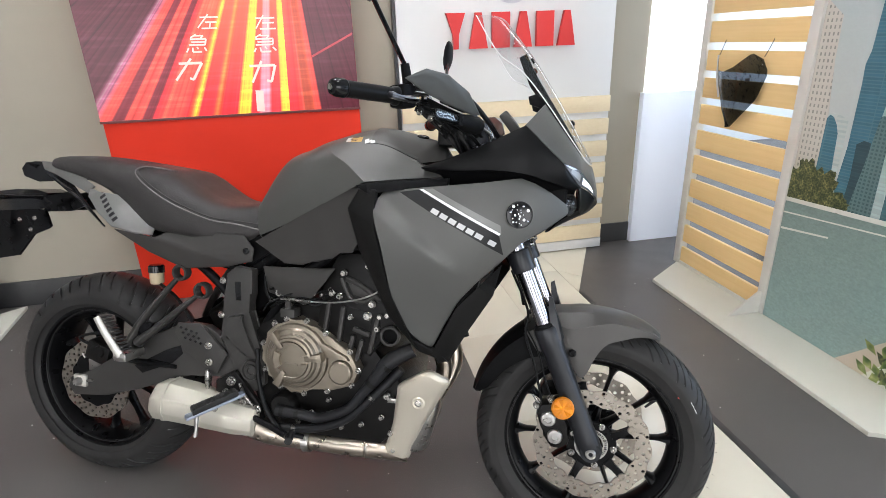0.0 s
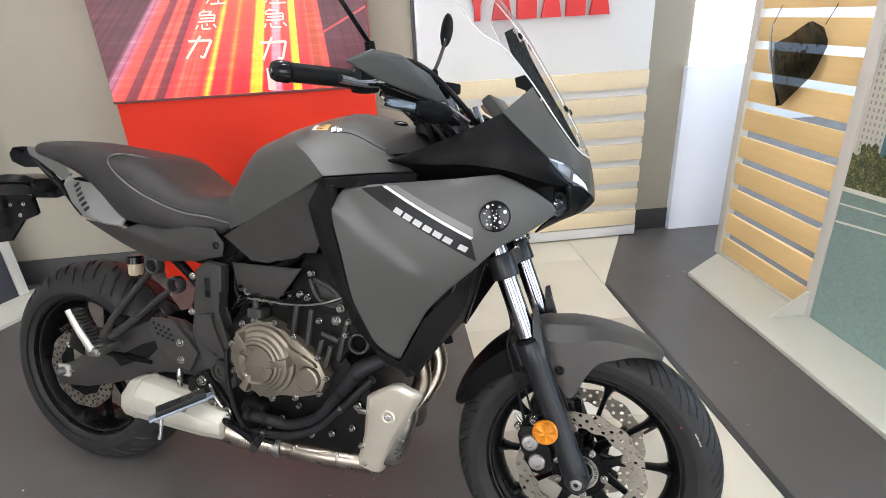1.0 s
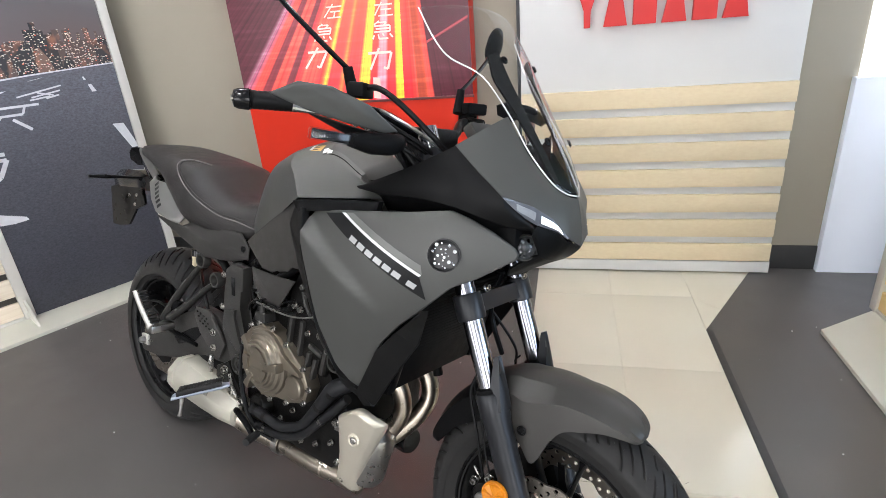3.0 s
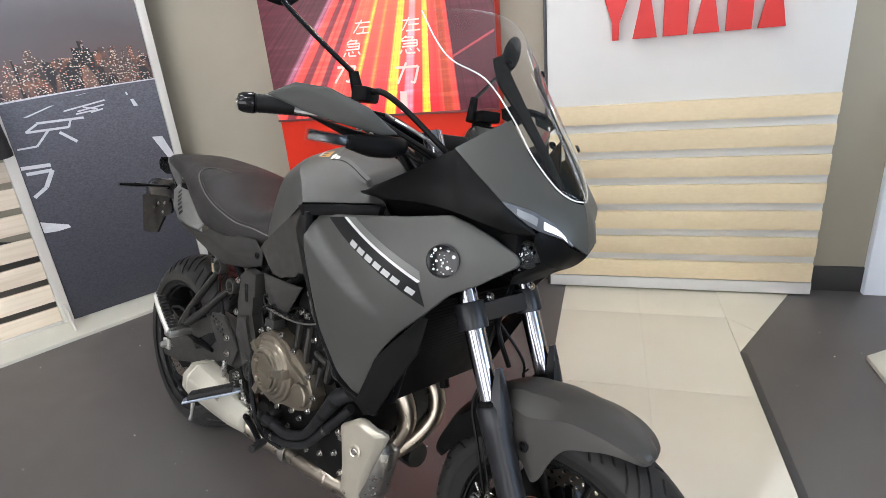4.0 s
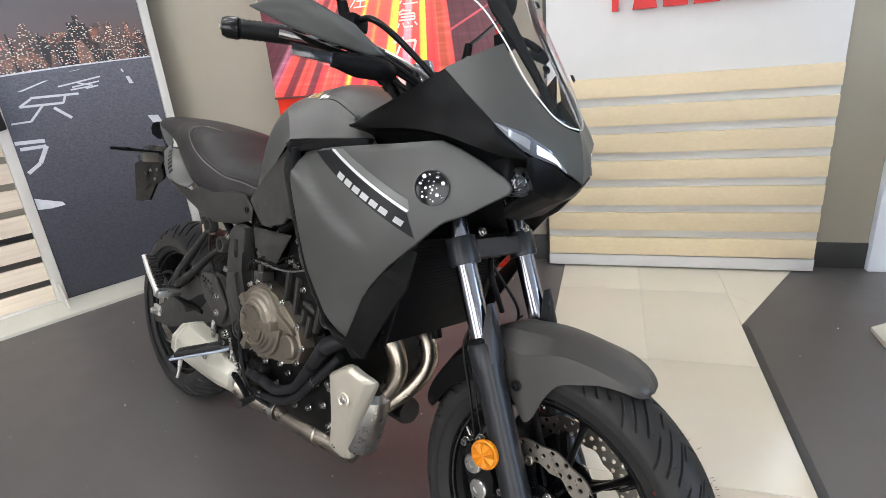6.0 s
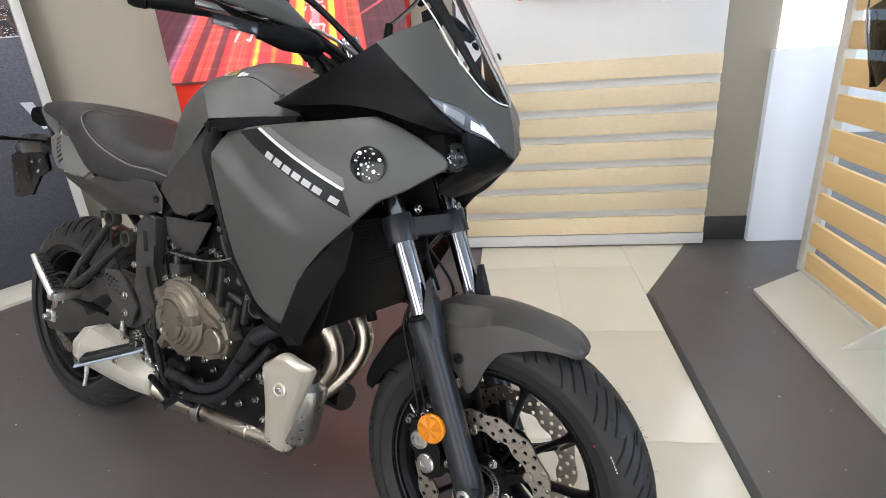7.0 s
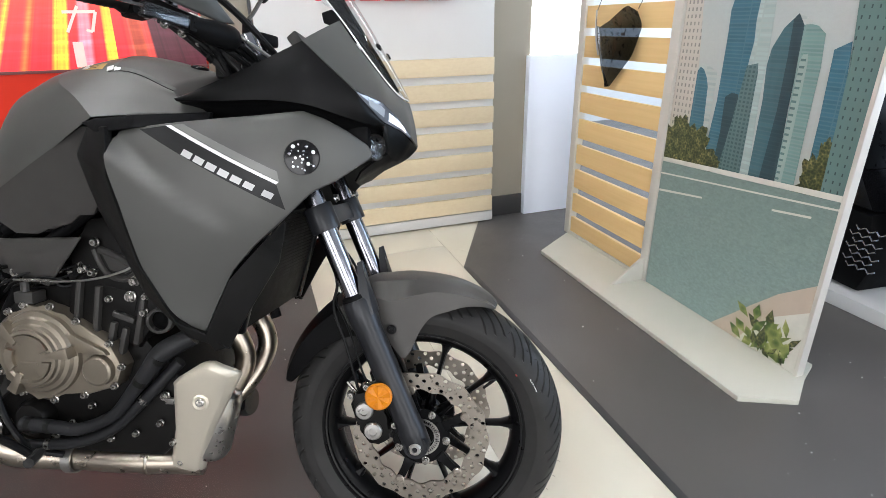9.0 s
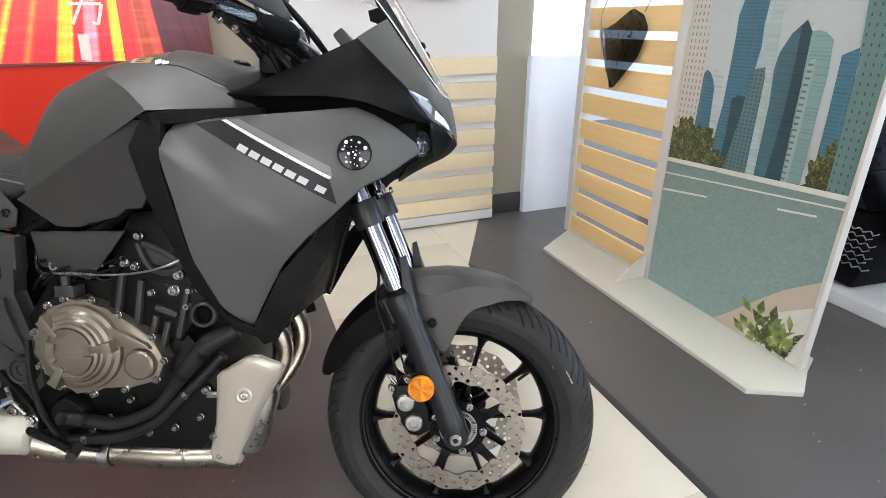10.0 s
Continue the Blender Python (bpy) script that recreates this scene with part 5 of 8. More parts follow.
for s in (-1, 1):
    leg = fork_leg(s)
    # caliper behind the leg
    c = on_fork(0.085, s, -0.060, 0.083)
    rot = Matrix.Translation(c) @ Matrix.Rotation(math.atan2(RAKE.x, RAKE.z), 4, "Y")
    cal = part("brake_caliper", prism([(-0.028, -0.048), (-0.010, -0.058), (0.014, -0.054), (0.028, -0.034), (0.022, -0.004), (0.030, 0.028), (0.018, 0.054), (-0.012, 0.060), (-0.032, 0.042), (-0.026, 0.008), (-0.036, -0.016)], -0.034, 0.030, "y", 0.007, rot), B["cast_black"], bike, "black two-piston brake caliper")
    add = blank()
    for dz in (-0.024, 0.022):
        add_lathe(add, [(0, 0), (0.0185, 0), (0.0185, 0.006), (0.016, 0.009), (0.009, 0.0095), (0.008, 0.007), (0, 0.007)], rot @ Matrix.Translation((-0.008, s * 0.033, dz)) @ toward((0, s, 0)), 28)
    part("piston_cap", add, B["steel"], cal, "round silver caps")
    part("mount_arm", prism([(0.02, -0.05), (0.055, -0.03), (0.06, 0.055), (0.02, 0.06), (0.0, 0.03)], s * 0.0 - 0.010, s * 0.0 + 0.012, "y", 0.003, rot), B["cast_black"], cal)
    for dx, dz in ((0.035, 0.045), (0.035, -0.030), (-0.026, 0.058), (0.012, 0.064)):
        part("screw", bolt(rot @ Vector((dx, s * 0.020, dz)), (0, s, 0), 0.0075, 0.012), B["bolt"], cal)
    part("bleed_nipple", tube([rot @ Vector((-0.02, s * 0.01, 0.055)), rot @ Vector((-0.028, s * 0.01, 0.082))], [0.005, 0.0025], 8, 1), B["bolt"], cal)
    part("brake_hose", tube([rot @ Vector((-0.012, s * 0.012, 0.060)), on_fork(0.24, s, -0.058, 0.098), on_fork(0.32, s, -0.052, 0.094), on_fork(0.37, s, -0.030, 0.075), on_fork(0.47, s, -0.04, 0.03)], 0.0032, 8), B["hose"], cal)
    part("sensor_cable", tube([on_fork(0.05, s, -0.03, 0.09), on_fork(0.16, s, -0.045, 0.105), on_fork(0.27, s, -0.038, 0.100), on_fork(0.33, s, -0.046, 0.085), on_fork(0.345, s, -0.030, 0.09)], 0.0022, 8), B["hose"], cal)
    ref = turned("reflector", (1.388, s * 0.130, 0.415), (0.1, s, 0.06), [(0, 0), (0.0270, 0), (0.0270, 0.006), (0.0245, 0.0085), (0, 0.0095)], B["amber"], None, 36, "round amber reflector")
    bm = blank()
    rm = Matrix.Translation((1.388, s * 0.130, 0.415)) @ toward((0.1, s, 0.06)) @ Matrix.Translation((0, 0, 0.0086))
    hub_v = bm.verts.new(rm @ Vector((0, 0, 0.0030)))
    rim_v = [bm.verts.new(rm @ Vector((0.0225 * math.cos(math.pi * k / 6), 0.0225 * math.sin(math.pi * k / 6), 0.0040 if k % 2 else 0.0002))) for k in range(12)]
    for k in range(12):
        bm.faces.new((hub_v, rim_v[k], rim_v[(k + 1) % 12]))
    part("faceted_lens", bm, B["amber"], ref, smooth=False)

# triple clamps
for d, hgt in ((0.494, 0.052), (0.80, 0.028)):
    a = on_fork(d, 1, 0, 0.0)
    rot = Matrix.Translation(a) @ toward(RAKE)
    bm = blank()
    for s in (-1, 1):
        add_lathe(bm, [(0.0206, -hgt / 2), (0.028, -hgt / 2), (0.029, -hgt / 2 + 0.004), (0.029, hgt / 2 - 0.004), (0.028, hgt / 2), (0.0206, hgt / 2)], Matrix.Translation(on_fork(d, s)) @ toward(RAKE), 28, True)
    add_prism(bm, [(-0.085, -0.016), (-0.03, -0.028), (0.03, -0.028), (0.085, -0.016), (0.085, 0.014), (0.03, 0.010), (-0.03, 0.010), (-0.085, 0.014)], -hgt * 0.35, hgt * 0.35, "z", 0.003, rot)
    part("fork_clamp", bm, B["fork_black"], bike, "anodised dark fork clamp")
for s in (-1, 1):
    part("screw", bolt(on_fork(0.522, s, 0.032, 0.075), (1, 0, 0.3), 0.007, 0.008), B["bolt"], bike)

# -- front mudguard --
def guard_ring(a, r, half, drop, lift=0.008):
    """One section across the mudguard at an angle round the axle."""
    d = Vector((math.cos(a), 0, math.sin(a)))
    c = Vector((FX, 0, FZ))
    out = []
    for f, k in ((-1.0, 1.0), (-0.99, 0.55), (-0.965, 0.24), (-0.58, 0.05), (-0.32, -0.055), (0, -0.075), (0.32, -0.055), (0.58, 0.05), (0.965, 0.24), (0.99, 0.55), (1.0, 1.0)):
        rr = r - (drop * k if k > 0.1 else k * 0.06)
        out.append(c + d * rr + Vector((0, half * f, 0)))
    return out


def mudguard(rows, name, material, label, parent=None):
    bm = blank()
    line = smooth_line([Vector((radians(a), r, h, d)) for a, r, h, d in rows], 5)
    loft([guard_ring(v[0], v[1], v[2], v[3]) for v in line], closed=False, bm=bm)
    bmesh.ops.recalc_face_normals(bm, faces=bm.faces)
    bmesh.ops.solidify(bm, geom=bm.faces[:], thickness=0.004)
    return part(name, bm, material, parent or bike, label, angle=22)


fender = mudguard([(60.5, 0.312, 0.016, 0.004), (62, 0.318, 0.040, 0.008), (66, 0.323, 0.058, 0.014), (72, 0.327, 0.069, 0.028), (78, 0.330, 0.074, 0.048), (85, 0.332, 0.077, 0.068), (90, 0.334, 0.078, 0.100), (96, 0.337, 0.078, 0.146), (102, 0.339, 0.078, 0.160), (107, 0.344, 0.076, 0.130), (113, 0.343, 0.074, 0.095), (122, 0.341, 0.070, 0.07)],
                  "front_mudguard", B["dark_paint"], "matte grey front mudguard")
mudguard([(116, 0.340, 0.066, 0.10), (126, 0.337, 0.066, 0.075), (140, 0.333, 0.064, 0.055), (154, 0.328, 0.055, 0.040), (161, 0.324, 0.036, 0.022), (164, 0.322, 0.014, 0.008)], "mudguard_rear", B["black"], "black plastic rear flap", fender)
for s in (-1, 1):
    part("screw", bolt((1.405, s * 0.080, 0.536), (0, s, 0), 0.008, 0.006), B["satin_black"], fender)
    part("screw", bolt((1.395, s * 0.074, 0.470), (0, s, 0), 0.006, 0.006), B["bolt"], fender)

# -- tank --
# long lines from the seat to the headstock, as (x, distance from the centre plane, z); the fourth column is the pressed fold
TANK_ROWS = [
    [(0.585, 0.117, 0.794), (0.690, 0.154, 0.835), (0.800, 0.203, 0.884), (0.928, 0.250, 0.943), (1.015, 0.214, 0.951), (1.092, 0.172, 0.957)],
    [(0.572, 0.108, 0.830), (0.670, 0.153, 0.890), (0.766, 0.186, 0.938), (0.876, 0.219, 0.981), (0.970, 0.193, 0.990), (1.062, 0.170, 0.976)],
    [(0.562, 0.088, 0.862), (0.656, 0.127, 0.955), (0.738, 0.155, 0.994), (0.818, 0.181, 1.013), (0.926, 0.156, 1.033), (1.026, 0.165, 0.996)],
    [(0.555, 0.055, 0.874), (0.650, 0.086, 0.985), (0.736, 0.106, 1.021), (0.802, 0.122, 1.042), (0.922, 0.104, 1.066), (1.046, 0.092, 1.024)],
    [(0.550, 0.000, 0.878), (0.645, 0.000, 0.996), (0.735, 0.000, 1.030), (0.795, 0.000, 1.056), (0.905, 0.000, 1.080), (1.052, 0.000, 1.046)],
]


def tank_grid():
    """A fine grid over one side of the tank: the fold is sharp low down and dies out over the shoulder."""
    lines = []
    for k, row in enumerate(TANK_ROWS):
        pts = [Vector((x, -w, z)) for x, w, z in row]
        if k < 3:
            lines.append(smooth_line(pts[:4], 8) + smooth_line(pts[3:], 8)[1:])
        else:
            lines.append(smooth_line(pts, 8))
    cols = []
    for i in range(len(lines[0])):
        col = [line[i] for line in lines]
        mirror = Vector((col[3].x, -col[3].y, col[3].z))
        cols.append(smooth_line(col + [mirror], 6)[:25])
    return cols


bm = blank()
half = tank_grid()
front = [[Vector((p.x + 0.03, p.y * 0.96, p.z - 0.05)) for p in half[-1]]]
rear = [[Vector((p.x + 0.004, p.y * 0.9, p.z - 0.012)) for p in half[0]]]
loft([col + [Vector((q.x, -q.y, q.z)) for q in col[-2::-1]] for col in rear + half + front], closed=False, bm=bm)
bmesh.ops.recalc_face_normals(bm, faces=bm.faces)
tank_tree = BVHTree.FromBMesh(bm)
tank = part("fuel_tank", bm, B["paint"], bike, "matte grey fuel tank with a pressed fold", angle=9)
# lipped joint round the front cover, and the cover itself
for s in (-1, 1):
    edge_line = [Vector((p.x, -s * p.y, p.z)) for p in (col[12] for col in half[30:])]
    part("cover_joint", tube(edge_line, 0.0011, 6, 1), B["black"], tank)
cover_rows = [[p + Vector((0, 0, 0.0022)) for p in col[13:]] for col in half[31:]] + [[p + Vector((0.022, 0, -0.030)) for p in half[-1][13:]]]
cover_bm = loft([col + [Vector((q.x, -q.y, q.z)) for q in col[-2::-1]] for col in cover_rows], closed=False)
bmesh.ops.recalc_face_normals(cover_bm, faces=cover_bm.faces)
part("centre_cover", cover_bm, B["dark_paint"], tank, "dark grey tank front cover", angle=40)
hit = tank_tree.ray_cast(Vector((1.007, -0.035, 1.4)), Vector((0, 0, -1)))
lock = Matrix.Translation(hit[0] + Vector((0, 0, 0.002))) @ toward(hit[1] if hit[1].z > 0 else -hit[1]) @ Matrix.Diagonal((1.0, 0.62, 1, 1))
part("ignition_lock", lathe([(0, 0), (0.019, 0), (0.019, 0.003), (0.016, 0.005), (0.011, 0.003), (0, 0.003)], lock, 28), B["gloss_black"], tank)
part("lock_face", lathe([(0, 0.003), (0.006, 0.003), (0.006, 0.0045), (0, 0.0045)], lock, 16), B["bolt"], tank)


def tank_film(x, y, length, width, turn=0.0, lift=0.0010):
    """A thin label laid on the tank, dropped on it along the slope of its shoulder."""
    bm = blank()
    grid = []
    c, q = math.cos(turn), math.sin(turn)
    for i in range(5):
        row = []
        for k in range(4):
            a, b_ = (i / 4 - 0.5) * length, (k / 3 - 0.5) * width
            hit, nor, *_ = tank_tree.ray_cast(Vector((x + a * c - b_ * q, y + a * q + b_ * c, 1.4)), Vector((0, 0, -1)))
            row.append(bm.verts.new(hit + nor * (lift if nor.z > 0 else -lift)))
        grid.append(row)
    for i in range(4):
        for k in range(3):
            bm.faces.new((grid[i][k], grid[i + 1][k], grid[i + 1][k + 1], grid[i][k + 1]))
    bmesh.ops.recalc_face_normals(bm, faces=bm.faces)
    return bm


part("warning_label", tank_film(0.868, -0.147, 0.034, 0.016), B["yellow_label"], tank, "small yellow label")
for k in range(3):
    part("label_bar", tank_film(0.864, -0.142 - 0.005 * k, 0.022 - 0.003 * k, 0.0018, 0.0, 0.0018), B["dark_decal"], tank)
part("warning_label", tank_film(0.851, -0.146, 0.012, 0.016, 0.0, 0.0014), B["white_decal"], tank, "small white label")
for dx in (0.0, 0.019):
    part("round_sticker", tank_film(0.899 + dx * 0.7, -0.152 + 0.05 * dx, 0.011, 0.012, 0.5), B["white_decal"], tank)

# black side cover under the tank
for s in (-1, 1):
    soft_panel("side_cover", [(0.584, 0.118, 0.785), (0.641, 0.142, 0.812), (0.75, 0.172, 0.866), (0.891, 0.208, 0.934), (0.930, 0.220, 0.930), (0.900, 0.200, 0.872), (0.904, 0.192, 0.812), (0.880, 0.184, 0.778), (0.848, 0.180, 0.776), (0.824, 0.172, 0.760), (0.772, 0.162, 0.750), (0.735, 0.150, 0.736), (0.679, 0.140, 0.736), (0.612, 0.125, 0.730), (0.78, 0.182, 0.83)],
          [(0, 1, 13), (1, 2, 13), (2, 3, 13), (3, 4, 5, 13), (5, 6, 8, 13), (6, 7, 8), (8, 9, 13), (9, 10, 13), (10, 11, 13), (11, 12, 13), (12, 0, 13)], B["plastic"], s, label="black side cover", cuts=5, rounds=30, keep=False)
    soft_panel("airbox_cover", [(0.605, 0.120, 0.722), (0.700, 0.140, 0.727), (0.822, 0.150, 0.732), (0.790, 0.150, 0.690), (0.735, 0.140, 0.630), (0.620, 0.120, 0.652), (0.70, 0.152, 0.69)],
          [(0, 1, 6), (1, 2, 6), (2, 3, 6), (3, 4, 6), (4, 5, 6), (5, 0, 6)], B["plastic"], s, label="black intake cover")
    plate("intake_lip", [(0.668, 0.728), (0.760, 0.732), (0.765, 0.745), (0.672, 0.742)], 0.10, 0.138, B["satin_black"], s)

part("inner_shroud", prism([(0.530, 0.690), (0.545, 0.790), (0.640, 0.800), (0.760, 0.850), (0.760, 0.745), (0.620, 0.700)], -0.108, 0.108, "y", 0.01), B["black"], bike, "black inner shroud")
part("inner_shroud", prism([(0.762, 0.760), (0.762, 0.855), (0.900, 0.915), (1.000, 0.930), (1.180, 0.940), (1.200, 0.870), (1.000, 0.800)], -0.165, 0.165, "y", 0.01), B["black"], bike, "black inner shroud")

# -- seat --
SEAT_PROFILE = [(0.0, 0.0), (0.30, 0.008), (0.56, 0.035), (0.76, 0.10), (0.90, 0.23), (0.975, 0.42), (1.0, 0.62), (0.985, 0.82), (0.93, 0.95), (0.80, 1.0)]
SEAT_ROWS = smooth_line([Vector(v) for v in ((-0.150, 0.986, 0.966, 0.045), (-0.10, 0.997, 0.958, 0.078), (0.0, 0.999, 0.938, 0.098), (0.11, 0.988, 0.904, 0.116), (0.19, 0.978, 0.858, 0.132), (0.26, 0.969, 0.803, 0.140), (0.31, 0.957, 0.790, 0.143),
                                              (0.36, 0.923, 0.784, 0.141), (0.42, 0.889, 0.776, 0.134), (0.49, 0.874, 0.768, 0.120), (0.55, 0.877, 0.775, 0.106), (0.590, 0.876, 0.796, 0.090), (0.612, 0.862, 0.826, 0.066))], 6)


def seat_point(row, f, d):
    x, zt, zb, w = row
    w = w * 1.13
    return Vector((x, w * f, zt - (zt - zb) * d))


bm = blank()
loft([[seat_point(r, -f, d) for f, d in SEAT_PROFILE[::-1]] + [seat_point(r, f, d) for f, d in SEAT_PROFILE[1:]] for r in SEAT_ROWS], bm=bm)
seat = part("seat", bm, B["vinyl"], bike, "black vinyl two-level seat", angle=60)
part("seat_pan", prism([(0.100, 0.815), (0.280, 0.772), (0.560, 0.735), (0.575, 0.800), (0.300, 0.835), (0.120, 0.900)], -0.092, 0.092, "y", 0.006), B["black"], seat, "black seat base")


def seat_seam(track, r, material, name, lift=0.0015):
    pts = []
    for x, k in track:
        row = Vector([float(np.interp(x, [q[0] for q in SEAT_ROWS], [q[i] for q in SEAT_ROWS])) for i in range(4)])
        f = float(np.interp(k, range(len(SEAT_PROFILE)), [q[0] for q in SEAT_PROFILE]))
        d = float(np.interp(k, range(len(SEAT_PROFILE)), [q[1] for q in SEAT_PROFILE]))
        p = seat_point(row, -f, d)
        pts.append(p + Vector((0, -lift * f, lift * (1 - d))))
    return part(name, tube(pts, r, 6, 6), material, seat)


seat_seam([(0.30, 1.5), (0.24, 2.0), (0.212, 2.8), (0.225, 3.8), (0.285, 4.6), (0.36, 4.9), (0.45, 5.1), (0.52, 5.4), (0.565, 6.3), (0.585, 7.2)], 0.0020, B["thread"], "stitched_seam")
seat_seam([(0.30, 1.4), (0.248, 1.9), (0.221, 2.7), (0.233, 3.6), (0.29, 4.35), (0.36, 4.6), (0.45, 4.75), (0.52, 5.0), (0.572, 5.8), (0.592, 6.6)], 0.0014, B["vinyl_inset"], "seam_ridge")

# -- tail --
tails = {}
for s in (-1, 1):
    tails[s] = soft_panel("tail_panel", [(0.046, 0.092, 0.914), (0.108, 0.122, 0.903), (0.186, 0.120, 0.896), (0.236, 0.122, 0.866), (0.286, 0.126, 0.812), (0.298, 0.152, 0.795), (0.232, 0.156, 0.799), (0.176, 0.160, 0.812), (0.126, 0.150, 0.846), (0.074, 0.128, 0.890), (0.166, 0.150, 0.852)],
                          [(0, 1, 9), (1, 2, 10, 9), (2, 3, 10), (3, 4, 10), (4, 5, 6, 10), (6, 7, 10), (7, 8, 10), (8, 9, 10)], B["silver_paint"], s, label="satin grey tail panel")
    soft_panel("lower_tail_cover", [(0.188, 0.166, 0.806), (0.292, 0.142, 0.786), (0.335, 0.122, 0.806), (0.422, 0.124, 0.806), (0.545, 0.112, 0.800), (0.570, 0.104, 0.762), (0.562, 0.102, 0.728), (0.489, 0.108, 0.710), (0.360, 0.114, 0.700), (0.262, 0.126, 0.742), (0.42, 0.128, 0.748)],
          [(0, 1, 9), (1, 2, 10, 9), (2, 3, 10), (3, 4, 10), (4, 5, 10), (5, 6, 10), (6, 7, 10), (7, 8, 10), (8, 9, 10)], B["plastic"], s, label="black lower tail cover")
    tail_low, tail_top = [(-0.162, 0.064, 0.956), (-0.111, 0.082, 0.947), (-0.031, 0.104, 0.92), (0.051, 0.122, 0.89)], [(-0.175, 0.06, 0.981), (-0.078, 0.078, 0.977), (-0.001, 0.1, 0.947), (0.069, 0.118, 0.912)]
    part("tail_strip", patch(resample(tail_low, 16), resample(tail_top, 16), s, 0.002), B["silver_paint"], bike, "satin grey tail strip", angle=40)
    part("tail_side", patch(resample([(-0.132, 0.062, 0.925), (-0.082, 0.08, 0.903), (0.015, 0.104, 0.852), (0.102, 0.128, 0.798)], 16), resample([(-0.164, 0.062, 0.955), (-0.114, 0.08, 0.945), (-0.022, 0.102, 0.913), (0.098, 0.124, 0.804)], 16), s, 0.004), B["gloss_black"], bike, "gloss black tail side", angle=40)
    part("screw", bolt((0.548, s * 0.126, 0.752), (0, s, 0.1), 0.008, 0.005), B["gloss_black"], bike)


def pierced(outer, inner, lo, hi):
    """A plate with one hole: the outline runs in along a slit, round the hole and out again."""
    bm = blank()
    ring = [*outer, outer[0], *inner, inner[0]]
    for y in (lo, hi):
        verts = [bm.verts.new((x, y, z)) for x, z in ring]
        bm.faces.new(verts)
    low, high = list(bm.verts)[:len(ring)], list(bm.verts)[len(ring):]
    for k in range(len(ring)):
        m = (k + 1) % len(ring)
        bm.faces.new((low[k], low[m], high[m], high[k]))
    bmesh.ops.triangulate(bm, faces=[f for f in bm.faces if len(f.verts) > 4])
    bmesh.ops.remove_doubles(bm, verts=bm.verts[:], dist=0.0002)
    bmesh.ops.recalc_face_normals(bm, faces=bm.faces)
    return bm


for s in (-1, 1):
    part("grab_handle", pierced([(-0.194, 0.98), (-0.177, 0.98), (-0.166, 0.958), (-0.132, 0.927), (-0.153, 0.921), (-0.191, 0.919), (-0.243, 0.935), (-0.251, 0.958), (-0.234, 0.976), (-0.198, 0.98)], [(-0.197, 0.971), (-0.207, 0.971), (-0.196, 0.958), (-0.182, 0.97), (-0.194, 0.971)], *sorted((s * 0.050, s * 0.062))), B["gloss_black"], bike, "gloss black grab handle with a cut-out", angle=30)
part("grab_bar", tube([(-0.240, -0.054, 0.962), (-0.252, -0.020, 0.964), (-0.252, 0.020, 0.964), (-0.240, 0.054, 0.962)], 0.010, 10, 4), B["gloss_black"], bike)
part("grab_bar", tube([(-0.168, -0.054, 0.938), (-0.168, 0.054, 0.938)], 0.012, 10, 1), B["gloss_black"], bike)
part("tail_floor", prism([(-0.120, -0.055), (0.080, -0.085), (0.080, 0.085), (-0.120, 0.055)], 0.930, 0.938, "z", 0.002), B["black"], bike)

holder = part("plate_holder", loft([[Vector((x, y, z)) for y, z in ((-w, zm), (-w * 0.7, zt), (w * 0.7, zt), (w, zm), (w * 0.9, zb), (-w * 0.9, zb))] for x, w, zt, zm, zb in ((-0.165, 0.046, 0.862, 0.852, 0.842), (-0.190, 0.054, 0.884, 0.862, 0.838), (-0.225, 0.058, 0.894, 0.868, 0.834), (-0.300, 0.060, 0.894, 0.868, 0.830), (-0.380, 0.054, 0.886, 0.858, 0.824), (-0.440, 0.040, 0.868, 0.846, 0.815))]), B["gloss_black"], bike, "gloss black number plate holder", angle=20)
for s in (-1, 1):
    part("plate_arm", pierced([(-0.202, 0.873), (-0.106, 0.89), (-0.071, 0.88), (-0.042, 0.851), (-0.094, 0.832), (-0.196, 0.827)], [(-0.132, 0.868), (-0.129, 0.858), (-0.07, 0.865), (-0.086, 0.875), (-0.13, 0.87)], *sorted((s * 0.038, s * 0.046))), B["satin_black"], holder, smooth=False)
part("plate_bracket", pierced([(-0.318, 0.849), (-0.19, 0.832), (-0.21, 0.8), (-0.173, 0.784), (-0.184, 0.775), (-0.24, 0.755), (-0.306, 0.686), (-0.382, 0.673), (-0.44, 0.672), (-0.445, 0.815)], [(-0.332, 0.764), (-0.338, 0.724), (-0.295, 0.728), (-0.28, 0.767), (-0.329, 0.765)], -0.050, -0.042), B["satin_black"], holder, "black skeleton bracket with a cut-out", smooth=False)
for bx, bz in ((-0.232, 0.806), (-0.290, 0.800), (-0.250, 0.770)):
    part("screw", bolt((bx, -0.050, bz), (0, -1, 0), 0.0055, 0.004), B["bolt"], holder)
for s in (-1, 1):
    part("rear_indicator", tube([(-0.20, s * 0.045, 0.872), (-0.215, s * 0.10, 0.874), (-0.225, s * 0.15, 0.875), (-0.23, s * 0.205, 0.876)], [0.007, 0.007, 0.011, 0.008], 10, 5, 0.7), B["satin_black"], holder, "slim black rear indicator")

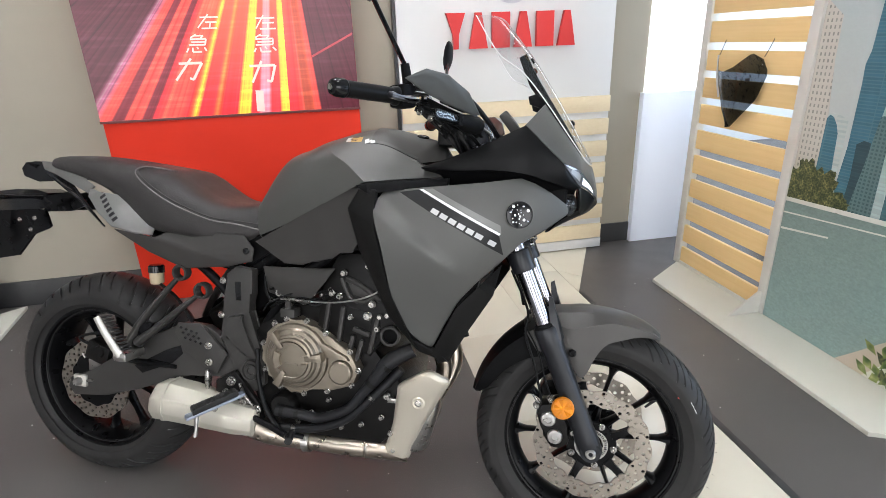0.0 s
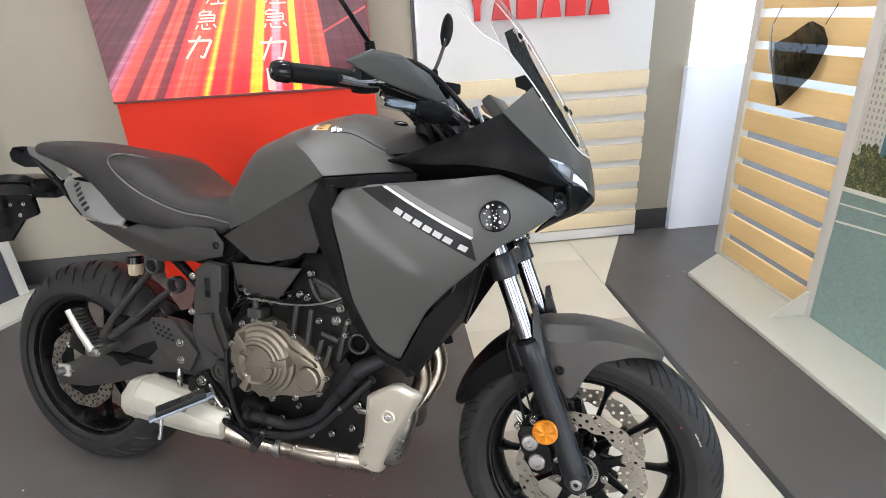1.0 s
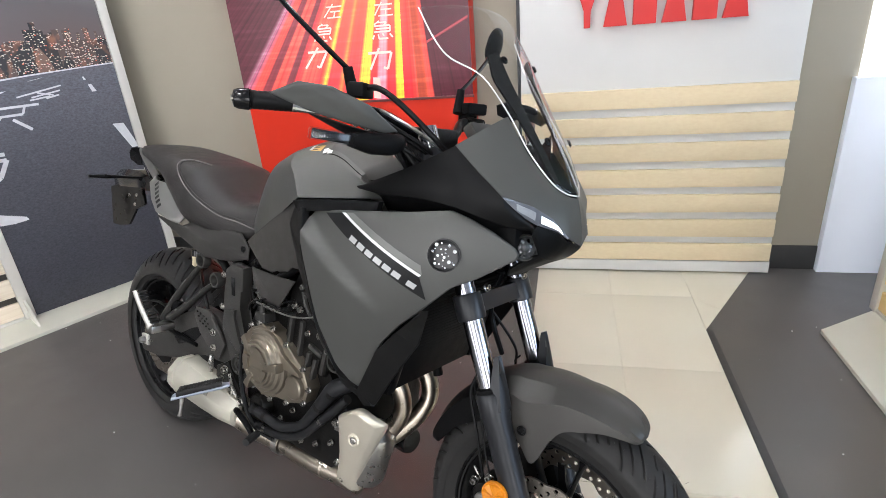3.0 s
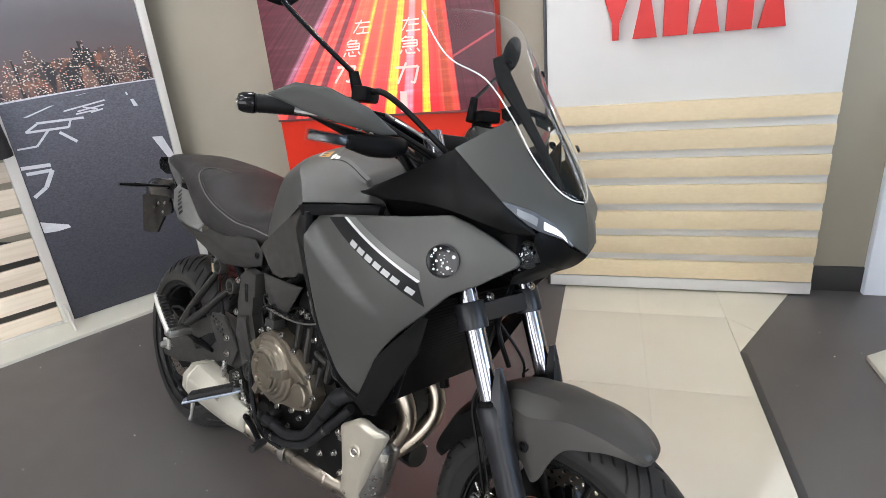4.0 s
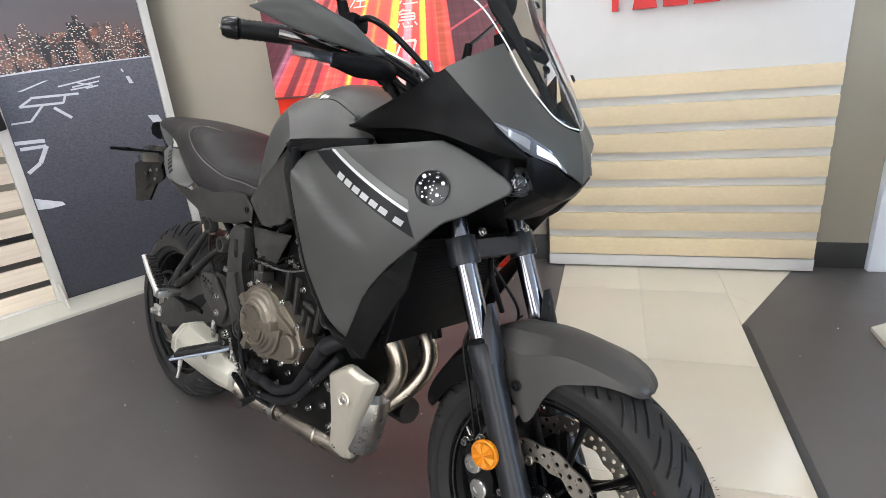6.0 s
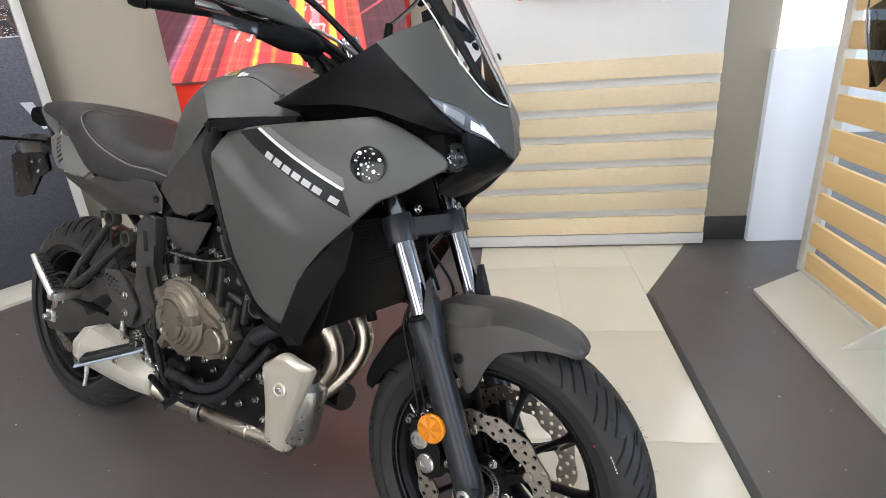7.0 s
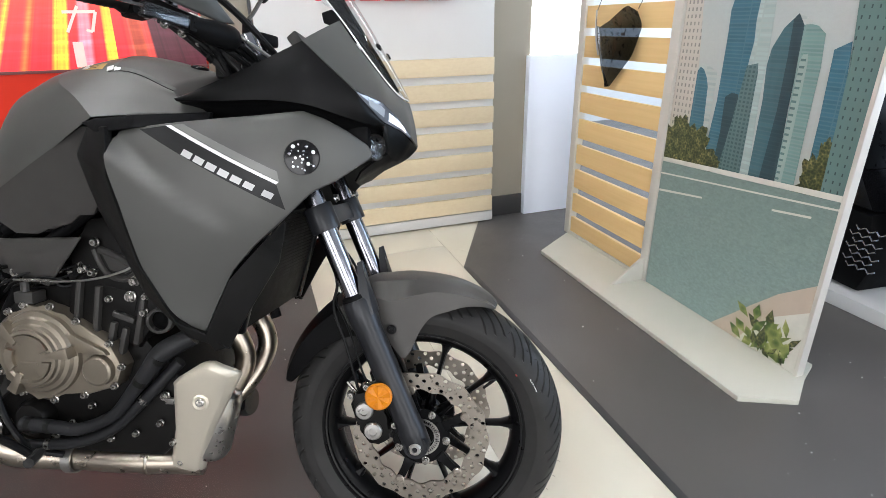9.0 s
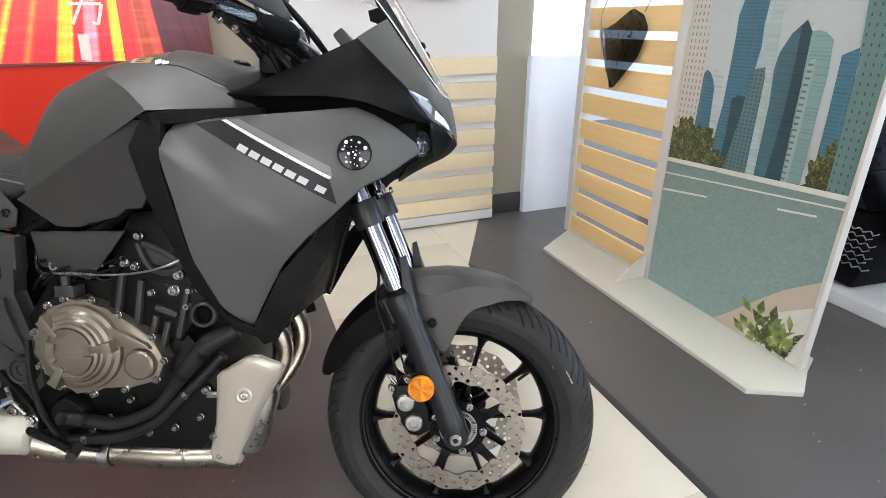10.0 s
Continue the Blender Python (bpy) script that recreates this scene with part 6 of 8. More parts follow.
# -- front fairing, both sides --
FAIR_TOP = [(0.957, 0.893), (0.9600, 0.9075), (0.9690, 0.9195), (0.9895, 0.9250), (1.0576, 0.9330), (1.122, 0.9395), (1.200, 0.9475), (1.272, 0.9580), (1.3038, 0.9466), (1.3387, 0.9265), (1.3714, 0.9013), (1.3790, 0.8880)]
FAIR_LOW = [(0.957, 0.893), (0.9552, 0.8780), (0.958, 0.8543), (0.9733, 0.797), (0.990, 0.697), (1.0066, 0.633), (1.0364, 0.5895), (1.0636, 0.5665), (1.0805, 0.5602), (1.0848, 0.5656), (1.1063, 0.6098), (1.1418, 0.675), (1.1838, 0.7222),
            (1.2235, 0.7579), (1.2819, 0.8165), (1.3205, 0.8362), (1.3765, 0.8776), (1.3790, 0.8880)]


def fairing_width(x, z):
    """How far the side fairing stands out: a full, softly domed form with one pressed chamfer that runs out to the front."""
    a, b = x - 1.15, z - 0.8
    w = 0.2367 - 0.2714 * a + 0.1536 * b - 1.1196 * a * a + 0.443 * a * b - 0.8254 * b * b - 0.8913 * a ** 3 + 0.2644 * a * a * b - 0.7472 * a * b * b - 2.1848 * b ** 3
    f = ((x - 0.9558) * 0.2020 + (z - 0.8732) * -0.1346) / 0.05892
    d = (x - 0.9558) * 0.5545 + (z - 0.8732) * 0.8322
    run = max(0.0, min(1.0, 1 - f))
    band = 0.038 * run + 0.004
    k = max(0.0, min(1.0, d / band))
    return w + 0.55 * 0.038 * run * (0.5 - k * k * (3 - 2 * k))


def fairing_shell(s):
    """The panel as a fine grid between its top edge and its lower edge, 6 mm thick, with eased rims."""
    n, rows = 84, 30
    top = resample([(x, 0, z) for x, z in FAIR_TOP], n)
    low = resample([(x, 0, z) for x, z in FAIR_LOW], n)
    bm = blank()
    skins = []
    for drop, shrink in ((0.0016, 0.0), (0.0, 0.0022), (0.006, 0.0)):
        grid = []
        for i in range(1, n - 1):
            a, b_ = low[i], top[i]
            ease = min(0.2, shrink / max((b_ - a).length, 0.001))
            grid.append([])
            for k in range(rows + 1):
                q = a.lerp(b_, ease + (1 - 2 * ease) * k / rows)
                grid[-1].append(bm.verts.new((q.x, s * (fairing_width(q.x, q.z) - drop), q.z)))
        skins.append(grid)
    rim, face, back = skins
    for grid in (face, back):
        for c0, c1 in zip(grid, grid[1:]):
            for k in range(rows):
                bm.faces.new((c0[k], c1[k], c1[k + 1], c0[k + 1]))
    loops = [[g[i][0] for i in range(n - 2)] + [g[n - 3][k] for k in range(1, rows + 1)] + [g[i][rows] for i in range(n - 4, -1, -1)] + [g[0][k] for k in range(rows - 1, 0, -1)] for g in (face, rim, back)]
    for a, b_ in zip(loops, loops[1:]):
        for k in range(len(a)):
            m = (k + 1) % len(a)
            bm.faces.new((a[k], a[m], b_[m], b_[k]))
    for col in rim:
        for v in col[1:-1]:
            if not v.link_faces:
                bm.verts.remove(v)
    bmesh.ops.recalc_face_normals(bm, faces=bm.faces)
    return bm


def decal_on(tree, low, high, s, lift=0.0012, cuts=12, rows=3):
    """A thin film laid on a panel between two lines of (x, z), dropped on it from the side."""
    def along(line, f):
        g = f * (len(line) - 1)
        k = min(int(g), len(line) - 2)
        return Vector(line[k]).lerp(Vector(line[k + 1]), g - k)
    bm = blank()
    grid = []
    for i in range(cuts + 1):
        a, b_ = along(low, i / cuts), along(high, i / cuts)
        col = []
        for k in range(rows + 1):
            q = a.lerp(b_, k / rows)
            hit = tree.ray_cast(Vector((q.x, s * 0.6, q.y)), Vector((0, -s, 0)))[0]
            col.append((q.x, (hit.y if hit else s * 0.2), q.y))
        grid.append(col)
    top = [[bm.verts.new((x, y + s * lift, z)) for x, y, z in col] for col in grid]
    for i in range(cuts):
        for k in range(rows):
            bm.faces.new((top[i][k], top[i + 1][k], top[i + 1][k + 1], top[i][k + 1]))
    bmesh.ops.recalc_face_normals(bm, faces=bm.faces)
    bmesh.ops.solidify(bm, geom=bm.faces[:], thickness=0.0004)
    return bm


for s in (-1, 1):
    fair = part("side_fairing", fairing_shell(s), B["paint"], bike, "matte grey side fairing with one pressed ridge", angle=40)
    flat = fairing_shell(s)
    bmesh.ops.triangulate(flat, faces=flat.faces[:])
    tree = BVHTree.FromBMesh(flat)
    flat.free()
    part("dark_stripe", decal_on(tree, [(1.0095, 0.9226), (1.125, 0.8545), (1.2405, 0.7860)], [(1.0558, 0.9288), (1.143, 0.8800), (1.2310, 0.8310)], s, 0.0014, 24, 5), B["dark_decal"], fair, "dark stripe panel")
    part("side_stripe", decal_on(tree, [(1.0558, 0.9290), (1.2308, 0.8312)], [(1.0650, 0.9300), (1.2352, 0.8352)], s, 0.0018, 24, 1), B["white_decal"], fair, "pale stripe")
    part("grey_band", decal_on(tree, [(1.0665, 0.9302), (1.2357, 0.8358)], [(1.0850, 0.9318), (1.2335, 0.8535)], s, 0.0014, 24, 3), B["band"], fair, "paler grey band")
    # plain bars for the model name
    start, step = Vector((1.0925, 0.8815)), Vector((0.0192, -0.0105))
    for k in range(7):
        a = start + step * k + (step * 0.45 if k == 6 else Vector((0, 0)))
        u, v = step.normalized() * 0.0084, Vector((0.55, 0.84)) * 0.0056
        part("name_bar", decal_on(tree, [tuple(a - u - v), tuple(a + u - v)], [tuple(a - u + v), tuple(a + u + v)], s, 0.0020, 4, 2), B["name_grey"], fair)
    eye = tree.ray_cast(Vector((1.272, s * 0.6, 0.8775)), Vector((0, -s, 0)))
    em = Matrix.Translation(eye[0] + Vector((0, s * 0.001, 0))) @ toward(Vector((0.42, s * 0.9, 0.05)))
    emblem = part("emblem", lathe([(0, 0), (0.0305, 0), (0.0305, 0.0035), (0.0270, 0.0045), (0, 0.0045)], em, 48), B["gloss_black"], bike, "round black and chrome emblem")
    part("emblem_ring", lathe([(0.0285, 0.003), (0.0308, 0.003), (0.0304, 0.0058), (0.0292, 0.0058)], em, 48, True), B["gloss_black"], emblem)
    # random chrome and white domes paint the emblem's glints and silver pattern
    spots = random.Random(5)
    taken = []
    while len(taken) < 22:
        r, a = 0.0245 * math.sqrt(spots.random()), 2 * math.pi * spots.random()
        size = spots.choice((0.0012, 0.0018, 0.0026, 0.0036))
        q = Vector((r * math.cos(a), r * math.sin(a)))
        if all((q - o).length > size + w + 0.0006 for o, w in taken):
            taken.append((q, size))
            part("emblem_glint", lathe([(0, size * 0.55), (size * 0.55, size * 0.45), (size * 0.9, size * 0.15), (size, 0)], em @ Matrix.Translation((q.x, q.y, 0.0045)), 10), B["edge" if len(taken) % 3 else "chrome"], emblem)
    panel("fairing_rim", [(0.912, 0.225, 0.932), (0.880, 0.214, 0.886), (0.907, 0.208, 0.791), (0.978, 0.200, 0.633), (1.049, 0.190, 0.552), (1.122, 0.180, 0.528),
                          (1.098, 0.192, 0.556), (1.036, 0.209, 0.588), (0.990, 0.231, 0.697), (0.956, 0.245, 0.850), (0.960, 0.243, 0.932)],
          [(0, 1, 9, 10), (1, 2, 9), (2, 3, 8, 9), (3, 4, 7, 8), (4, 5, 6, 7)], B["rim_plastic"], s, thick=0.02, label="black fairing rim", bevel=0.004)
    panel("tank_trim", [(0.905, 0.226, 0.939), (0.935, 0.232, 0.945), (1.000, 0.222, 0.952), (1.112, 0.182, 0.960), (1.112, 0.190, 0.940), (1.000, 0.228, 0.930), (0.94, 0.240, 0.922)],
          [(0, 1, 6), (1, 2, 5, 6), (2, 3, 4, 5)], B["black"], s, thick=0.015, label="black trim strip", bevel=0.0015)
    panel("lower_fairing", [(1.084, 0.198, 0.556), (1.140, 0.203, 0.666), (1.186, 0.200, 0.716), (1.240, 0.190, 0.772), (1.233, 0.165, 0.764), (1.219, 0.168, 0.694), (1.162, 0.174, 0.604), (1.122, 0.178, 0.534), (1.098, 0.184, 0.526)],
          [(0, 1, 6, 7, 8), (1, 2, 5, 6), (2, 3, 4, 5)], B["rim_plastic"], s, thick=0.006, label="black lower fairing", bevel=0.003)
    fold = smooth_line([Vector(v) for v in ((1.050, 0.198, 0.974), (1.129, 0.213, 0.972), (1.217, 0.208, 0.974), (1.284, 0.197, 0.967), (1.330, 0.176, 0.953), (1.372, 0.148, 0.940), (1.399, 0.112, 0.936))], 4)
    crest = resample([(1.046, 0.194, 0.979), (1.115, 0.208, 1.000), (1.200, 0.208, 1.033), (1.279, 0.196, 1.072), (1.322, 0.182, 1.031), (1.363, 0.166, 0.992), (1.400, 0.113, 0.943)], len(fold))
    wing = part("upper_wing", patch(fold, crest, s, 0.004), B["wing"], bike, "satin black upper fairing", angle=30)
    part("wing_channel", patch([(p.x - 0.004, p.y - 0.055, p.z - 0.040) for p in fold], fold, s, -0.012), B["black"], wing, angle=50)
    chin_top = [(1.399, 0.112, 0.937), (1.402, 0.099, 0.942), (1.425, 0.060, 0.929), (1.438, 0.045, 0.914), (1.447, 0.0, 0.900)]
    chin_low = [(1.398, 0.110, 0.924), (1.402, 0.084, 0.886), (1.406, 0.056, 0.876), (1.410, 0.030, 0.872), (1.412, 0.0, 0.870)]
    part("nose_chin", patch(resample(chin_low, 17), resample(chin_top, 17), s, 0.003), B["wing"], wing, angle=40)
    part("nose_underside", patch(resample([(1.352, 0.092, 0.852), (1.335, 0.070, 0.832), (1.325, 0.0, 0.822)], 9), resample([(1.402, 0.084, 0.886), (1.406, 0.056, 0.876), (1.412, 0.0, 0.870)], 9), s, -0.002), B["black"], wing)
    part("lamp_housing", box((1.300, min(s * 0.045, s * 0.125), 0.872), (1.374, max(s * 0.045, s * 0.125), 0.945), None, 0.010), B["black"], wing)
    seam = resample([(1.279, 0.197, 1.073), (1.322, 0.184, 1.032), (1.363, 0.168, 0.994), (1.400, 0.123, 0.979), (1.420, 0.076, 0.956), (1.440, 0.046, 0.922), (1.448, 0.0, 0.902)], 25)
    brow = smooth_line([Vector(v) for v in ((1.314, 0.088, 1.131), (1.341, 0.087, 1.093), (1.366, 0.083, 1.060), (1.388, 0.069, 1.031), (1.405, 0.050, 1.009), (1.421, 0.024, 0.995), (1.431, 0.0, 0.990))], 4)
    part("nose_cowl", patch(seam, brow[:25] if len(brow) >= 25 else resample(brow, 25), s, 0.003), B["paint"], bike, "matte grey nose cowl", angle=40)
    lens_up = resample([(1.363, 0.167, 0.993), (1.400, 0.122, 0.978), (1.420, 0.075, 0.955), (1.4395, 0.047, 0.922)], 25)
    lens_low = resample([(1.3635, 0.166, 0.991), (1.381, 0.140, 0.963), (1.400, 0.102, 0.944), (1.425, 0.060, 0.931), (1.439, 0.046, 0.918)], 25)
    lamp = part("headlamp", patch(lens_low, lens_up, s, 0.001, 0.004, 6), B["lamp_dark"], bike, "slim smoked headlamp lens")
    cells = [[a.lerp(b_, f) for a, b_ in zip(lens_low, lens_up)] for f in (0.24, 0.76)]
    # the glow stands in for a bright white reflection in the lens
    part("glint_strip", patch([(p.x + 0.0012, p.y + 0.0014, p.z) for p in cells[0][13:22]], [(p.x + 0.0012, p.y + 0.0014, p.z) for p in cells[1][12:21]], s, 0.0, 0.0006, 2), B["lens_glint"], lamp, "white strip glowing as a bright reflection")
    part("inner_reflector", patch([(p.x + 0.0010, p.y + 0.0012, p.z) for p in cells[0][5:12]], [(p.x + 0.0010, p.y + 0.0012, p.z) for p in cells[1][4:11]], s, 0.0, 0.0006, 2), B["lens"], lamp, "silver reflector")
    hub = Matrix.Translation((1.378, s * 0.094, 0.899)) @ toward((1.0, s * 0.75, -0.05))
    proj = part("projector_lamp", lathe([(0, -0.02), (0.025, -0.02), (0.0255, 0.004), (0.0235, 0.007), (0.0215, 0.002), (0.012, -0.004), (0, 0.004)], hub, 32), B["dark_grey"], bike, "round projector lamp")
    part("lamp_glass", lathe([(0.0215, 0.003), (0.019, 0.010), (0.012, 0.0145), (0, 0.016)], hub, 28), B["lamp_glass"], proj, "clear round lens")
    for k in range(7):
        q = 2 * math.pi * k / 7 + 0.3
        part("lamp_facet", box((-0.004, -0.003, 0), (0.004, 0.003, 0.002), hub @ Matrix.Rotation(q, 4, "Z") @ Matrix.Translation((0.013, 0, 0.001)) @ Matrix.Rotation(0.5, 4, "Y"), 0.0008), B["chrome"], proj)
    panel("cockpit_side", [(0.998, 0.128, 0.990), (1.150, 0.160, 1.006), (1.276, 0.162, 1.062), (1.315, 0.082, 1.112), (1.340, 0.05, 1.03), (1.20, 0.09, 0.98), (1.06, 0.10, 0.965)],
          [(0, 1, 5, 6), (1, 2, 5), (2, 3, 4, 5)], B["black"], s, thick=0.003, bevel=0)

# -- windscreen --
CENTRE = smooth_line([Vector(v) for v in ((1.430, 0.0, 0.996), (1.429, 0.0, 1.001), (1.418, 0.0, 1.022), (1.390, 0.0, 1.073), (1.352, 0.0, 1.138), (1.312, 0.0, 1.202), (1.287, 0.0, 1.240), (1.255, 0.0, 1.283), (1.212, 0.0, 1.336))], 6)
EDGE = smooth_line([Vector(v) for v in ((1.429, 0.004, 0.9955), (1.419, 0.030, 0.9995), (1.401, 0.060, 1.019), (1.363, 0.086, 1.070), (1.316, 0.090, 1.135), (1.262, 0.105, 1.199), (1.216, 0.147, 1.227), (1.190, 0.166, 1.260), (1.160, 0.176, 1.310))], 6)
bm = blank()
rows = []
for c, e in zip(CENTRE, EDGE):
    rows.append([(c.x + (e.x - c.x) * u * u, e.y * u, c.z + (e.z - c.z) * u * u) for u in (k / 14 for k in range(-14, 15))])
loft(rows, closed=False, bm=bm)
bmesh.ops.solidify(bm, geom=bm.faces[:], thickness=0.0035)
screen = part("windscreen", bm, B["screen"], bike, "clear acrylic windscreen", angle=70)
screen.visible_shadow = False
for s in (-1, 1):
    # white tube along the rim: light caught in the acrylic, painted on
    part("screen_edge", tube([Vector((e.x, s * e.y, e.z)) for e in EDGE], 0.0014, 6, 1), B["edge"], screen, "white line painted for light caught in the edge")
    for x, w, z in ((1.376, 0.047, 1.089), (1.276, 0.060, 1.232)):
        part("screw", bolt((x + 0.002, s * w, z + 0.002), (0.85, s * 0.25, 0.5), 0.0065, 0.004), B["gloss_black"], screen)
    stay_out = resample([(1.396, 0.044, 1.015), (1.358, 0.054, 1.074), (1.308, 0.064, 1.142), (1.265, 0.076, 1.197), (1.248, 0.072, 1.240)], 15)
    stay_in = resample([(1.402, 0.030, 1.016), (1.366, 0.038, 1.076), (1.322, 0.044, 1.144), (1.284, 0.050, 1.204), (1.262, 0.058, 1.250)], 15)
    stay = part("screen_bracket", patch(stay_out, stay_in, s, 0.002, 0.005, 4), B["rim_plastic"], bike, "dark grey screen bracket")
    part("bracket_tab", prism([(1.320, 1.132), (1.292, 1.158), (1.272, 1.152), (1.276, 1.134), (1.308, 1.122)], s * 0.060 - 0.004, s * 0.060 + 0.004, "y", 0.001), B["black"], stay)
part("screen_crossbar", tube([(1.292, -0.058, 1.150), (1.300, 0, 1.152), (1.292, 0.058, 1.150)], 0.007, 8, 3), B["black"], bike)
part("instrument_panel", box((-0.012, -0.075, -0.035), (0.012, 0.075, 0.045), Matrix.Translation((1.240, 0, 1.078)) @ Matrix.Rotation(radians(-38), 4, "Y"), 0.006), B["dark_grey"], bike, "dark grey instrument panel housing")
part("cockpit_floor", prism([(1.0, -0.12), (1.32, -0.09), (1.32, 0.09), (1.0, 0.12)], 0.955, 0.962, "z"), B["black"], bike)

# -- handlebar, levers, guards, mirrors --
part("handlebar", tube([(0.945, -0.335, 1.128), (1.000, -0.240, 1.130), (1.050, -0.140, 1.122), (1.078, -0.075, 1.092), (1.082, 0, 1.088), (1.078, 0.075, 1.092), (1.050, 0.140, 1.122), (1.000, 0.240, 1.130), (0.945, 0.335, 1.128)], 0.011, 12), B["satin_black"], bike)
part("bar_clamp", box((1.050, -0.06, 1.035), (1.105, 0.06, 1.105), None, 0.008), B["cast_black"], bike)
for s in (-1, 1):
    g0, g1 = Vector((0.928, s * 0.362, 1.128)), Vector((0.999, s * 0.243, 1.130))
    d = (g1 - g0).normalized()
    m = Matrix.Translation(g0) @ toward(d)
    L = (g1 - g0).length
    prof = [(0, 0.0), (0.019, 0.0)]
    for k in range(14):
        z = 0.004 + k * (L - 0.01) / 14
        prof += [(0.0165, z), (0.0175, z + 0.003)]
    grip = part("grip", lathe(prof + [(0.021, L - 0.005), (0.021, L), (0, L)], m, 24), B["hose"], bike, "ribbed rubber grip")
    part("bar_end", lathe([(0, -0.030), (0.009, -0.030), (0.015, -0.028), (0.0185, -0.020), (0.0195, -0.002), (0.017, 0.0), (0, 0.0)], m, 28), B["gloss_black"], grip, "gloss black bar end")
    part("bar_end_screw", lathe([(0, -0.033), (0.006, -0.033), (0.006, -0.029), (0, -0.029)], m, 16), B["bolt"], grip)
    part("switch_box", box((-0.022, -0.020, -0.026), (0.026, 0.020, 0.024), Matrix.Translation(g1 + d * 0.022) @ toward(d) @ Matrix.Rotation(radians(90), 4, "X"), 0.008), B["black"], bike, "black switch housing")
    part("lever", tube([g1 + Vector((0.045, 0, -0.004)) + d * 0.035, g1 + Vector((0.050, s * 0.03, -0.012)), g1 + Vector((0.036, s * 0.062, -0.014)), g1 + Vector((0.018, s * 0.094, -0.011))], [0.0125, 0.011, 0.009, 0.0095], 10, 6, 0.75), B["chrome"], bike, "polished alloy lever")
    part("lever_perch", tube([g1 + d * 0.03, g1 + d * 0.035 + Vector((0.05, 0, -0.004))], [0.016, 0.012], 12, 1), B["cast_black"], bike)
    part("master_cylinder", box((-0.016, -0.028, -0.012), (0.018, 0.028, 0.016), Matrix.Translation(g1 + d * 0.050 + Vector((0.022, 0, 0.030))) @ Matrix.Rotation(s * radians(-22), 4, "Z"), 0.006), B["black"], bike)
    hg = soft_panel("hand_guard", [(1.076, 0.408, 1.138), (1.109, 0.378, 1.160), (1.142, 0.334, 1.156), (1.172, 0.278, 1.132), (1.187, 0.221, 1.093), (1.174, 0.246, 1.089), (1.140, 0.303, 1.101), (1.104, 0.358, 1.117), (1.124, 0.352, 1.144), (1.163, 0.288, 1.119)],
                    [(0, 1, 8), (1, 2, 8), (2, 3, 9, 8), (3, 4, 9), (4, 5, 9), (5, 6, 9), (6, 8, 9), (6, 7, 8), (7, 0, 8)], B["paint"], s, thick=0.005, label="matte grey hand guard", cuts=4, rounds=3)
    panel("guard_lower", [(1.100, 0.358, 1.114), (1.137, 0.303, 1.097), (1.170, 0.246, 1.085), (1.182, 0.222, 1.086), (1.160, 0.212, 1.056), (1.126, 0.238, 1.066), (1.096, 0.296, 1.094)],
          [(0, 1, 6), (1, 2, 5, 6), (2, 3, 4, 5)], B["black"], s, hg, 0.02, "", 0.004)
    i0, i1 = Vector((1.120, s * 0.379, 1.0765)), Vector((1.153, s * 0.322, 1.0695))
    im = Matrix.Translation(i0) @ toward(i1 - i0)
    span = (i1 - i0).length
    ind = part("indicator", box((-0.0085, -0.010, -0.004), (0.0085, 0.010, span), im, 0.004), B["lamp_glass"], bike, "slim clear front indicator")
    part("indicator_back", box((-0.0070, -0.0082, 0.0), (0.0, 0.0082, span - 0.003), im, 0.002), B["gloss_black"], ind, "dark reflector")
    for k in range(4):
        part("indicator_cell", box((0.0, -0.0060, 0.006 + 0.015 * k), (0.0030, 0.0060, 0.016 + 0.015 * k), im, 0.0012), B["steel"], ind)
    part("indicator_collar", box((-0.010, -0.0115, span - 0.004), (0.010, 0.0115, span + 0.008), im, 0.003), B["black"], ind)
    part("indicator_base", tube([i1, (1.166, s * 0.288, 1.066), (1.178, s * 0.250, 1.066), (1.150, s * 0.20, 1.070)], [0.012, 0.019, 0.019, 0.016], 12, 4), B["black"], ind)
    stalk = part("mirror_stalk", tube([(1.010, s * 0.180, 1.150), (1.004, s * 0.196, 1.208)], [0.013, 0.010], 14, 1), B["black"], bike, "black mirror stalk")
    part("mirror_arm", tube([(1.004, s * 0.195, 1.205), (0.996, s * 0.255, 1.243), (0.984, s * 0.330, 1.295), (0.980, s * 0.352, 1.318)], 0.0052, 10, 4), B["gloss_black"], stalk)
    head = []
    for k in range(9):
        q = -1 + 2 * k / 8
        r = math.sqrt(max(0.02, 1 - q ** 2 * 0.96))
        c = Vector((0.972, s * 0.385, 1.350)) + Vector((0.006, s * (0.088 if s < 0 else 0.034), 0.020)) * q
        head.append([c + Vector((0.014 * math.cos(p) * r * (1.0 if math.cos(p) > 0 else 0.25), 0, 0.047 * math.sin(p) * r)) for p in (2 * math.pi * i / 16 for i in range(16))])
    mh = part("mirror_head", loft(head), B["black"], stalk, "black mirror housing")
    part("mirror_glass", lathe([(0, 0), (0.98, 0), (1.0, 0.04), (0, 0.04)], Matrix.Translation((0.9665, s * 0.385, 1.350)) @ Matrix.Rotation(radians(-90), 4, "Y") @ Matrix.Rotation(s * radians(-12), 4, "Z") @ Matrix.Diagonal((0.036 if s < 0 else 0.026, 0.078 if s < 0 else 0.016, 0.03, 1)), 28), B["chrome"], stalk, "mirror glass")
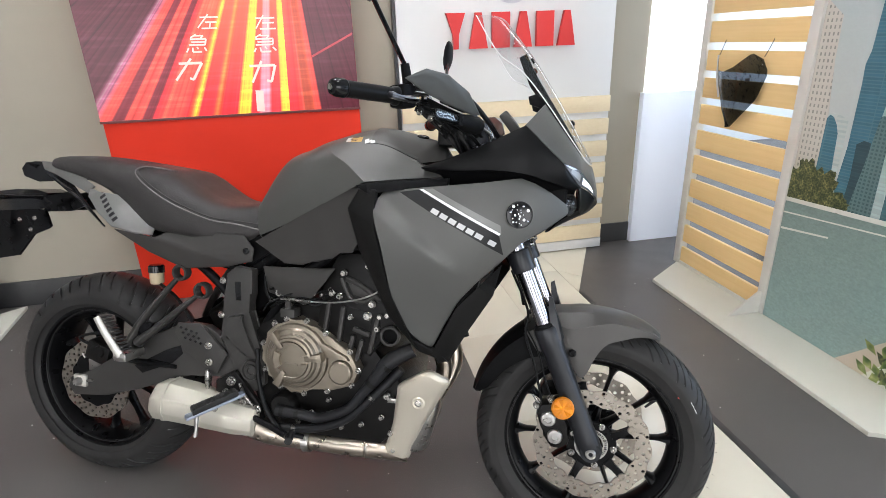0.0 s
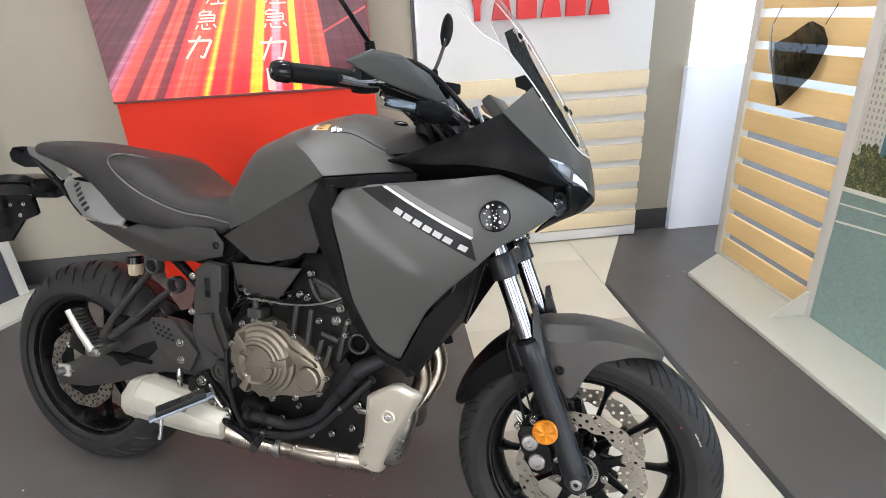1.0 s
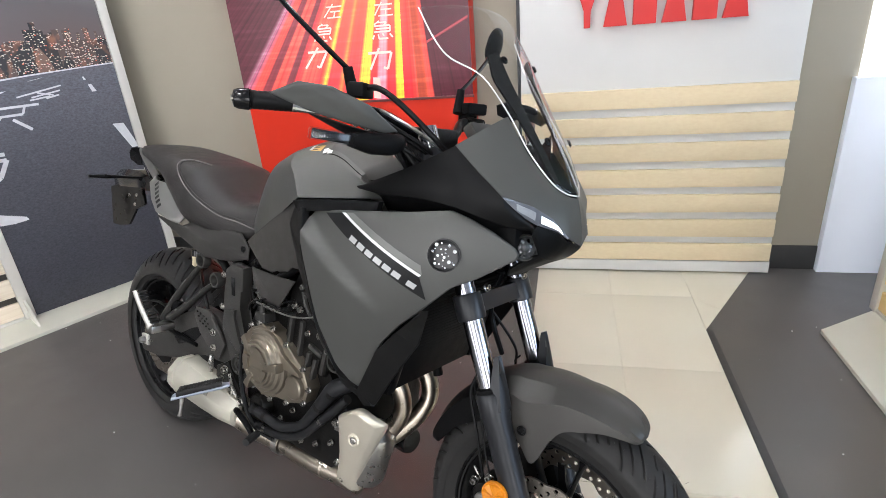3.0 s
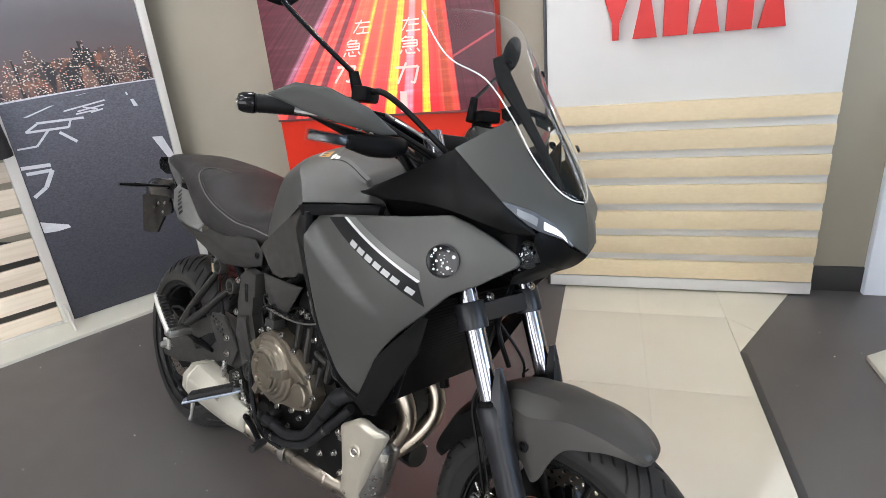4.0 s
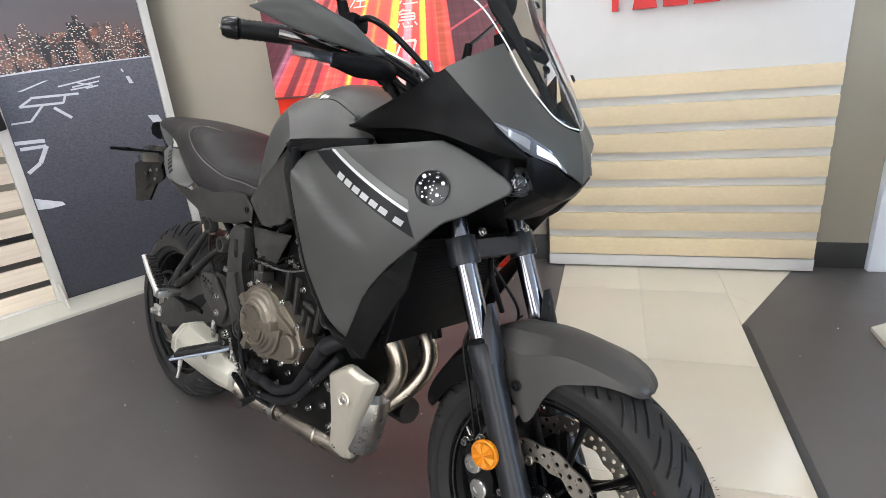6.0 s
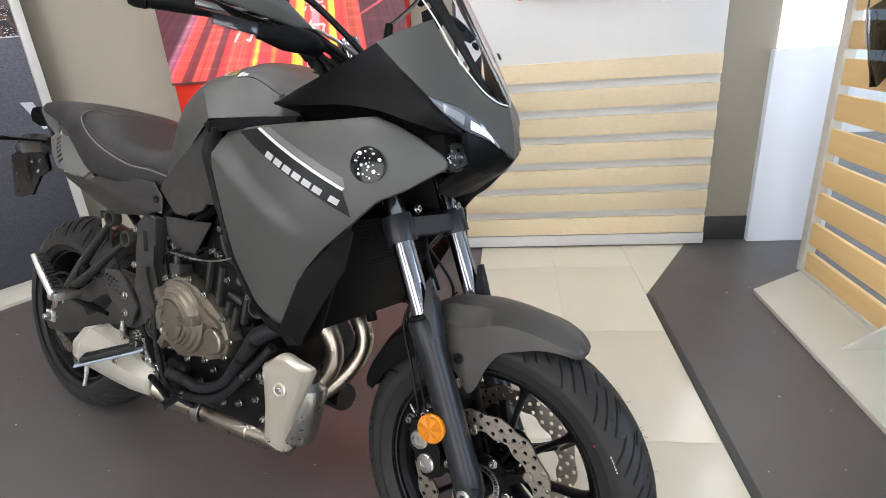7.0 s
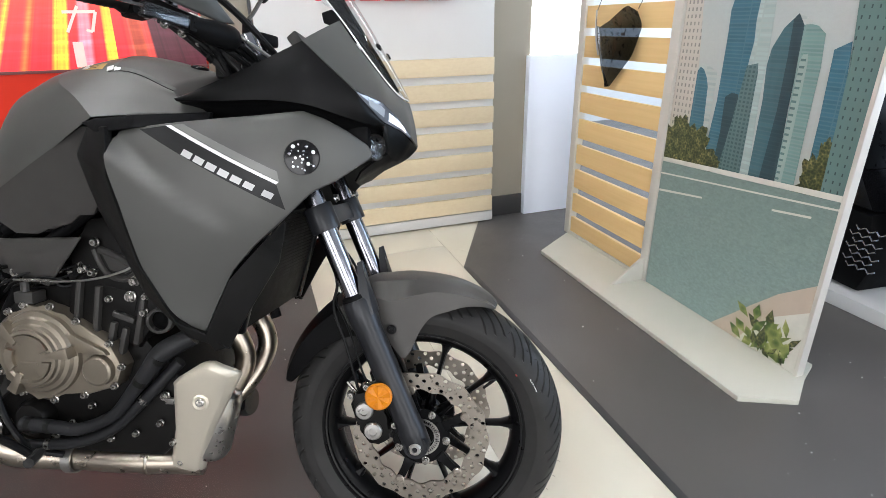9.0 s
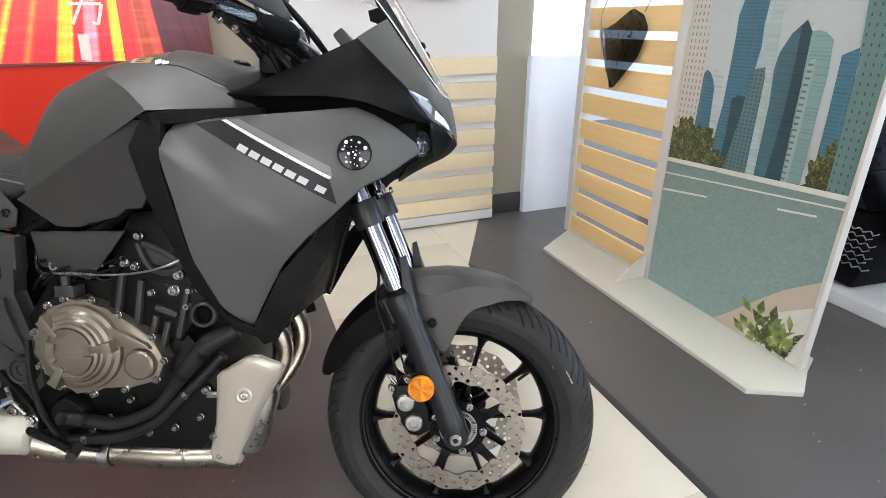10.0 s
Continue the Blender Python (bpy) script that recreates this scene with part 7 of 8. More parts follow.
    for k, dz in enumerate((0.0, 0.012, -0.010)):
        part("cable", tube([g1 + d * 0.05 + Vector((0.01, 0, dz - 0.008)), (1.12, s * (0.17 + 0.01 * k), 1.085 + dz), (1.175, s * (0.10 + 0.012 * k), 1.03 + dz), (1.165, s * 0.06, 0.95)], 0.0050, 8), B["hose"], bike)
part("brake_line", tube([(1.035, -0.19, 1.165), (1.10, -0.20, 1.165), (1.165, -0.17, 1.115), (1.22, -0.10, 1.03), (1.22, -0.05, 0.95)], 0.006, 8), B["hose"], bike, "black cable loom")
loom = random.Random(41)
for k in range(8):
    a, b_, c = (Vector((loom.uniform(-0.014, 0.014), loom.uniform(-0.020, 0.020), loom.uniform(-0.012, 0.012))) for _ in range(3))
    part("cable", tube([Vector((1.040, -0.190, 1.118)) + a, Vector((1.085, -0.172, 1.080)) + b_, Vector((1.135, -0.120, 1.025)) + c, Vector((1.160, -0.070, 0.950)) + a], loom.choice((0.0042, 0.0055, 0.0068)), 8), B["hose" if k % 3 else "rubber"], bike)
    if k % 2:
        part("cable_clip", tube([Vector((1.098, -0.165, 1.066)) + b_, Vector((1.104, -0.160, 1.058)) + b_], 0.0080, 10, 1), B["black"], bike)
for k in range(5):
    q = Vector((1.020 + 0.022 * k, -0.205 + 0.014 * k, 1.112 - 0.012 * k))
    part("clip_screw", bolt(q + Vector((0, -0.012, 0)), (0.2, -1, 0.2), 0.006, 0.008), B["bolt"], bike)
part("wire_guide", tube([(1.06, -0.155, 1.13), (1.13, -0.14, 1.10), (1.19, -0.105, 1.06)], 0.0035, 8), B["steel"], bike)

# -- engine --
S = -1                                               # the right side, which the room sees
engine = part("engine", prism([(0.585, 0.300), (0.700, 0.262), (0.930, 0.262), (0.985, 0.310), (0.990, 0.420), (0.940, 0.500), (0.860, 0.560), (0.800, 0.625), (0.640, 0.620), (0.575, 0.540), (0.560, 0.400)], -0.135, 0.135, "y", 0.012), B["cast_black"], bike, "black twin cylinder engine block")
part("cylinder_block", prism([(0.760, 0.565), (0.905, 0.500), (0.985, 0.610), (0.955, 0.715), (0.900, 0.770), (0.820, 0.760), (0.780, 0.690)], -0.150, 0.150, "y", 0.012), B["cast_black"], engine, "black cast cylinder block")
part("head_cover", prism([(0.815, 0.762), (0.905, 0.772), (0.965, 0.705), (0.990, 0.735), (0.930, 0.815), (0.840, 0.815)], -0.125, 0.125, "y", 0.012), B["cast_black"], engine)


def rib(points, w, r=0.006, material="dark_grey", parent=None):
    return part("cast_rib", tube([(x, S * w, z) for x, z in points], r, 8, 3), B[material], parent or engine)


for a, b_ in (((0.838, 0.628), (0.823, 0.530)), ((0.864, 0.556), (0.843, 0.475)), ((0.929, 0.604), (0.907, 0.512)), ((0.863, 0.574), (0.908, 0.559)), ((0.888, 0.545), (0.872, 0.490)), ((0.800, 0.640), (0.786, 0.560))):
    d = Vector((b_[0] - a[0], 0, b_[1] - a[1]))
    m = Matrix.Translation((a[0], S * 0.150, a[1])) @ Matrix.Rotation(-math.atan2(d.z, d.x), 4, "Y")
    part("cast_rib", box((0, -0.010, -0.006), (d.length, 0.006, 0.006), m, 0.004), B["dark_grey"], engine)
rib([(0.832, 0.700), (0.842, 0.672), (0.860, 0.648), (0.894, 0.642), (0.922, 0.660)], 0.150, 0.006)
rib([(0.845, 0.700), (0.885, 0.684), (0.935, 0.650)], 0.152, 0.008)
part("cast_pocket", prism([(0.848, 0.690), (0.862, 0.660), (0.892, 0.653), (0.914, 0.662), (0.884, 0.680)], -0.1525, -0.140, "y", 0.002), B["dark_grey"], engine)
part("cast_pocket", prism([(0.845, 0.630), (0.915, 0.612), (0.905, 0.575), (0.838, 0.590)], -0.1515, -0.140, "y", 0.002), B["cast_black"], engine)
for x, z, r in ((0.901, 0.608, 0.011), (0.927, 0.577, 0.008), (0.856, 0.602, 0.007), (0.826, 0.654, 0.008), (0.806, 0.660, 0.008), (0.848, 0.478, 0.008)):
    side_bolt(x, 0.151, z, S, r * 0.85, engine, h=0.010)
part("coolant_port", lathe([(0.019, 0), (0.025, 0), (0.025, 0.018), (0.022, 0.020), (0.019, 0.020)], Matrix.Translation((0.961, S * 0.147, 0.562)) @ toward((0.15, S, 0.1)), 28, True), B["dark_grey"], engine)
side_bolt(0.493, 0.150, 0.673, S, 0.0075)
side_bolt(0.484, 0.150, 0.579, S, 0.0075)
turned("coolant_plug", (0.961, S * 0.147, 0.562), (0.15, S, 0.1), [(0, 0.004), (0.0192, 0.004)], B["black"], engine, 24)

# clutch cover: a gasket flange, a domed disc, raised lobes and a small round cover
CX, CZ = 0.715, 0.492


def ring_outline():
    pts = []
    for k in range(40):
        a = 2 * math.pi * k / 40
        r = 0.094 + 0.006 * (1 if k % 5 == 0 else 0)
        pts.append(Vector((CX + r * math.cos(a), CZ + r * math.sin(a))))
    out = [p for p in pts if not (p.x > CX + 0.045 and -0.072 < p.y - CZ < 0.062)]
    far = [Vector((0.795, 0.558)), Vector((0.862, 0.515)), Vector((0.884, 0.468)), Vector((0.868, 0.428)), Vector((0.800, 0.406))]
    low = [p for p in out if math.atan2(p.y - CZ, p.x - CX) > 0]
    high = [p for p in out if math.atan2(p.y - CZ, p.x - CX) <= 0]
    low.sort(key=lambda p: math.atan2(p.y - CZ, p.x - CX))
    high.sort(key=lambda p: math.atan2(p.y - CZ, p.x - CX))
    return [tuple(p) for p in low + high + far[::-1]]


cover = part("clutch_cover", prism(ring_outline(), -0.172, -0.125, "y", 0.006), B["bronze"], engine, "bronze clutch cover")
face = Matrix.Translation((CX, S * 0.170, CZ)) @ toward((0, -1, 0))
part("cover_dome", lathe([(0, 0.031), (0.030, 0.031), (0.050, 0.029), (0.062, 0.026), (0.066, 0.020), (0.074, 0.018), (0.078, 0.012), (0.086, 0.010), (0.089, 0.0), (0, 0.0)], face, 56), B["bronze"], cover)
part("cover_ring", lathe([(0.046, 0.0295), (0.050, 0.034), (0.056, 0.033), (0.058, 0.0275)], face, 56, True), B["bronze"], cover)
bm = blank()
for a0, a1 in ((20, 118), (150, 215), (300, 352)):
    arc = [(0.030, a) for a in range(a0, a1, 6)] + [(0.047, a) for a in range(a1, a0, -6)]
    add_prism(bm, [(r * math.cos(radians(a)), r * math.sin(radians(a))) for r, a in arc], 0.026, 0.037, "z", 0.0015, face)
for a in (132, 8, 238):
    d = radians(a)
    add_prism(bm, [(0.038 * math.cos(d - 0.16), 0.038 * math.sin(d - 0.16)), (0.084 * math.cos(d - 0.13), 0.084 * math.sin(d - 0.13)), (0.084 * math.cos(d + 0.13), 0.084 * math.sin(d + 0.13)), (0.038 * math.cos(d + 0.16), 0.038 * math.sin(d + 0.16))], 0.010, 0.034, "z", 0.002, face)
part("cover_lobe", bm, B["bronze"], cover)
part("cover_name_bar", prism([(-0.018, -0.014), (0.018, -0.014), (0.018, -0.008), (-0.018, -0.008)], 0.0300, 0.0320, "z", 0.0005, face), B["bronze"], cover)
turned("small_cover", (0.838, S * 0.170, 0.463), (0, -1, 0), [(0, 0.016), (0.026, 0.016), (0.030, 0.013), (0.032, 0.0), (0, 0.0)], B["bronze"], cover, 36)
part("cover_web", prism([(0.770, 0.545), (0.855, 0.505), (0.862, 0.495), (0.775, 0.500)], -0.182, -0.160, "y", 0.004), B["bronze"], cover)
for x, z in ((0.655, 0.575), (0.690, 0.590), (0.745, 0.588), (0.797, 0.560), (0.862, 0.517), (0.884, 0.470), (0.866, 0.430), (0.800, 0.408), (0.735, 0.395), (0.668, 0.408), (0.626, 0.450), (0.622, 0.520)):
    side_bolt(x, 0.170, z, S, 0.0062, cover, h=0.009)
bm = blank()
add_box(bm, (0.672, -0.175, 0.592), (0.712, -0.14, 0.616), None, 0.004)
add_tube(bm, [(0.690, -0.165, 0.600), (0.690, -0.165, 0.635)], 0.008, 10, 1)
part("clutch_arm", bm, B["dark_grey"], engine)
part("clutch_cable", tube([(0.672, S * 0.170, 0.640), (0.740, S * 0.178, 0.640), (0.830, S * 0.185, 0.645), (0.905, S * 0.185, 0.662), (0.960, S * 0.17, 0.690)], 0.0022, 8), B["steel"], engine, "steel clutch cable")
part("cable_adjuster", tube([(0.690, S * 0.171, 0.640), (0.760, S * 0.180, 0.641)], 0.0036, 10, 1), B["bolt"], engine)
for x, w, z, r in ((0.655, 0.14, 0.650, 0.011), (0.700, 0.15, 0.662, 0.008), (0.735, 0.15, 0.655, 0.012), (0.775, 0.14, 0.650, 0.006), (0.80, 0.14, 0.668, 0.008), (0.840, 0.155, 0.715, 0.007), (0.915, 0.156, 0.640, 0.008), (0.935, 0.155, 0.610, 0.006), (0.905, 0.156, 0.735, 0.006), (0.955, 0.156, 0.615, 0.006),
                   (0.790, 0.140, 0.372, 0.006), (0.850, 0.140, 0.366, 0.006), (0.905, 0.140, 0.385, 0.007), (0.935, 0.140, 0.340, 0.006), (0.880, 0.140, 0.315, 0.006), (0.825, 0.140, 0.300, 0.005), (0.740, 0.140, 0.330, 0.006), (0.700, 0.140, 0.300, 0.006), (0.960, 0.140, 0.300, 0.006), (0.950, 0.140, 0.400, 0.008)):
    side_bolt(x, w, z, S, r, engine, h=0.010)
# linkage and small fittings between cover and intake
part("throttle_body", tube([(0.640, S * 0.09, 0.660), (0.700, S * 0.09, 0.672), (0.790, S * 0.09, 0.690)], 0.032, 16, 4), B["cast_black"], engine)
for k in range(5):
    part("wire", tube([(0.60 + 0.03 * k, S * (0.12 + 0.004 * k), 0.69), (0.62 + 0.04 * k, S * 0.145, 0.64 + 0.012 * (k % 3)), (0.66 + 0.045 * k, S * 0.135, 0.62 + 0.02 * (k % 2)), (0.72 + 0.04 * k, S * 0.12, 0.66)], 0.0035, 6), B["hose"], engine)
part("hose_clip", lathe([(0.033, 0), (0.037, 0), (0.037, 0.012), (0.033, 0.012)], Matrix.Translation((0.690, S * 0.09, 0.670)) @ toward((1, 0, 0.15)), 24, True), B["bolt"], engine)
# coolant hoses
part("coolant_hose", tube([(0.655, S * 0.168, 0.338), (0.728, S * 0.170, 0.335), (0.780, S * 0.170, 0.333), (0.855, S * 0.170, 0.366), (0.900, S * 0.168, 0.418), (0.935, S * 0.166, 0.462), (0.965, S * 0.160, 0.500), (1.020, S * 0.145, 0.530)], [0.0150, 0.0135, 0.0125, 0.0120, 0.0130, 0.0170, 0.0200, 0.0185], 16, 6), B["loom"], engine, "thick black coolant hose")
part("coolant_hose", tube([(0.635, S * 0.160, 0.285), (0.700, S * 0.160, 0.290), (0.771, S * 0.160, 0.300), (0.845, S * 0.160, 0.332), (0.900, S * 0.158, 0.382), (0.942, S * 0.154, 0.424), (0.990, S * 0.145, 0.476)], 0.0115, 14, 6), B["loom"], engine, "black coolant hose")
for c, d, r in (((0.918, S * 0.167, 0.440), (0.6, 0, 0.78), 0.0155), ((0.955, S * 0.163, 0.488), (0.62, 0, 0.78), 0.0185), ((0.672, S * 0.168, 0.337), (1, 0, 0.0), 0.0155), ((0.715, S * 0.170, 0.335), (1, 0, 0.0), 0.0140), ((0.700, S * 0.160, 0.290), (1, 0, 0.1), 0.0115), ((0.915, S * 0.157, 0.397), (0.65, 0, 0.75), 0.0115)):
    part("hose_clamp", lathe([(r * 0.85, -0.006), (r, -0.006), (r, 0.006), (r * 0.85, 0.006)], Matrix.Translation(c) @ toward(d), 24, True), B["cast_black"] if r > 0.0125 else B["bolt"], engine)
part("drain_hose", tube([(0.600, S * 0.165, 0.500), (0.605, S * 0.172, 0.420), (0.625, S * 0.172, 0.340), (0.665, S * 0.168, 0.285), (0.720, S * 0.150, 0.262)], 0.0065, 8), B["hose"], engine)
part("water_pump", lathe([(0, 0.03), (0.030, 0.03), (0.036, 0.022), (0.038, 0), (0, 0)], Matrix.Translation((0.665, S * 0.135, 0.345)) @ toward((0, -1, 0)), 28), B["cast_black"], engine)
turned("oil_filter", (0.985, 0.040, 0.310), (1, -0.12, 0.05), [(0, 0), (0.033, 0), (0.034, 0.055), (0.030, 0.064), (0, 0.066)], B["gloss_black"], engine, 28, "gloss black oil filter")

# -- radiator --
radiator = part("radiator", prism([(1.072, 0.540), (1.124, 0.545), (1.196, 0.772), (1.146, 0.785)], -0.148, 0.148, "y", 0.006), B["black"], bike, "black finned radiator")
fin = None
for k in range(26):
    f = k / 25
    x, z = 1.1255 + 0.0675 * f, 0.556 + 0.206 * f
    if fin is None:
        fin = part("fin", box((0, -0.135, 0), (0.0014, 0.135, 0.0022)), B["black"], radiator)
        ob = fin
    else:
        ob = new("fin", fin.data)
        ob.parent = radiator
    ob.location = (x, 0, z)
part("radiator_tank", prism([(1.064, 0.536), (1.130, 0.542), (1.202, 0.778), (1.138, 0.790)], -0.168, -0.140, "y", 0.008), B["satin_black"], radiator)
part("radiator_tank", prism([(1.064, 0.536), (1.130, 0.542), (1.202, 0.778), (1.138, 0.790)], 0.140, 0.168, "y", 0.008), B["satin_black"], radiator)
part("hanger", tube([(1.110, 0.03, 0.550), (1.118, 0.03, 0.522)], 0.012, 10, 1), B["black"], radiator)
part("radiator_hose", tube([(1.225, 0.06, 0.74), (1.26, 0.02, 0.70), (1.275, 0.05, 0.62)], 0.006, 8), B["hose"], radiator)

# -- exhaust --
pipes = []
for y0, bulge in ((-0.055, 0.0), (0.040, 0.012)):
    pipes.append(part("header_pipe", tube([(0.945, y0, 0.570), (1.010, y0, 0.560), (1.062 + bulge, y0, 0.512), (1.078 + bulge, y0 * 0.9, 0.445), (1.045 + bulge, y0 * 0.6 - 0.03, 0.375), (1.000, -0.070, 0.320)], 0.0215, 20, 8), B["pipe"], bike, "heat tinted steel header pipe"))
part("catalyser", lathe([(0, 0), (0.026, 0), (0.042, 0.014), (0.046, 0.025), (0.046, 0.140), (0.040, 0.160), (0.024, 0.172), (0, 0.172)], Matrix.Translation((0.995, -0.080, 0.240)) @ toward((0.30, -0.05, 1)), 36), B["steel"], bike, "brushed steel collector")
under = part("exhaust_pipe", tube([(0.990, -0.085, 0.235), (0.930, -0.100, 0.236), (0.840, -0.115, 0.238), (0.745, -0.118, 0.240), (0.690, -0.122, 0.244), (0.620, -0.135, 0.256), (0.560, -0.165, 0.292)], [0.036, 0.030, 0.027, 0.026, 0.029, 0.033, 0.034], 22, 8), B["pipe"], bike, "heat tinted exhaust pipe")
part("pipe_clamp", lathe([(0.029, -0.010), (0.033, -0.010), (0.033, 0.010), (0.029, 0.010)], Matrix.Translation((0.720, -0.121, 0.242)) @ toward((1, 0.05, 0)), 28, True), B["steel"], under)
part("pipe_weld", lathe([(0.026, -0.004), (0.0305, 0), (0.026, 0.004)], Matrix.Translation((0.885, -0.110, 0.237)) @ toward((1, 0.1, 0)), 28, True), B["pipe"], under)
# muffler: a stubby folded shell that tapers forward
SHELL = [(-1.00, -0.42), (-0.72, -0.92), (0.0, -1.0), (0.74, -0.92), (1.0, -0.40), (0.98, 0.42), (0.60, 0.96), (-0.36, 1.0), (-0.96, 0.36)]
rings = []
for x, cy, cz, hy, hz in ((0.300, -0.180, 0.338, 0.030, 0.030), (0.303, -0.180, 0.336, 0.042, 0.042), (0.312, -0.180, 0.337, 0.047, 0.049), (0.345, -0.180, 0.340, 0.050, 0.052), (0.400, -0.178, 0.334, 0.050, 0.050), (0.470, -0.174, 0.322, 0.047, 0.047), (0.540, -0.168, 0.307, 0.043, 0.041), (0.592, -0.160, 0.298, 0.038, 0.036), (0.598, -0.158, 0.296, 0.030, 0.030)):
    ring = []
    for k, (c, q) in enumerate(SHELL):
        d, e = SHELL[(k + 1) % len(SHELL)]
        for f in (0.06, 0.5, 0.94):
            c2, q2 = c + (d - c) * f, q + (e - q) * f
            ring.append(Vector((x + 0.0875 * hz * q2, cy + hy * c2, cz + hz * q2)))
    rings.append(ring)
muffler = part("muffler", loft(rings), B["muffler"], bike, "stubby silver muffler with folded sides", angle=24)
part("muffler_seam", loft([[p + (p - Vector((p.x, -0.180, 0.342))).normalized() * e + Vector((dx, 0, 0)) for p in rings[3]] for dx, e in ((-0.006, 0.0), (-0.004, 0.0025), (0.004, 0.0025), (0.006, 0.0))], caps=False), B["muffler"], muffler)
side_bolt(0.500, 0.214, 0.345, S, 0.008, muffler)
part("muffler_outlet", lathe([(0.016, 0), (0.022, 0), (0.022, 0.02), (0.016, 0.02)], Matrix.Translation((0.305, -0.178, 0.325)) @ toward((-1, -0.2, -0.3)), 24, True), B["satin_black"], muffler)
# silver heat guard
GUARD_LINE = [(0.984, 0.428), (0.986, 0.441), (0.997, 0.452), (1.051, 0.486), (1.064, 0.490), (1.078, 0.490), (1.108, 0.469), (1.115, 0.460), (1.114, 0.450), (1.083, 0.396), (1.045, 0.330), (1.020, 0.275), (1.002, 0.222), (0.988, 0.214), (0.949, 0.224), (0.936, 0.232), (0.938, 0.246), (0.966, 0.330)]


def guard_at(x, z, out=0.0):
    """A point of the heat guard, which leans in towards its foot and wraps round the pipe in front."""
    wrap = max(0.0, x - (0.975 + 0.36 * (z - 0.23))) ** 2 * 6.0
    return Vector((x, -(0.118 + 0.25 * (z - 0.23)) - out + wrap, z))


def guard_ringed(f, out):
    closed = resample([(x, z, 0) for x, z in GUARD_LINE + GUARD_LINE[:1]], 73)[:-1]
    spine = [Vector((np.interp(q.y, [0.23, 0.30, 0.42, 0.487], [0.982, 1.000, 1.040, 1.050]), min(max(q.y, 0.265), 0.445), 0)) for q in closed]
    return [guard_at(*(c.lerp(q, f)).xy, out) for c, q in zip(spine, closed)]


guard_bm = loft([guard_ringed(f, o) for f, o in ((0.90, -0.016), (0.985, -0.014), (1.0, -0.006), (0.985, -0.002), (0.965, 0.0), (0.80, 0.007), (0.76, 0.0078), (0.45, 0.0085))], caps=True)
bmesh.ops.recalc_face_normals(guard_bm, faces=guard_bm.faces)
guard = part("heat_guard", guard_bm, B["cream_alloy"], bike, "pale blasted alloy heat guard", angle=50)
gm = Matrix.Translation((1.041, -0.1705, 0.403)) @ toward((0.12, -1, 0.05))
part("guard_washer", lathe([(0.008, 0), (0.016, 0), (0.017, 0.003), (0.013, 0.005), (0.008, 0.003)], gm, 28, True), B["cream_alloy"], guard)
part("screw", bolt(gm @ Vector((0, 0, 0.001)), (0.25, -1, 0.05), 0.008, 0.005), B["bolt"], guard)
part("screw", bolt((0.963, -0.127, 0.247), (0.1, -1, 0), 0.006, 0.005), B["bolt"], guard)
part("pipe_bracket", box((0.952, -0.150, 0.385), (0.990, -0.140, 0.398), None, 0.002), B["bolt"], guard)

# -- frame, swingarm, rearsets --
plate("frame_plate", [(0.500, 0.690), (0.530, 0.712), (0.580, 0.706), (0.578, 0.640), (0.560, 0.590), (0.580, 0.528), (0.612, 0.470), (0.610, 0.396), (0.580, 0.372), (0.545, 0.378), (0.522, 0.440), (0.478, 0.512), (0.488, 0.560), (0.500, 0.620)], 0.118, 0.150, B["dark_grey"], S, None, 0.007, "dark grey frame plate")
# black patch on the plate paints the shade in its slot
plate("frame_slot_shade", [(0.528, 0.672), (0.545, 0.672), (0.545, 0.622), (0.530, 0.622)], 0.146, 0.1515, B["gloss_black"], S, None, 0.001)
plate("frame_relief", [(0.506, 0.575), (0.552, 0.585), (0.548, 0.560), (0.570, 0.515), (0.592, 0.470), (0.560, 0.470), (0.530, 0.505), (0.498, 0.520)], 0.146, 0.160, B["dark_grey"], S, None, 0.006)
turned("pivot_cap", (0.575, S * 0.148, 0.434), (0, -1, 0), [(0, 0.010), (0.010, 0.010), (0.011, 0.014), (0.017, 0.014), (0.018, 0.010), (0.023, 0.010), (0.024, 0.016), (0.029, 0.016), (0.031, 0.0), (0, 0.0)], B["dark_grey"], None, 36, "dark pivot cap")
plate("frame_plate", [(0.500, 0.690), (0.580, 0.706), (0.560, 0.590), (0.612, 0.470), (0.610, 0.396), (0.545, 0.378), (0.478, 0.512), (0.500, 0.620)], 0.118, 0.150, B["dark_grey"], 1, None, 0.007)
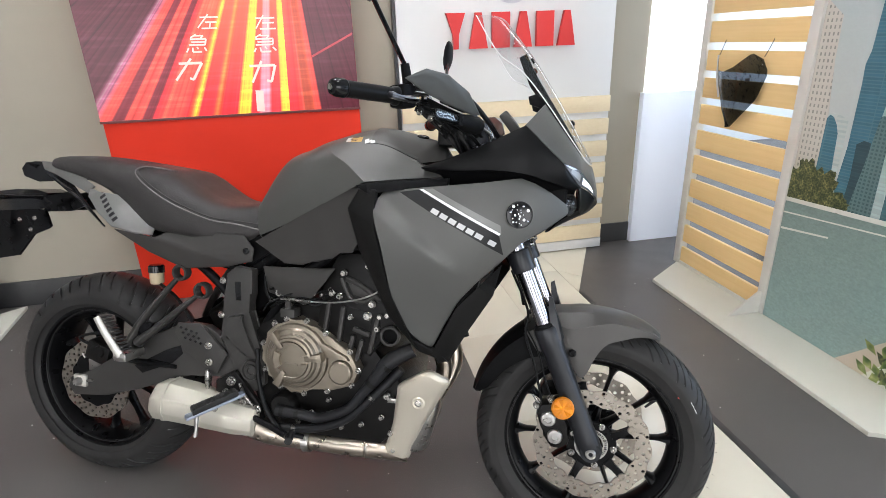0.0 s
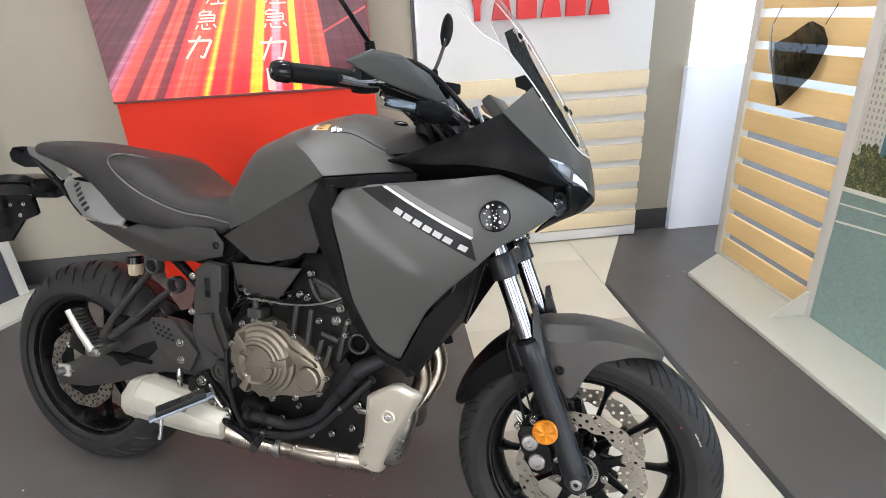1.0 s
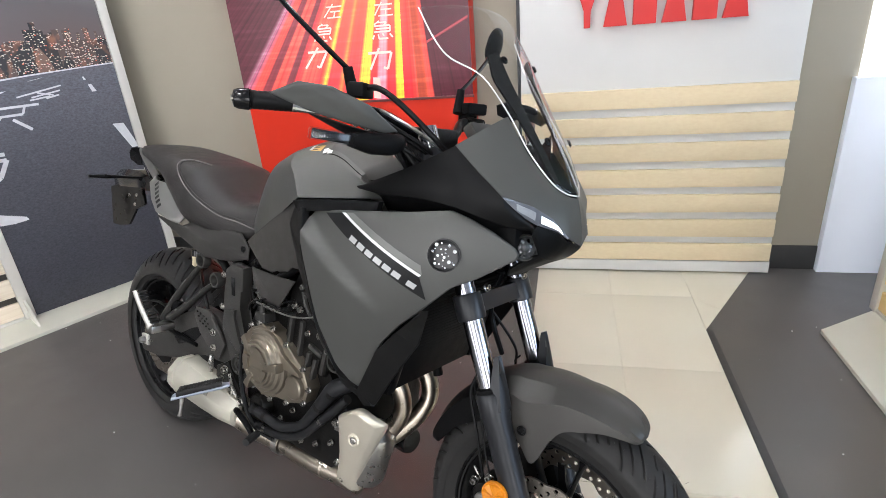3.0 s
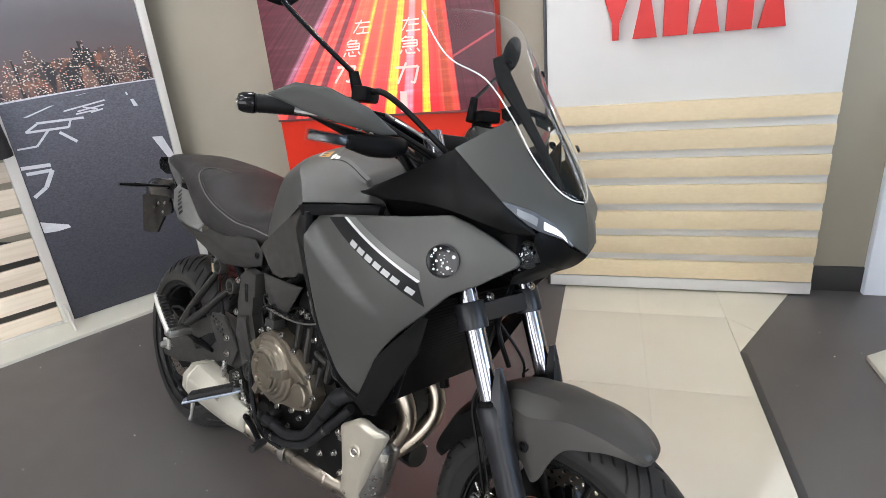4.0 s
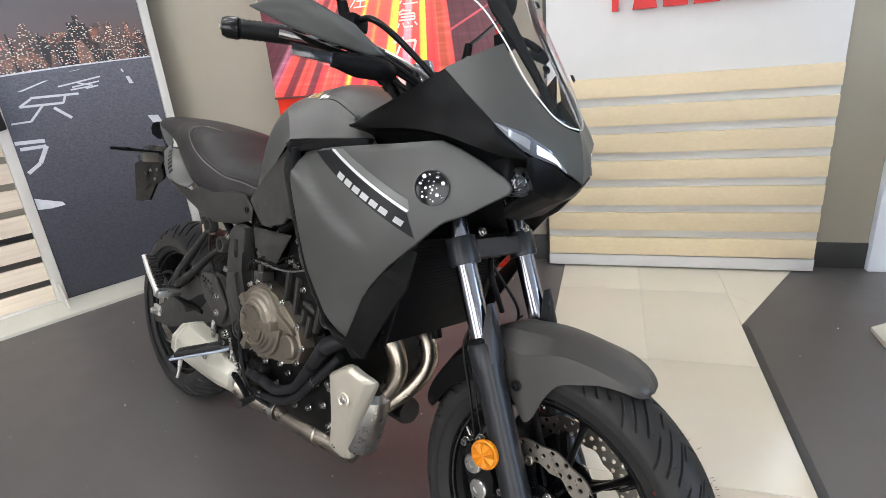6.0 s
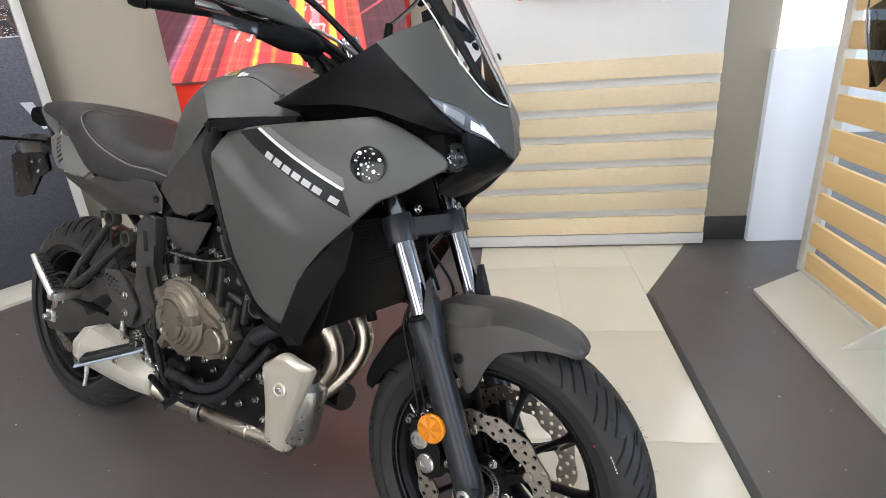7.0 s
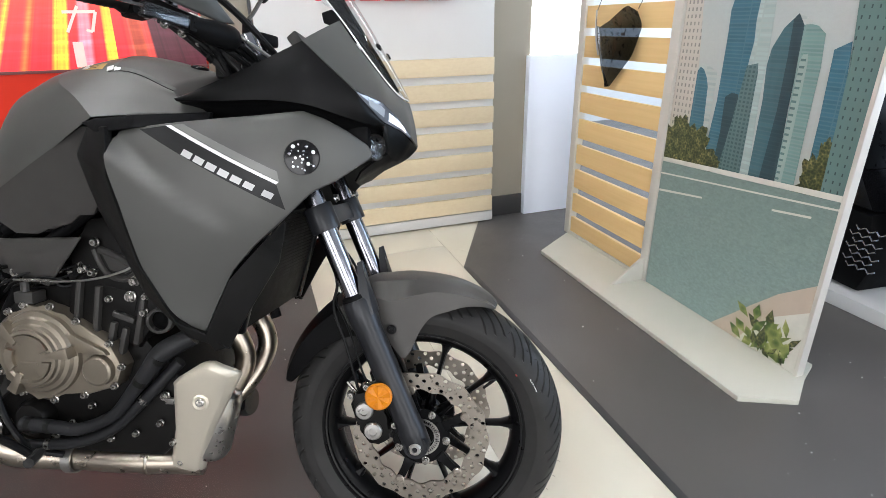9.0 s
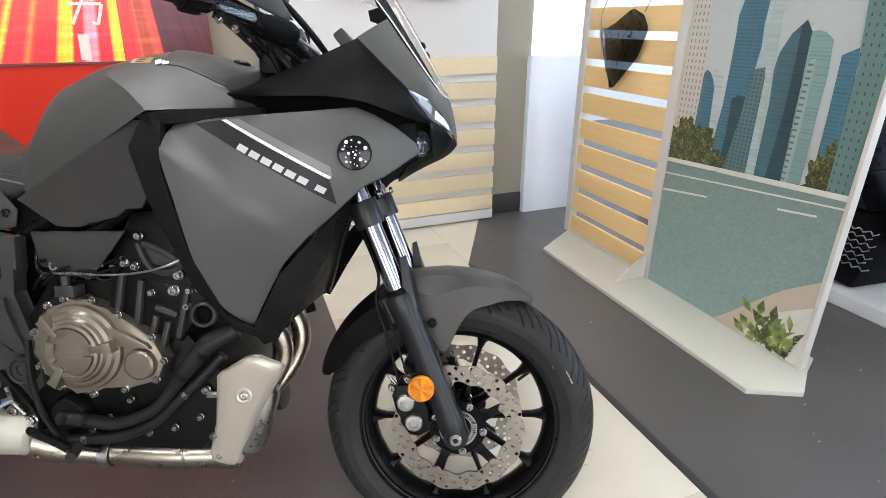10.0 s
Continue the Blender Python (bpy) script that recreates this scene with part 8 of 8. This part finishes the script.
for s in (-1, 1):
    part("frame_tube", tube([(0.545, s * 0.100, 0.690), (0.640, s * 0.112, 0.745), (0.780, s * 0.130, 0.800), (0.930, s * 0.150, 0.870), (1.080, s * 0.070, 0.915)], 0.016, 14), B["satin_black"], bike, "black frame tube")
    part("frame_tube", tube([(0.605, s * 0.120, 0.560), (0.700, s * 0.140, 0.680), (0.820, s * 0.150, 0.770), (0.930, s * 0.145, 0.850)], 0.014, 14), B["satin_black"], bike)
    part("subframe_tube", tube([(0.530, s * 0.105, 0.700), (0.380, s * 0.108, 0.730), (0.200, s * 0.095, 0.800), (0.020, s * 0.07, 0.880)], 0.012, 12), B["satin_black"], bike)
    part("subframe_tube", tube([(0.500, s * 0.100, 0.600), (0.420, s * 0.104, 0.680), (0.330, s * 0.100, 0.740)], 0.012, 12), B["satin_black"], bike)
    arm = part("swingarm", prism([(-0.050, 0.318), (-0.040, 0.345), (0.050, 0.372), (0.150, 0.440), (0.260, 0.500), (0.360, 0.545), (0.430, 0.540), (0.510, 0.490), (0.560, 0.450), (0.545, 0.400), (0.470, 0.400), (0.370, 0.402), (0.300, 0.372), (0.200, 0.335), (0.080, 0.300), (-0.030, 0.292)], *sorted((s * 0.112, s * 0.140)), "y", 0.008), B["plastic"], bike, "black swingarm")
    # gloss black patch on the face paints the dark of the arm's hollow
    part("arm_recess", prism([(0.190, 0.405), (0.300, 0.462), (0.345, 0.478), (0.352, 0.455), (0.318, 0.425), (0.215, 0.385)], *sorted((s * 0.130, s * 0.1412)), "y", 0.001), B["gloss_black"], arm)
    part("arm_rib", tube([(0.120, s * 0.138, 0.418), (0.230, s * 0.143, 0.418), (0.330, s * 0.143, 0.415)], [0.004, 0.010, 0.006], 8, 5), B["black"], arm)
    part("axle_block", box((-0.020, min(s * 0.138, s * 0.148), 0.324), (0.024, max(s * 0.138, s * 0.148), 0.360), None, 0.004), B["alloy"], arm, "silver chain adjuster")
    part("axle_nut", lathe([(0, 0.018), (0.008, 0.018), (0.011, 0.014), (0.013, 0.0), (0, 0.0)], Matrix.Translation((0.002, s * 0.147, 0.342)) @ toward((0, s, 0)), 6), B["steel"], arm)
    part("adjuster_screw", tube([(0.024, s * 0.143, 0.342), (0.043, s * 0.143, 0.345)], 0.004, 8, 1), B["bolt"], arm)
# heel guard plate, black diamonds painted for the shade of its holes, and its screws
heel = plate("heel_guard", [(0.352, 0.548), (0.420, 0.552), (0.452, 0.520), (0.500, 0.470), (0.470, 0.415), (0.430, 0.430), (0.370, 0.470), (0.340, 0.520)], 0.148, 0.156, B["plastic"], S, None, 0.003, "black heel guard plate")
for k in range(12):
    hx, hz = 0.362 + 0.016 * (k % 4) + 0.006 * (k // 4), 0.535 - 0.014 * (k // 4) - 0.004 * (k % 4)
    part("vent_hole_shade", prism([(hx - 0.005, hz), (hx, hz + 0.004), (hx + 0.005, hz), (hx, hz - 0.004)], -0.1568, -0.155, "y"), B["gloss_black"], heel)
for z in (0.492, 0.445):
    side_bolt(0.446, 0.156, z, S, 0.0085, heel, h=0.008)
part("brake_light_switch", tube([(0.446, S * 0.165, 0.425), (0.446, S * 0.165, 0.405), (0.445, S * 0.165, 0.372)], [0.005, 0.008, 0.006], 10, 3), B["bolt"], heel, "brass and steel switch")
# rear master cylinder, hanger plate and rider's peg
hang = plate("footrest_hanger", [(0.470, 0.400), (0.530, 0.432), (0.560, 0.395), (0.600, 0.345), (0.610, 0.305), (0.560, 0.300), (0.500, 0.330), (0.468, 0.365)], 0.150, 0.164, B["cast_black"], S, None, 0.005, "black footrest hanger")
for x, z, r in ((0.519, 0.403, 0.013), (0.556, 0.350, 0.0135), (0.592, 0.330, 0.013), (0.540, 0.322, 0.009), (0.502, 0.372, 0.008), (0.572, 0.310, 0.010)):
    side_bolt(x, 0.164, z, S, r * 0.8, hang, h=0.012)
peg_line = Vector((0.485, -0.290, 0.358)) - Vector((0.565, -0.180, 0.385))
pm = Matrix.Translation((0.565, -0.180, 0.385)) @ Matrix(((peg_line.normalized().x, 0.81, 0, 0), (peg_line.normalized().y, -0.585, 0, 0), (peg_line.normalized().z, 0, 1, 0), (0, 0, 0, 1)))
peg = part("footpeg", prism([(0.020, -0.015), (0.132, -0.018), (0.136, 0.018), (0.020, 0.015)], 0.0, 0.015, "z", 0.004, pm), B["rubber"], bike, "ribbed rubber rider footpeg")
bm = blank()
for k in range(14):
    add_box(bm, (0.026 + 0.0075 * k, -0.014, 0.0145), (0.0305 + 0.0075 * k, 0.014, 0.0160), pm, 0.0005)
part("peg_ribs", bm, B["rubber"], peg)
part("peg_plate", prism([(0.0, -0.010), (0.03, -0.016), (0.146, -0.016), (0.150, -0.008), (0.150, 0.012), (0.02, 0.015), (0.0, 0.010)], -0.009, -0.001, "z", 0.003, pm), B["peg_alloy"], peg, "blue-grey alloy peg base")
part("peg_feeler", tube([(0.497, S * 0.280, 0.350), (0.497, S * 0.284, 0.318), (0.494, S * 0.286, 0.300)], [0.006, 0.004, 0.0055], 10, 3), B["steel"], peg, "silver feeler pin")
pedal = part("brake_pedal", tube([(0.560, S * 0.178, 0.325), (0.640, S * 0.185, 0.300), (0.690, S * 0.195, 0.285), (0.712, S * 0.215, 0.292)], [0.009, 0.008, 0.008, 0.009], 10, 5), B["satin_black"], bike, "black brake pedal")
part("pedal_pad", tube([(0.705, S * 0.190, 0.290), (0.722, S * 0.235, 0.292)], 0.010, 10, 1), B["rubber"], pedal)
part("return_spring", tube([(0.585, S * 0.172, 0.345), (0.560, S * 0.172, 0.372), (0.545, S * 0.168, 0.400)], 0.0045, 8, 3), B["bolt"], hang)
# passenger footrest: two struts with rubber-lined eyes, and the folded peg
for s in (-1, 1):
    frame_ = part("passenger_hanger", tube([(0.336, s * 0.130, 0.665), (0.300, s * 0.140, 0.622), (0.240, s * 0.158, 0.545), (0.205, s * 0.172, 0.478)], [0.011, 0.014, 0.018, 0.024], 12, 6, 0.6), B["dark_grey"], bike, "black passenger footrest hanger")
    part("strut", tube([(0.391, s * 0.124, 0.618), (0.362, s * 0.135, 0.594), (0.300, s * 0.152, 0.540), (0.232, s * 0.168, 0.488)], [0.011, 0.014, 0.018, 0.023], 12, 6, 0.6), B["dark_grey"], frame_)
    part("gusset_web", prism([(0.205, 0.470), (0.222, 0.520), (0.262, 0.545), (0.285, 0.545), (0.250, 0.490)], *sorted((s * 0.158, s * 0.172)), "y", 0.003), B["satin_black"], frame_)
    for x, w, z in ((0.349, 0.120, 0.683), (0.408, 0.112, 0.634)):
        em = Matrix.Translation((x, s * w, z)) @ toward((0, s, 0))
        part("eye", lathe([(0.0155, -0.004), (0.022, -0.004), (0.0235, 0.002), (0.0235, 0.016), (0.022, 0.020), (0.017, 0.020), (0.0155, 0.016)], em, 28, True), B["dark_grey"], frame_)
    ppeg = part("passenger_peg", tube([(0.184, s * 0.252, 0.575), (0.206, s * 0.245, 0.525), (0.232, s * 0.232, 0.466)], [0.009, 0.011, 0.013], 12, 4, 0.7), B["alloy"], frame_, "silver passenger footpeg")
bm = blank()
for k in range(11):
    f = k / 10
    c = Vector((0.200 + 0.040 * f, S * (0.246 - 0.014 * f), 0.576 - 0.088 * f))
    add_box(bm, (c.x + 0.002, c.y - 0.008, c.z - 0.0022), (c.x + 0.016, c.y + 0.014, c.z + 0.0022), None, 0.0008)
part("peg_rubber", bm, B["rubber"], bike, "ribbed peg rubber")
part("peg_hinge", box((0.214, -0.240, 0.452), (0.256, -0.170, 0.476), None, 0.006), B["steel"], bike)
# fluid reservoir, shock, rear caliper, chain guard
res = part("fluid_reservoir", lathe([(0, 0), (0.016, 0), (0.019, 0.004), (0.020, 0.034), (0, 0.034)], Matrix.Translation((0.218, -0.070, 0.632)), 24), B["resin"], bike, "amber-tinted fluid reservoir")
part("reservoir_cap", lathe([(0, 0.034), (0.022, 0.034), (0.022, 0.052), (0.018, 0.056), (0, 0.056)], Matrix.Translation((0.218, -0.070, 0.632)), 24), B["gloss_black"], res)
part("reservoir_hose", tube([(0.225, -0.070, 0.634), (0.330, -0.120, 0.600), (0.400, -0.140, 0.520), (0.440, -0.150, 0.430)], 0.0045, 8), B["hose"], res)
shock = part("shock_absorber", tube([(0.430, 0.0, 0.420), (0.520, 0.0, 0.640)], 0.022, 16, 1), B["steel"], bike)
bm = blank()
add_tube(bm, [(0.43 + 0.09 * t / 60 + 0.0, 0.034 * math.cos(t * 0.75), 0.42 + 0.22 * t / 60 + 0.034 * math.sin(t * 0.75) * 0.4) for t in range(61)], 0.006, 6, 1)
part("coil_spring", bm, B["red_part"], shock, "red shock spring")
rc = part("rear_caliper", box((-0.035, -0.045, -0.030), (0.045, 0.010, 0.030), Matrix.Translation((0.045, -0.085, 0.425)) @ Matrix.Rotation(radians(20), 4, "Y"), 0.010), B["cast_black"], bike, "black rear brake caliper")
turned("piston_cap", (0.060, -0.130, 0.430), (0, -1, 0), [(0, 0.004), (0.016, 0.004), (0.018, 0), (0, 0)], B["cast_black"], rc, 24)
part("caliper_bracket", prism([(0.0, 0.36), (0.03, 0.36), (0.13, 0.42), (0.125, 0.445), (0.04, 0.41), (0.0, 0.395)], -0.112, -0.100, "y", 0.003), B["steel"], rc)
part("brake_hose", tube([(0.01, -0.11, 0.440), (-0.02, -0.115, 0.462), (0.05, -0.12, 0.482), (0.16, -0.125, 0.480), (0.27, -0.13, 0.52)], 0.0045, 8), B["hose"], rc)
part("bleed_nipple", tube([(0.005, -0.125, 0.405), (-0.004, -0.125, 0.418)], 0.004, 8, 1), B["bolt"], rc)
mud = blank()
loft([[Vector(((0.338) * math.cos(radians(a)), y, RZ + (0.338 - abs(y) * 0.15) * math.sin(radians(a)))) for y in (-0.075, -0.05, 0, 0.05, 0.075)] for a in range(6, 36, 4)], closed=False, bm=mud)
bmesh.ops.solidify(mud, geom=mud.faces[:], thickness=0.004)
part("rear_hugger", mud, B["black"], bike, "black rear hugger")
part("chain", tube([(0.02, 0.085, 0.36), (0.30, 0.088, 0.42), (0.56, 0.09, 0.47)], 0.008, 8, 3), B["cast_black"], bike)
part("inner_frame_mass", prism([(0.480, 0.520), (0.600, 0.620), (0.760, 0.730), (0.900, 0.800), (1.060, 0.880), (1.100, 0.930), (0.620, 0.780), (0.480, 0.690)], -0.075, 0.075, "y", 0.01), B["black"], bike, "black airbox and frame core")
# side stand on the far side
st = part("side_stand", tube([(0.655, 0.130, 0.300), (0.640, 0.190, 0.185), (0.615, 0.262, 0.078)], [0.014, 0.012, 0.012], 12, 4), B["satin_black"], bike, "black side stand")
part("stand_foot", lathe([(0, 0), (0.030, 0), (0.030, 0.008), (0, 0.010)], Matrix.Translation((0.610, 0.268, 0.0684)) @ Matrix.Rotation(LEAN, 4, "X"), 20), B["satin_black"], st)
# tail name bars on the silver panel
tail_mesh = tails[-1].data
tail_tree = BVHTree.FromPolygons([v.co for v in tail_mesh.vertices], [tuple(p.vertices) for p in tail_mesh.polygons])
for k in range(6):
    c, along, up = Vector((0.124 + 0.0118 * k, 0.886 - 0.0118 * k)), Vector((0.0032, -0.0032)), Vector((0.0052, 0.0052))
    part("name_bar", decal_on(tail_tree, [tuple(c - along - up), tuple(c + along - up)], [tuple(c - along + up), tuple(c + along + up)], -1, 0.0010, 2, 2), B["dark_decal"], tails[-1])
# fittings crowded between the clutch cover and the intake
rnd = random.Random(29)
for k in range(12):
    x, z = 0.628 + 0.016 * k + rnd.uniform(-0.004, 0.004), 0.628 + rnd.uniform(-0.012, 0.034)
    part("fitting", tube([(x, -0.135, z), (x + rnd.uniform(-0.012, 0.012), -0.158, z + rnd.uniform(-0.010, 0.012))], [rnd.uniform(0.004, 0.008), rnd.uniform(0.003, 0.006)], 8, 1), B[("bolt", "cast_black", "black", "steel")[k % 4]], engine)
for k in range(4):
    part("wire", tube([(0.610 + 0.02 * k, -0.150, 0.600 + 0.01 * k), (0.640 + 0.03 * k, -0.166, 0.628 + 0.006 * k), (0.690 + 0.035 * k, -0.160, 0.650 - 0.004 * k), (0.760 + 0.03 * k, -0.150, 0.668)], 0.0026, 6), B["hose"], engine)


# ---- more of the room: tiles of the cream way, and what stands behind the stands ----
way = thing("tiled_way", "polished cream tiles laid as a way across the floor", "tiled floor", kind="structure", at=HALL)
cuts_u = [1.200, 1.565, 1.930]
cuts_v = [-2.0, -1.4, -0.8, -0.2, 0.4, 1.0, 1.36]
for i, (u0, u1) in enumerate(zip(cuts_u, cuts_u[1:])):
    for v0, v1 in zip(cuts_v, cuts_v[1:]):
        part("tile", box((u0 + 0.0005, v0 + 0.0005, -0.0026), (u1 - 0.0005, v1 - 0.0005, -0.0006), None, 0.0006), M["cream_floor"], way)
part("tile", prism([(1.9308, 0.702), (2.030, 0.882), (1.9308, 0.999)], -0.0026, -0.0006, "z"), M["cream_floor"], way)
part("tile", prism([(1.9308, 1.0008), (2.031, 0.884), (2.2615, 1.3005), (2.2615, 1.36), (1.9308, 1.36)], -0.0026, -0.0006, "z"), M["cream_floor"], way)
thing("floor_trim", "dark bevelled edge strip between vinyl and tiles", "floor trim", prism([(1.930, -2.0), (1.955, -2.0), (1.955, 0.693), (1.930, 0.700)], 0.0004, 0.0025, "z", 0.001, HALL), M["baseboard"], kind="structure")

# a second, dark machine on a white plinth behind the stand, seen past its end and between its slats
plinth = thing("plinth", "low white display plinth behind the stand", "plinth", hall_box(3.22, 4.6, -0.95, 1.00, 0.0, 0.060, 0.006), M["white_board"])
second = thing("parked_scooter", "black scooter parked on a white plinth", "scooter", at=HALL @ Matrix.Translation((3.57, 0.06, 0.060)) @ Matrix.Rotation(radians(84), 4, "Z"))


def second_wheel(x):
    m = Matrix.Translation((x, 0, 0.265)) @ toward((0, 1, 0))
    rim = part("wheel", lathe([(0.05, -0.03), (0.16, -0.035), (0.17, -0.02), (0.165, 0), (0.17, 0.02), (0.16, 0.035), (0.05, 0.03)], m, 40, True), B["satin_black"], second, "black wheel")
    part("tyre", lathe([(0.17, -0.045), (0.20, -0.060), (0.24, -0.055), (0.262, -0.03), (0.265, 0), (0.262, 0.03), (0.24, 0.055), (0.20, 0.060), (0.17, 0.045)], m, 56, True), B["rubber"], rim)


second_wheel(-0.70)
second_wheel(0.62)
part("front_shield", loft([[Vector((x + dx, y, z)) for y, dx in ((-w, 0.0), (-w * 0.6, -0.05), (0, -0.08), (w * 0.6, -0.05), (w, 0.0), (w * 0.7, 0.06), (0, 0.08), (-w * 0.7, 0.06))] for x, w, z in ((-0.44, 0.20, 0.26), (-0.46, 0.25, 0.40), (-0.42, 0.25, 0.54), (-0.34, 0.22, 0.66), (-0.28, 0.14, 0.74))]), B["satin_black"], second, "satin black front shield")
part("side_body", loft([[Vector((x, y, z)) for y, z in ((-w, zb), (-w * 1.1, (zb + zt) / 2), (-w * 0.8, zt), (w * 0.8, zt), (w * 1.1, (zb + zt) / 2), (w, zb))] for x, w, zb, zt in ((-0.40, 0.14, 0.20, 0.34), (-0.10, 0.15, 0.18, 0.36), (0.10, 0.17, 0.22, 0.62), (0.35, 0.19, 0.40, 0.76), (0.65, 0.16, 0.56, 0.80), (0.85, 0.07, 0.70, 0.80))]), B["satin_black"], second, "satin black side body")
part("saddle", loft([[Vector((x, y, z)) for y, z in ((-w, z0), (-w * 0.8, z0 + 0.07), (0, z0 + 0.085), (w * 0.8, z0 + 0.07), (w, z0))] for x, w, z0 in ((0.02, 0.08, 0.66), (0.20, 0.15, 0.74), (0.45, 0.16, 0.78), (0.75, 0.12, 0.80), (0.86, 0.05, 0.80))]), B["vinyl"], second)
part("fork", tube([(-0.70, 0.06, 0.27), (-0.55, 0.06, 0.62)], 0.022, 12, 1), B["cast_black"], second)
part("handlebar", tube([(-0.34, -0.33, 1.06), (-0.40, -0.15, 1.05), (-0.42, 0, 1.03), (-0.40, 0.15, 1.05), (-0.34, 0.33, 1.06)], 0.014, 10), B["black"], second)
part("mudguard", loft([[Vector((-0.70 + 0.29 * math.cos(radians(a)), y, 0.265 + 0.29 * math.sin(radians(a)) - abs(y) * 0.4)) for y in (-0.07, -0.04, 0, 0.04, 0.07)] for a in range(30, 170, 10)], closed=False), B["black"], second)
part("headlamp", lathe([(0, 0.02), (0.045, 0.015), (0.06, 0.0), (0.055, -0.03), (0, -0.03)], Matrix.Translation((-0.555, 0, 0.80)) @ toward((-1, 0, 0.1)), 28), B["lamp_dark"], second, "round smoked headlamp")
part("lower_skirt", prism([(-0.36, 0.10), (-0.33, 0.01), (0.72, 0.01), (0.86, 0.20), (0.84, 0.34), (-0.31, 0.33)], -0.262, 0.262, "y", 0.020), B["black"], second, "black lower skirt")
part("side_panel", prism([(-0.305, 0.34), (0.84, 0.35), (0.86, 0.56), (0.30, 0.62), (-0.02, 0.56), (-0.215, 0.47)], -0.255, 0.255, "y", 0.024), B["gloss_black"], second, "gloss black side panel")
part("knee_panel", prism([(-0.200, 0.482), (-0.02, 0.572), (0.30, 0.632), (0.30, 0.74), (0.02, 0.78), (-0.08, 0.76), (-0.150, 0.62)], -0.235, 0.235, "y", 0.026), B["satin_black"], second, "satin black knee panel")
GRILLE = mat("grille_chrome", (0.25, 0.27, 0.32), 0.25, 0.9)
for r_ in range(7):
    for c_ in range(3):
        gx, gz = -0.365 + 0.042 * c_ + (0.021 if r_ % 2 else 0), 0.11 + 0.026 * r_
        part("grille_cell", tube([(gx - 0.020, 0.262, gz + 0.008), (gx, 0.268, gz - 0.004), (gx + 0.020, 0.262, gz + 0.008)], 0.0035, 6, 1), GRILLE, second)
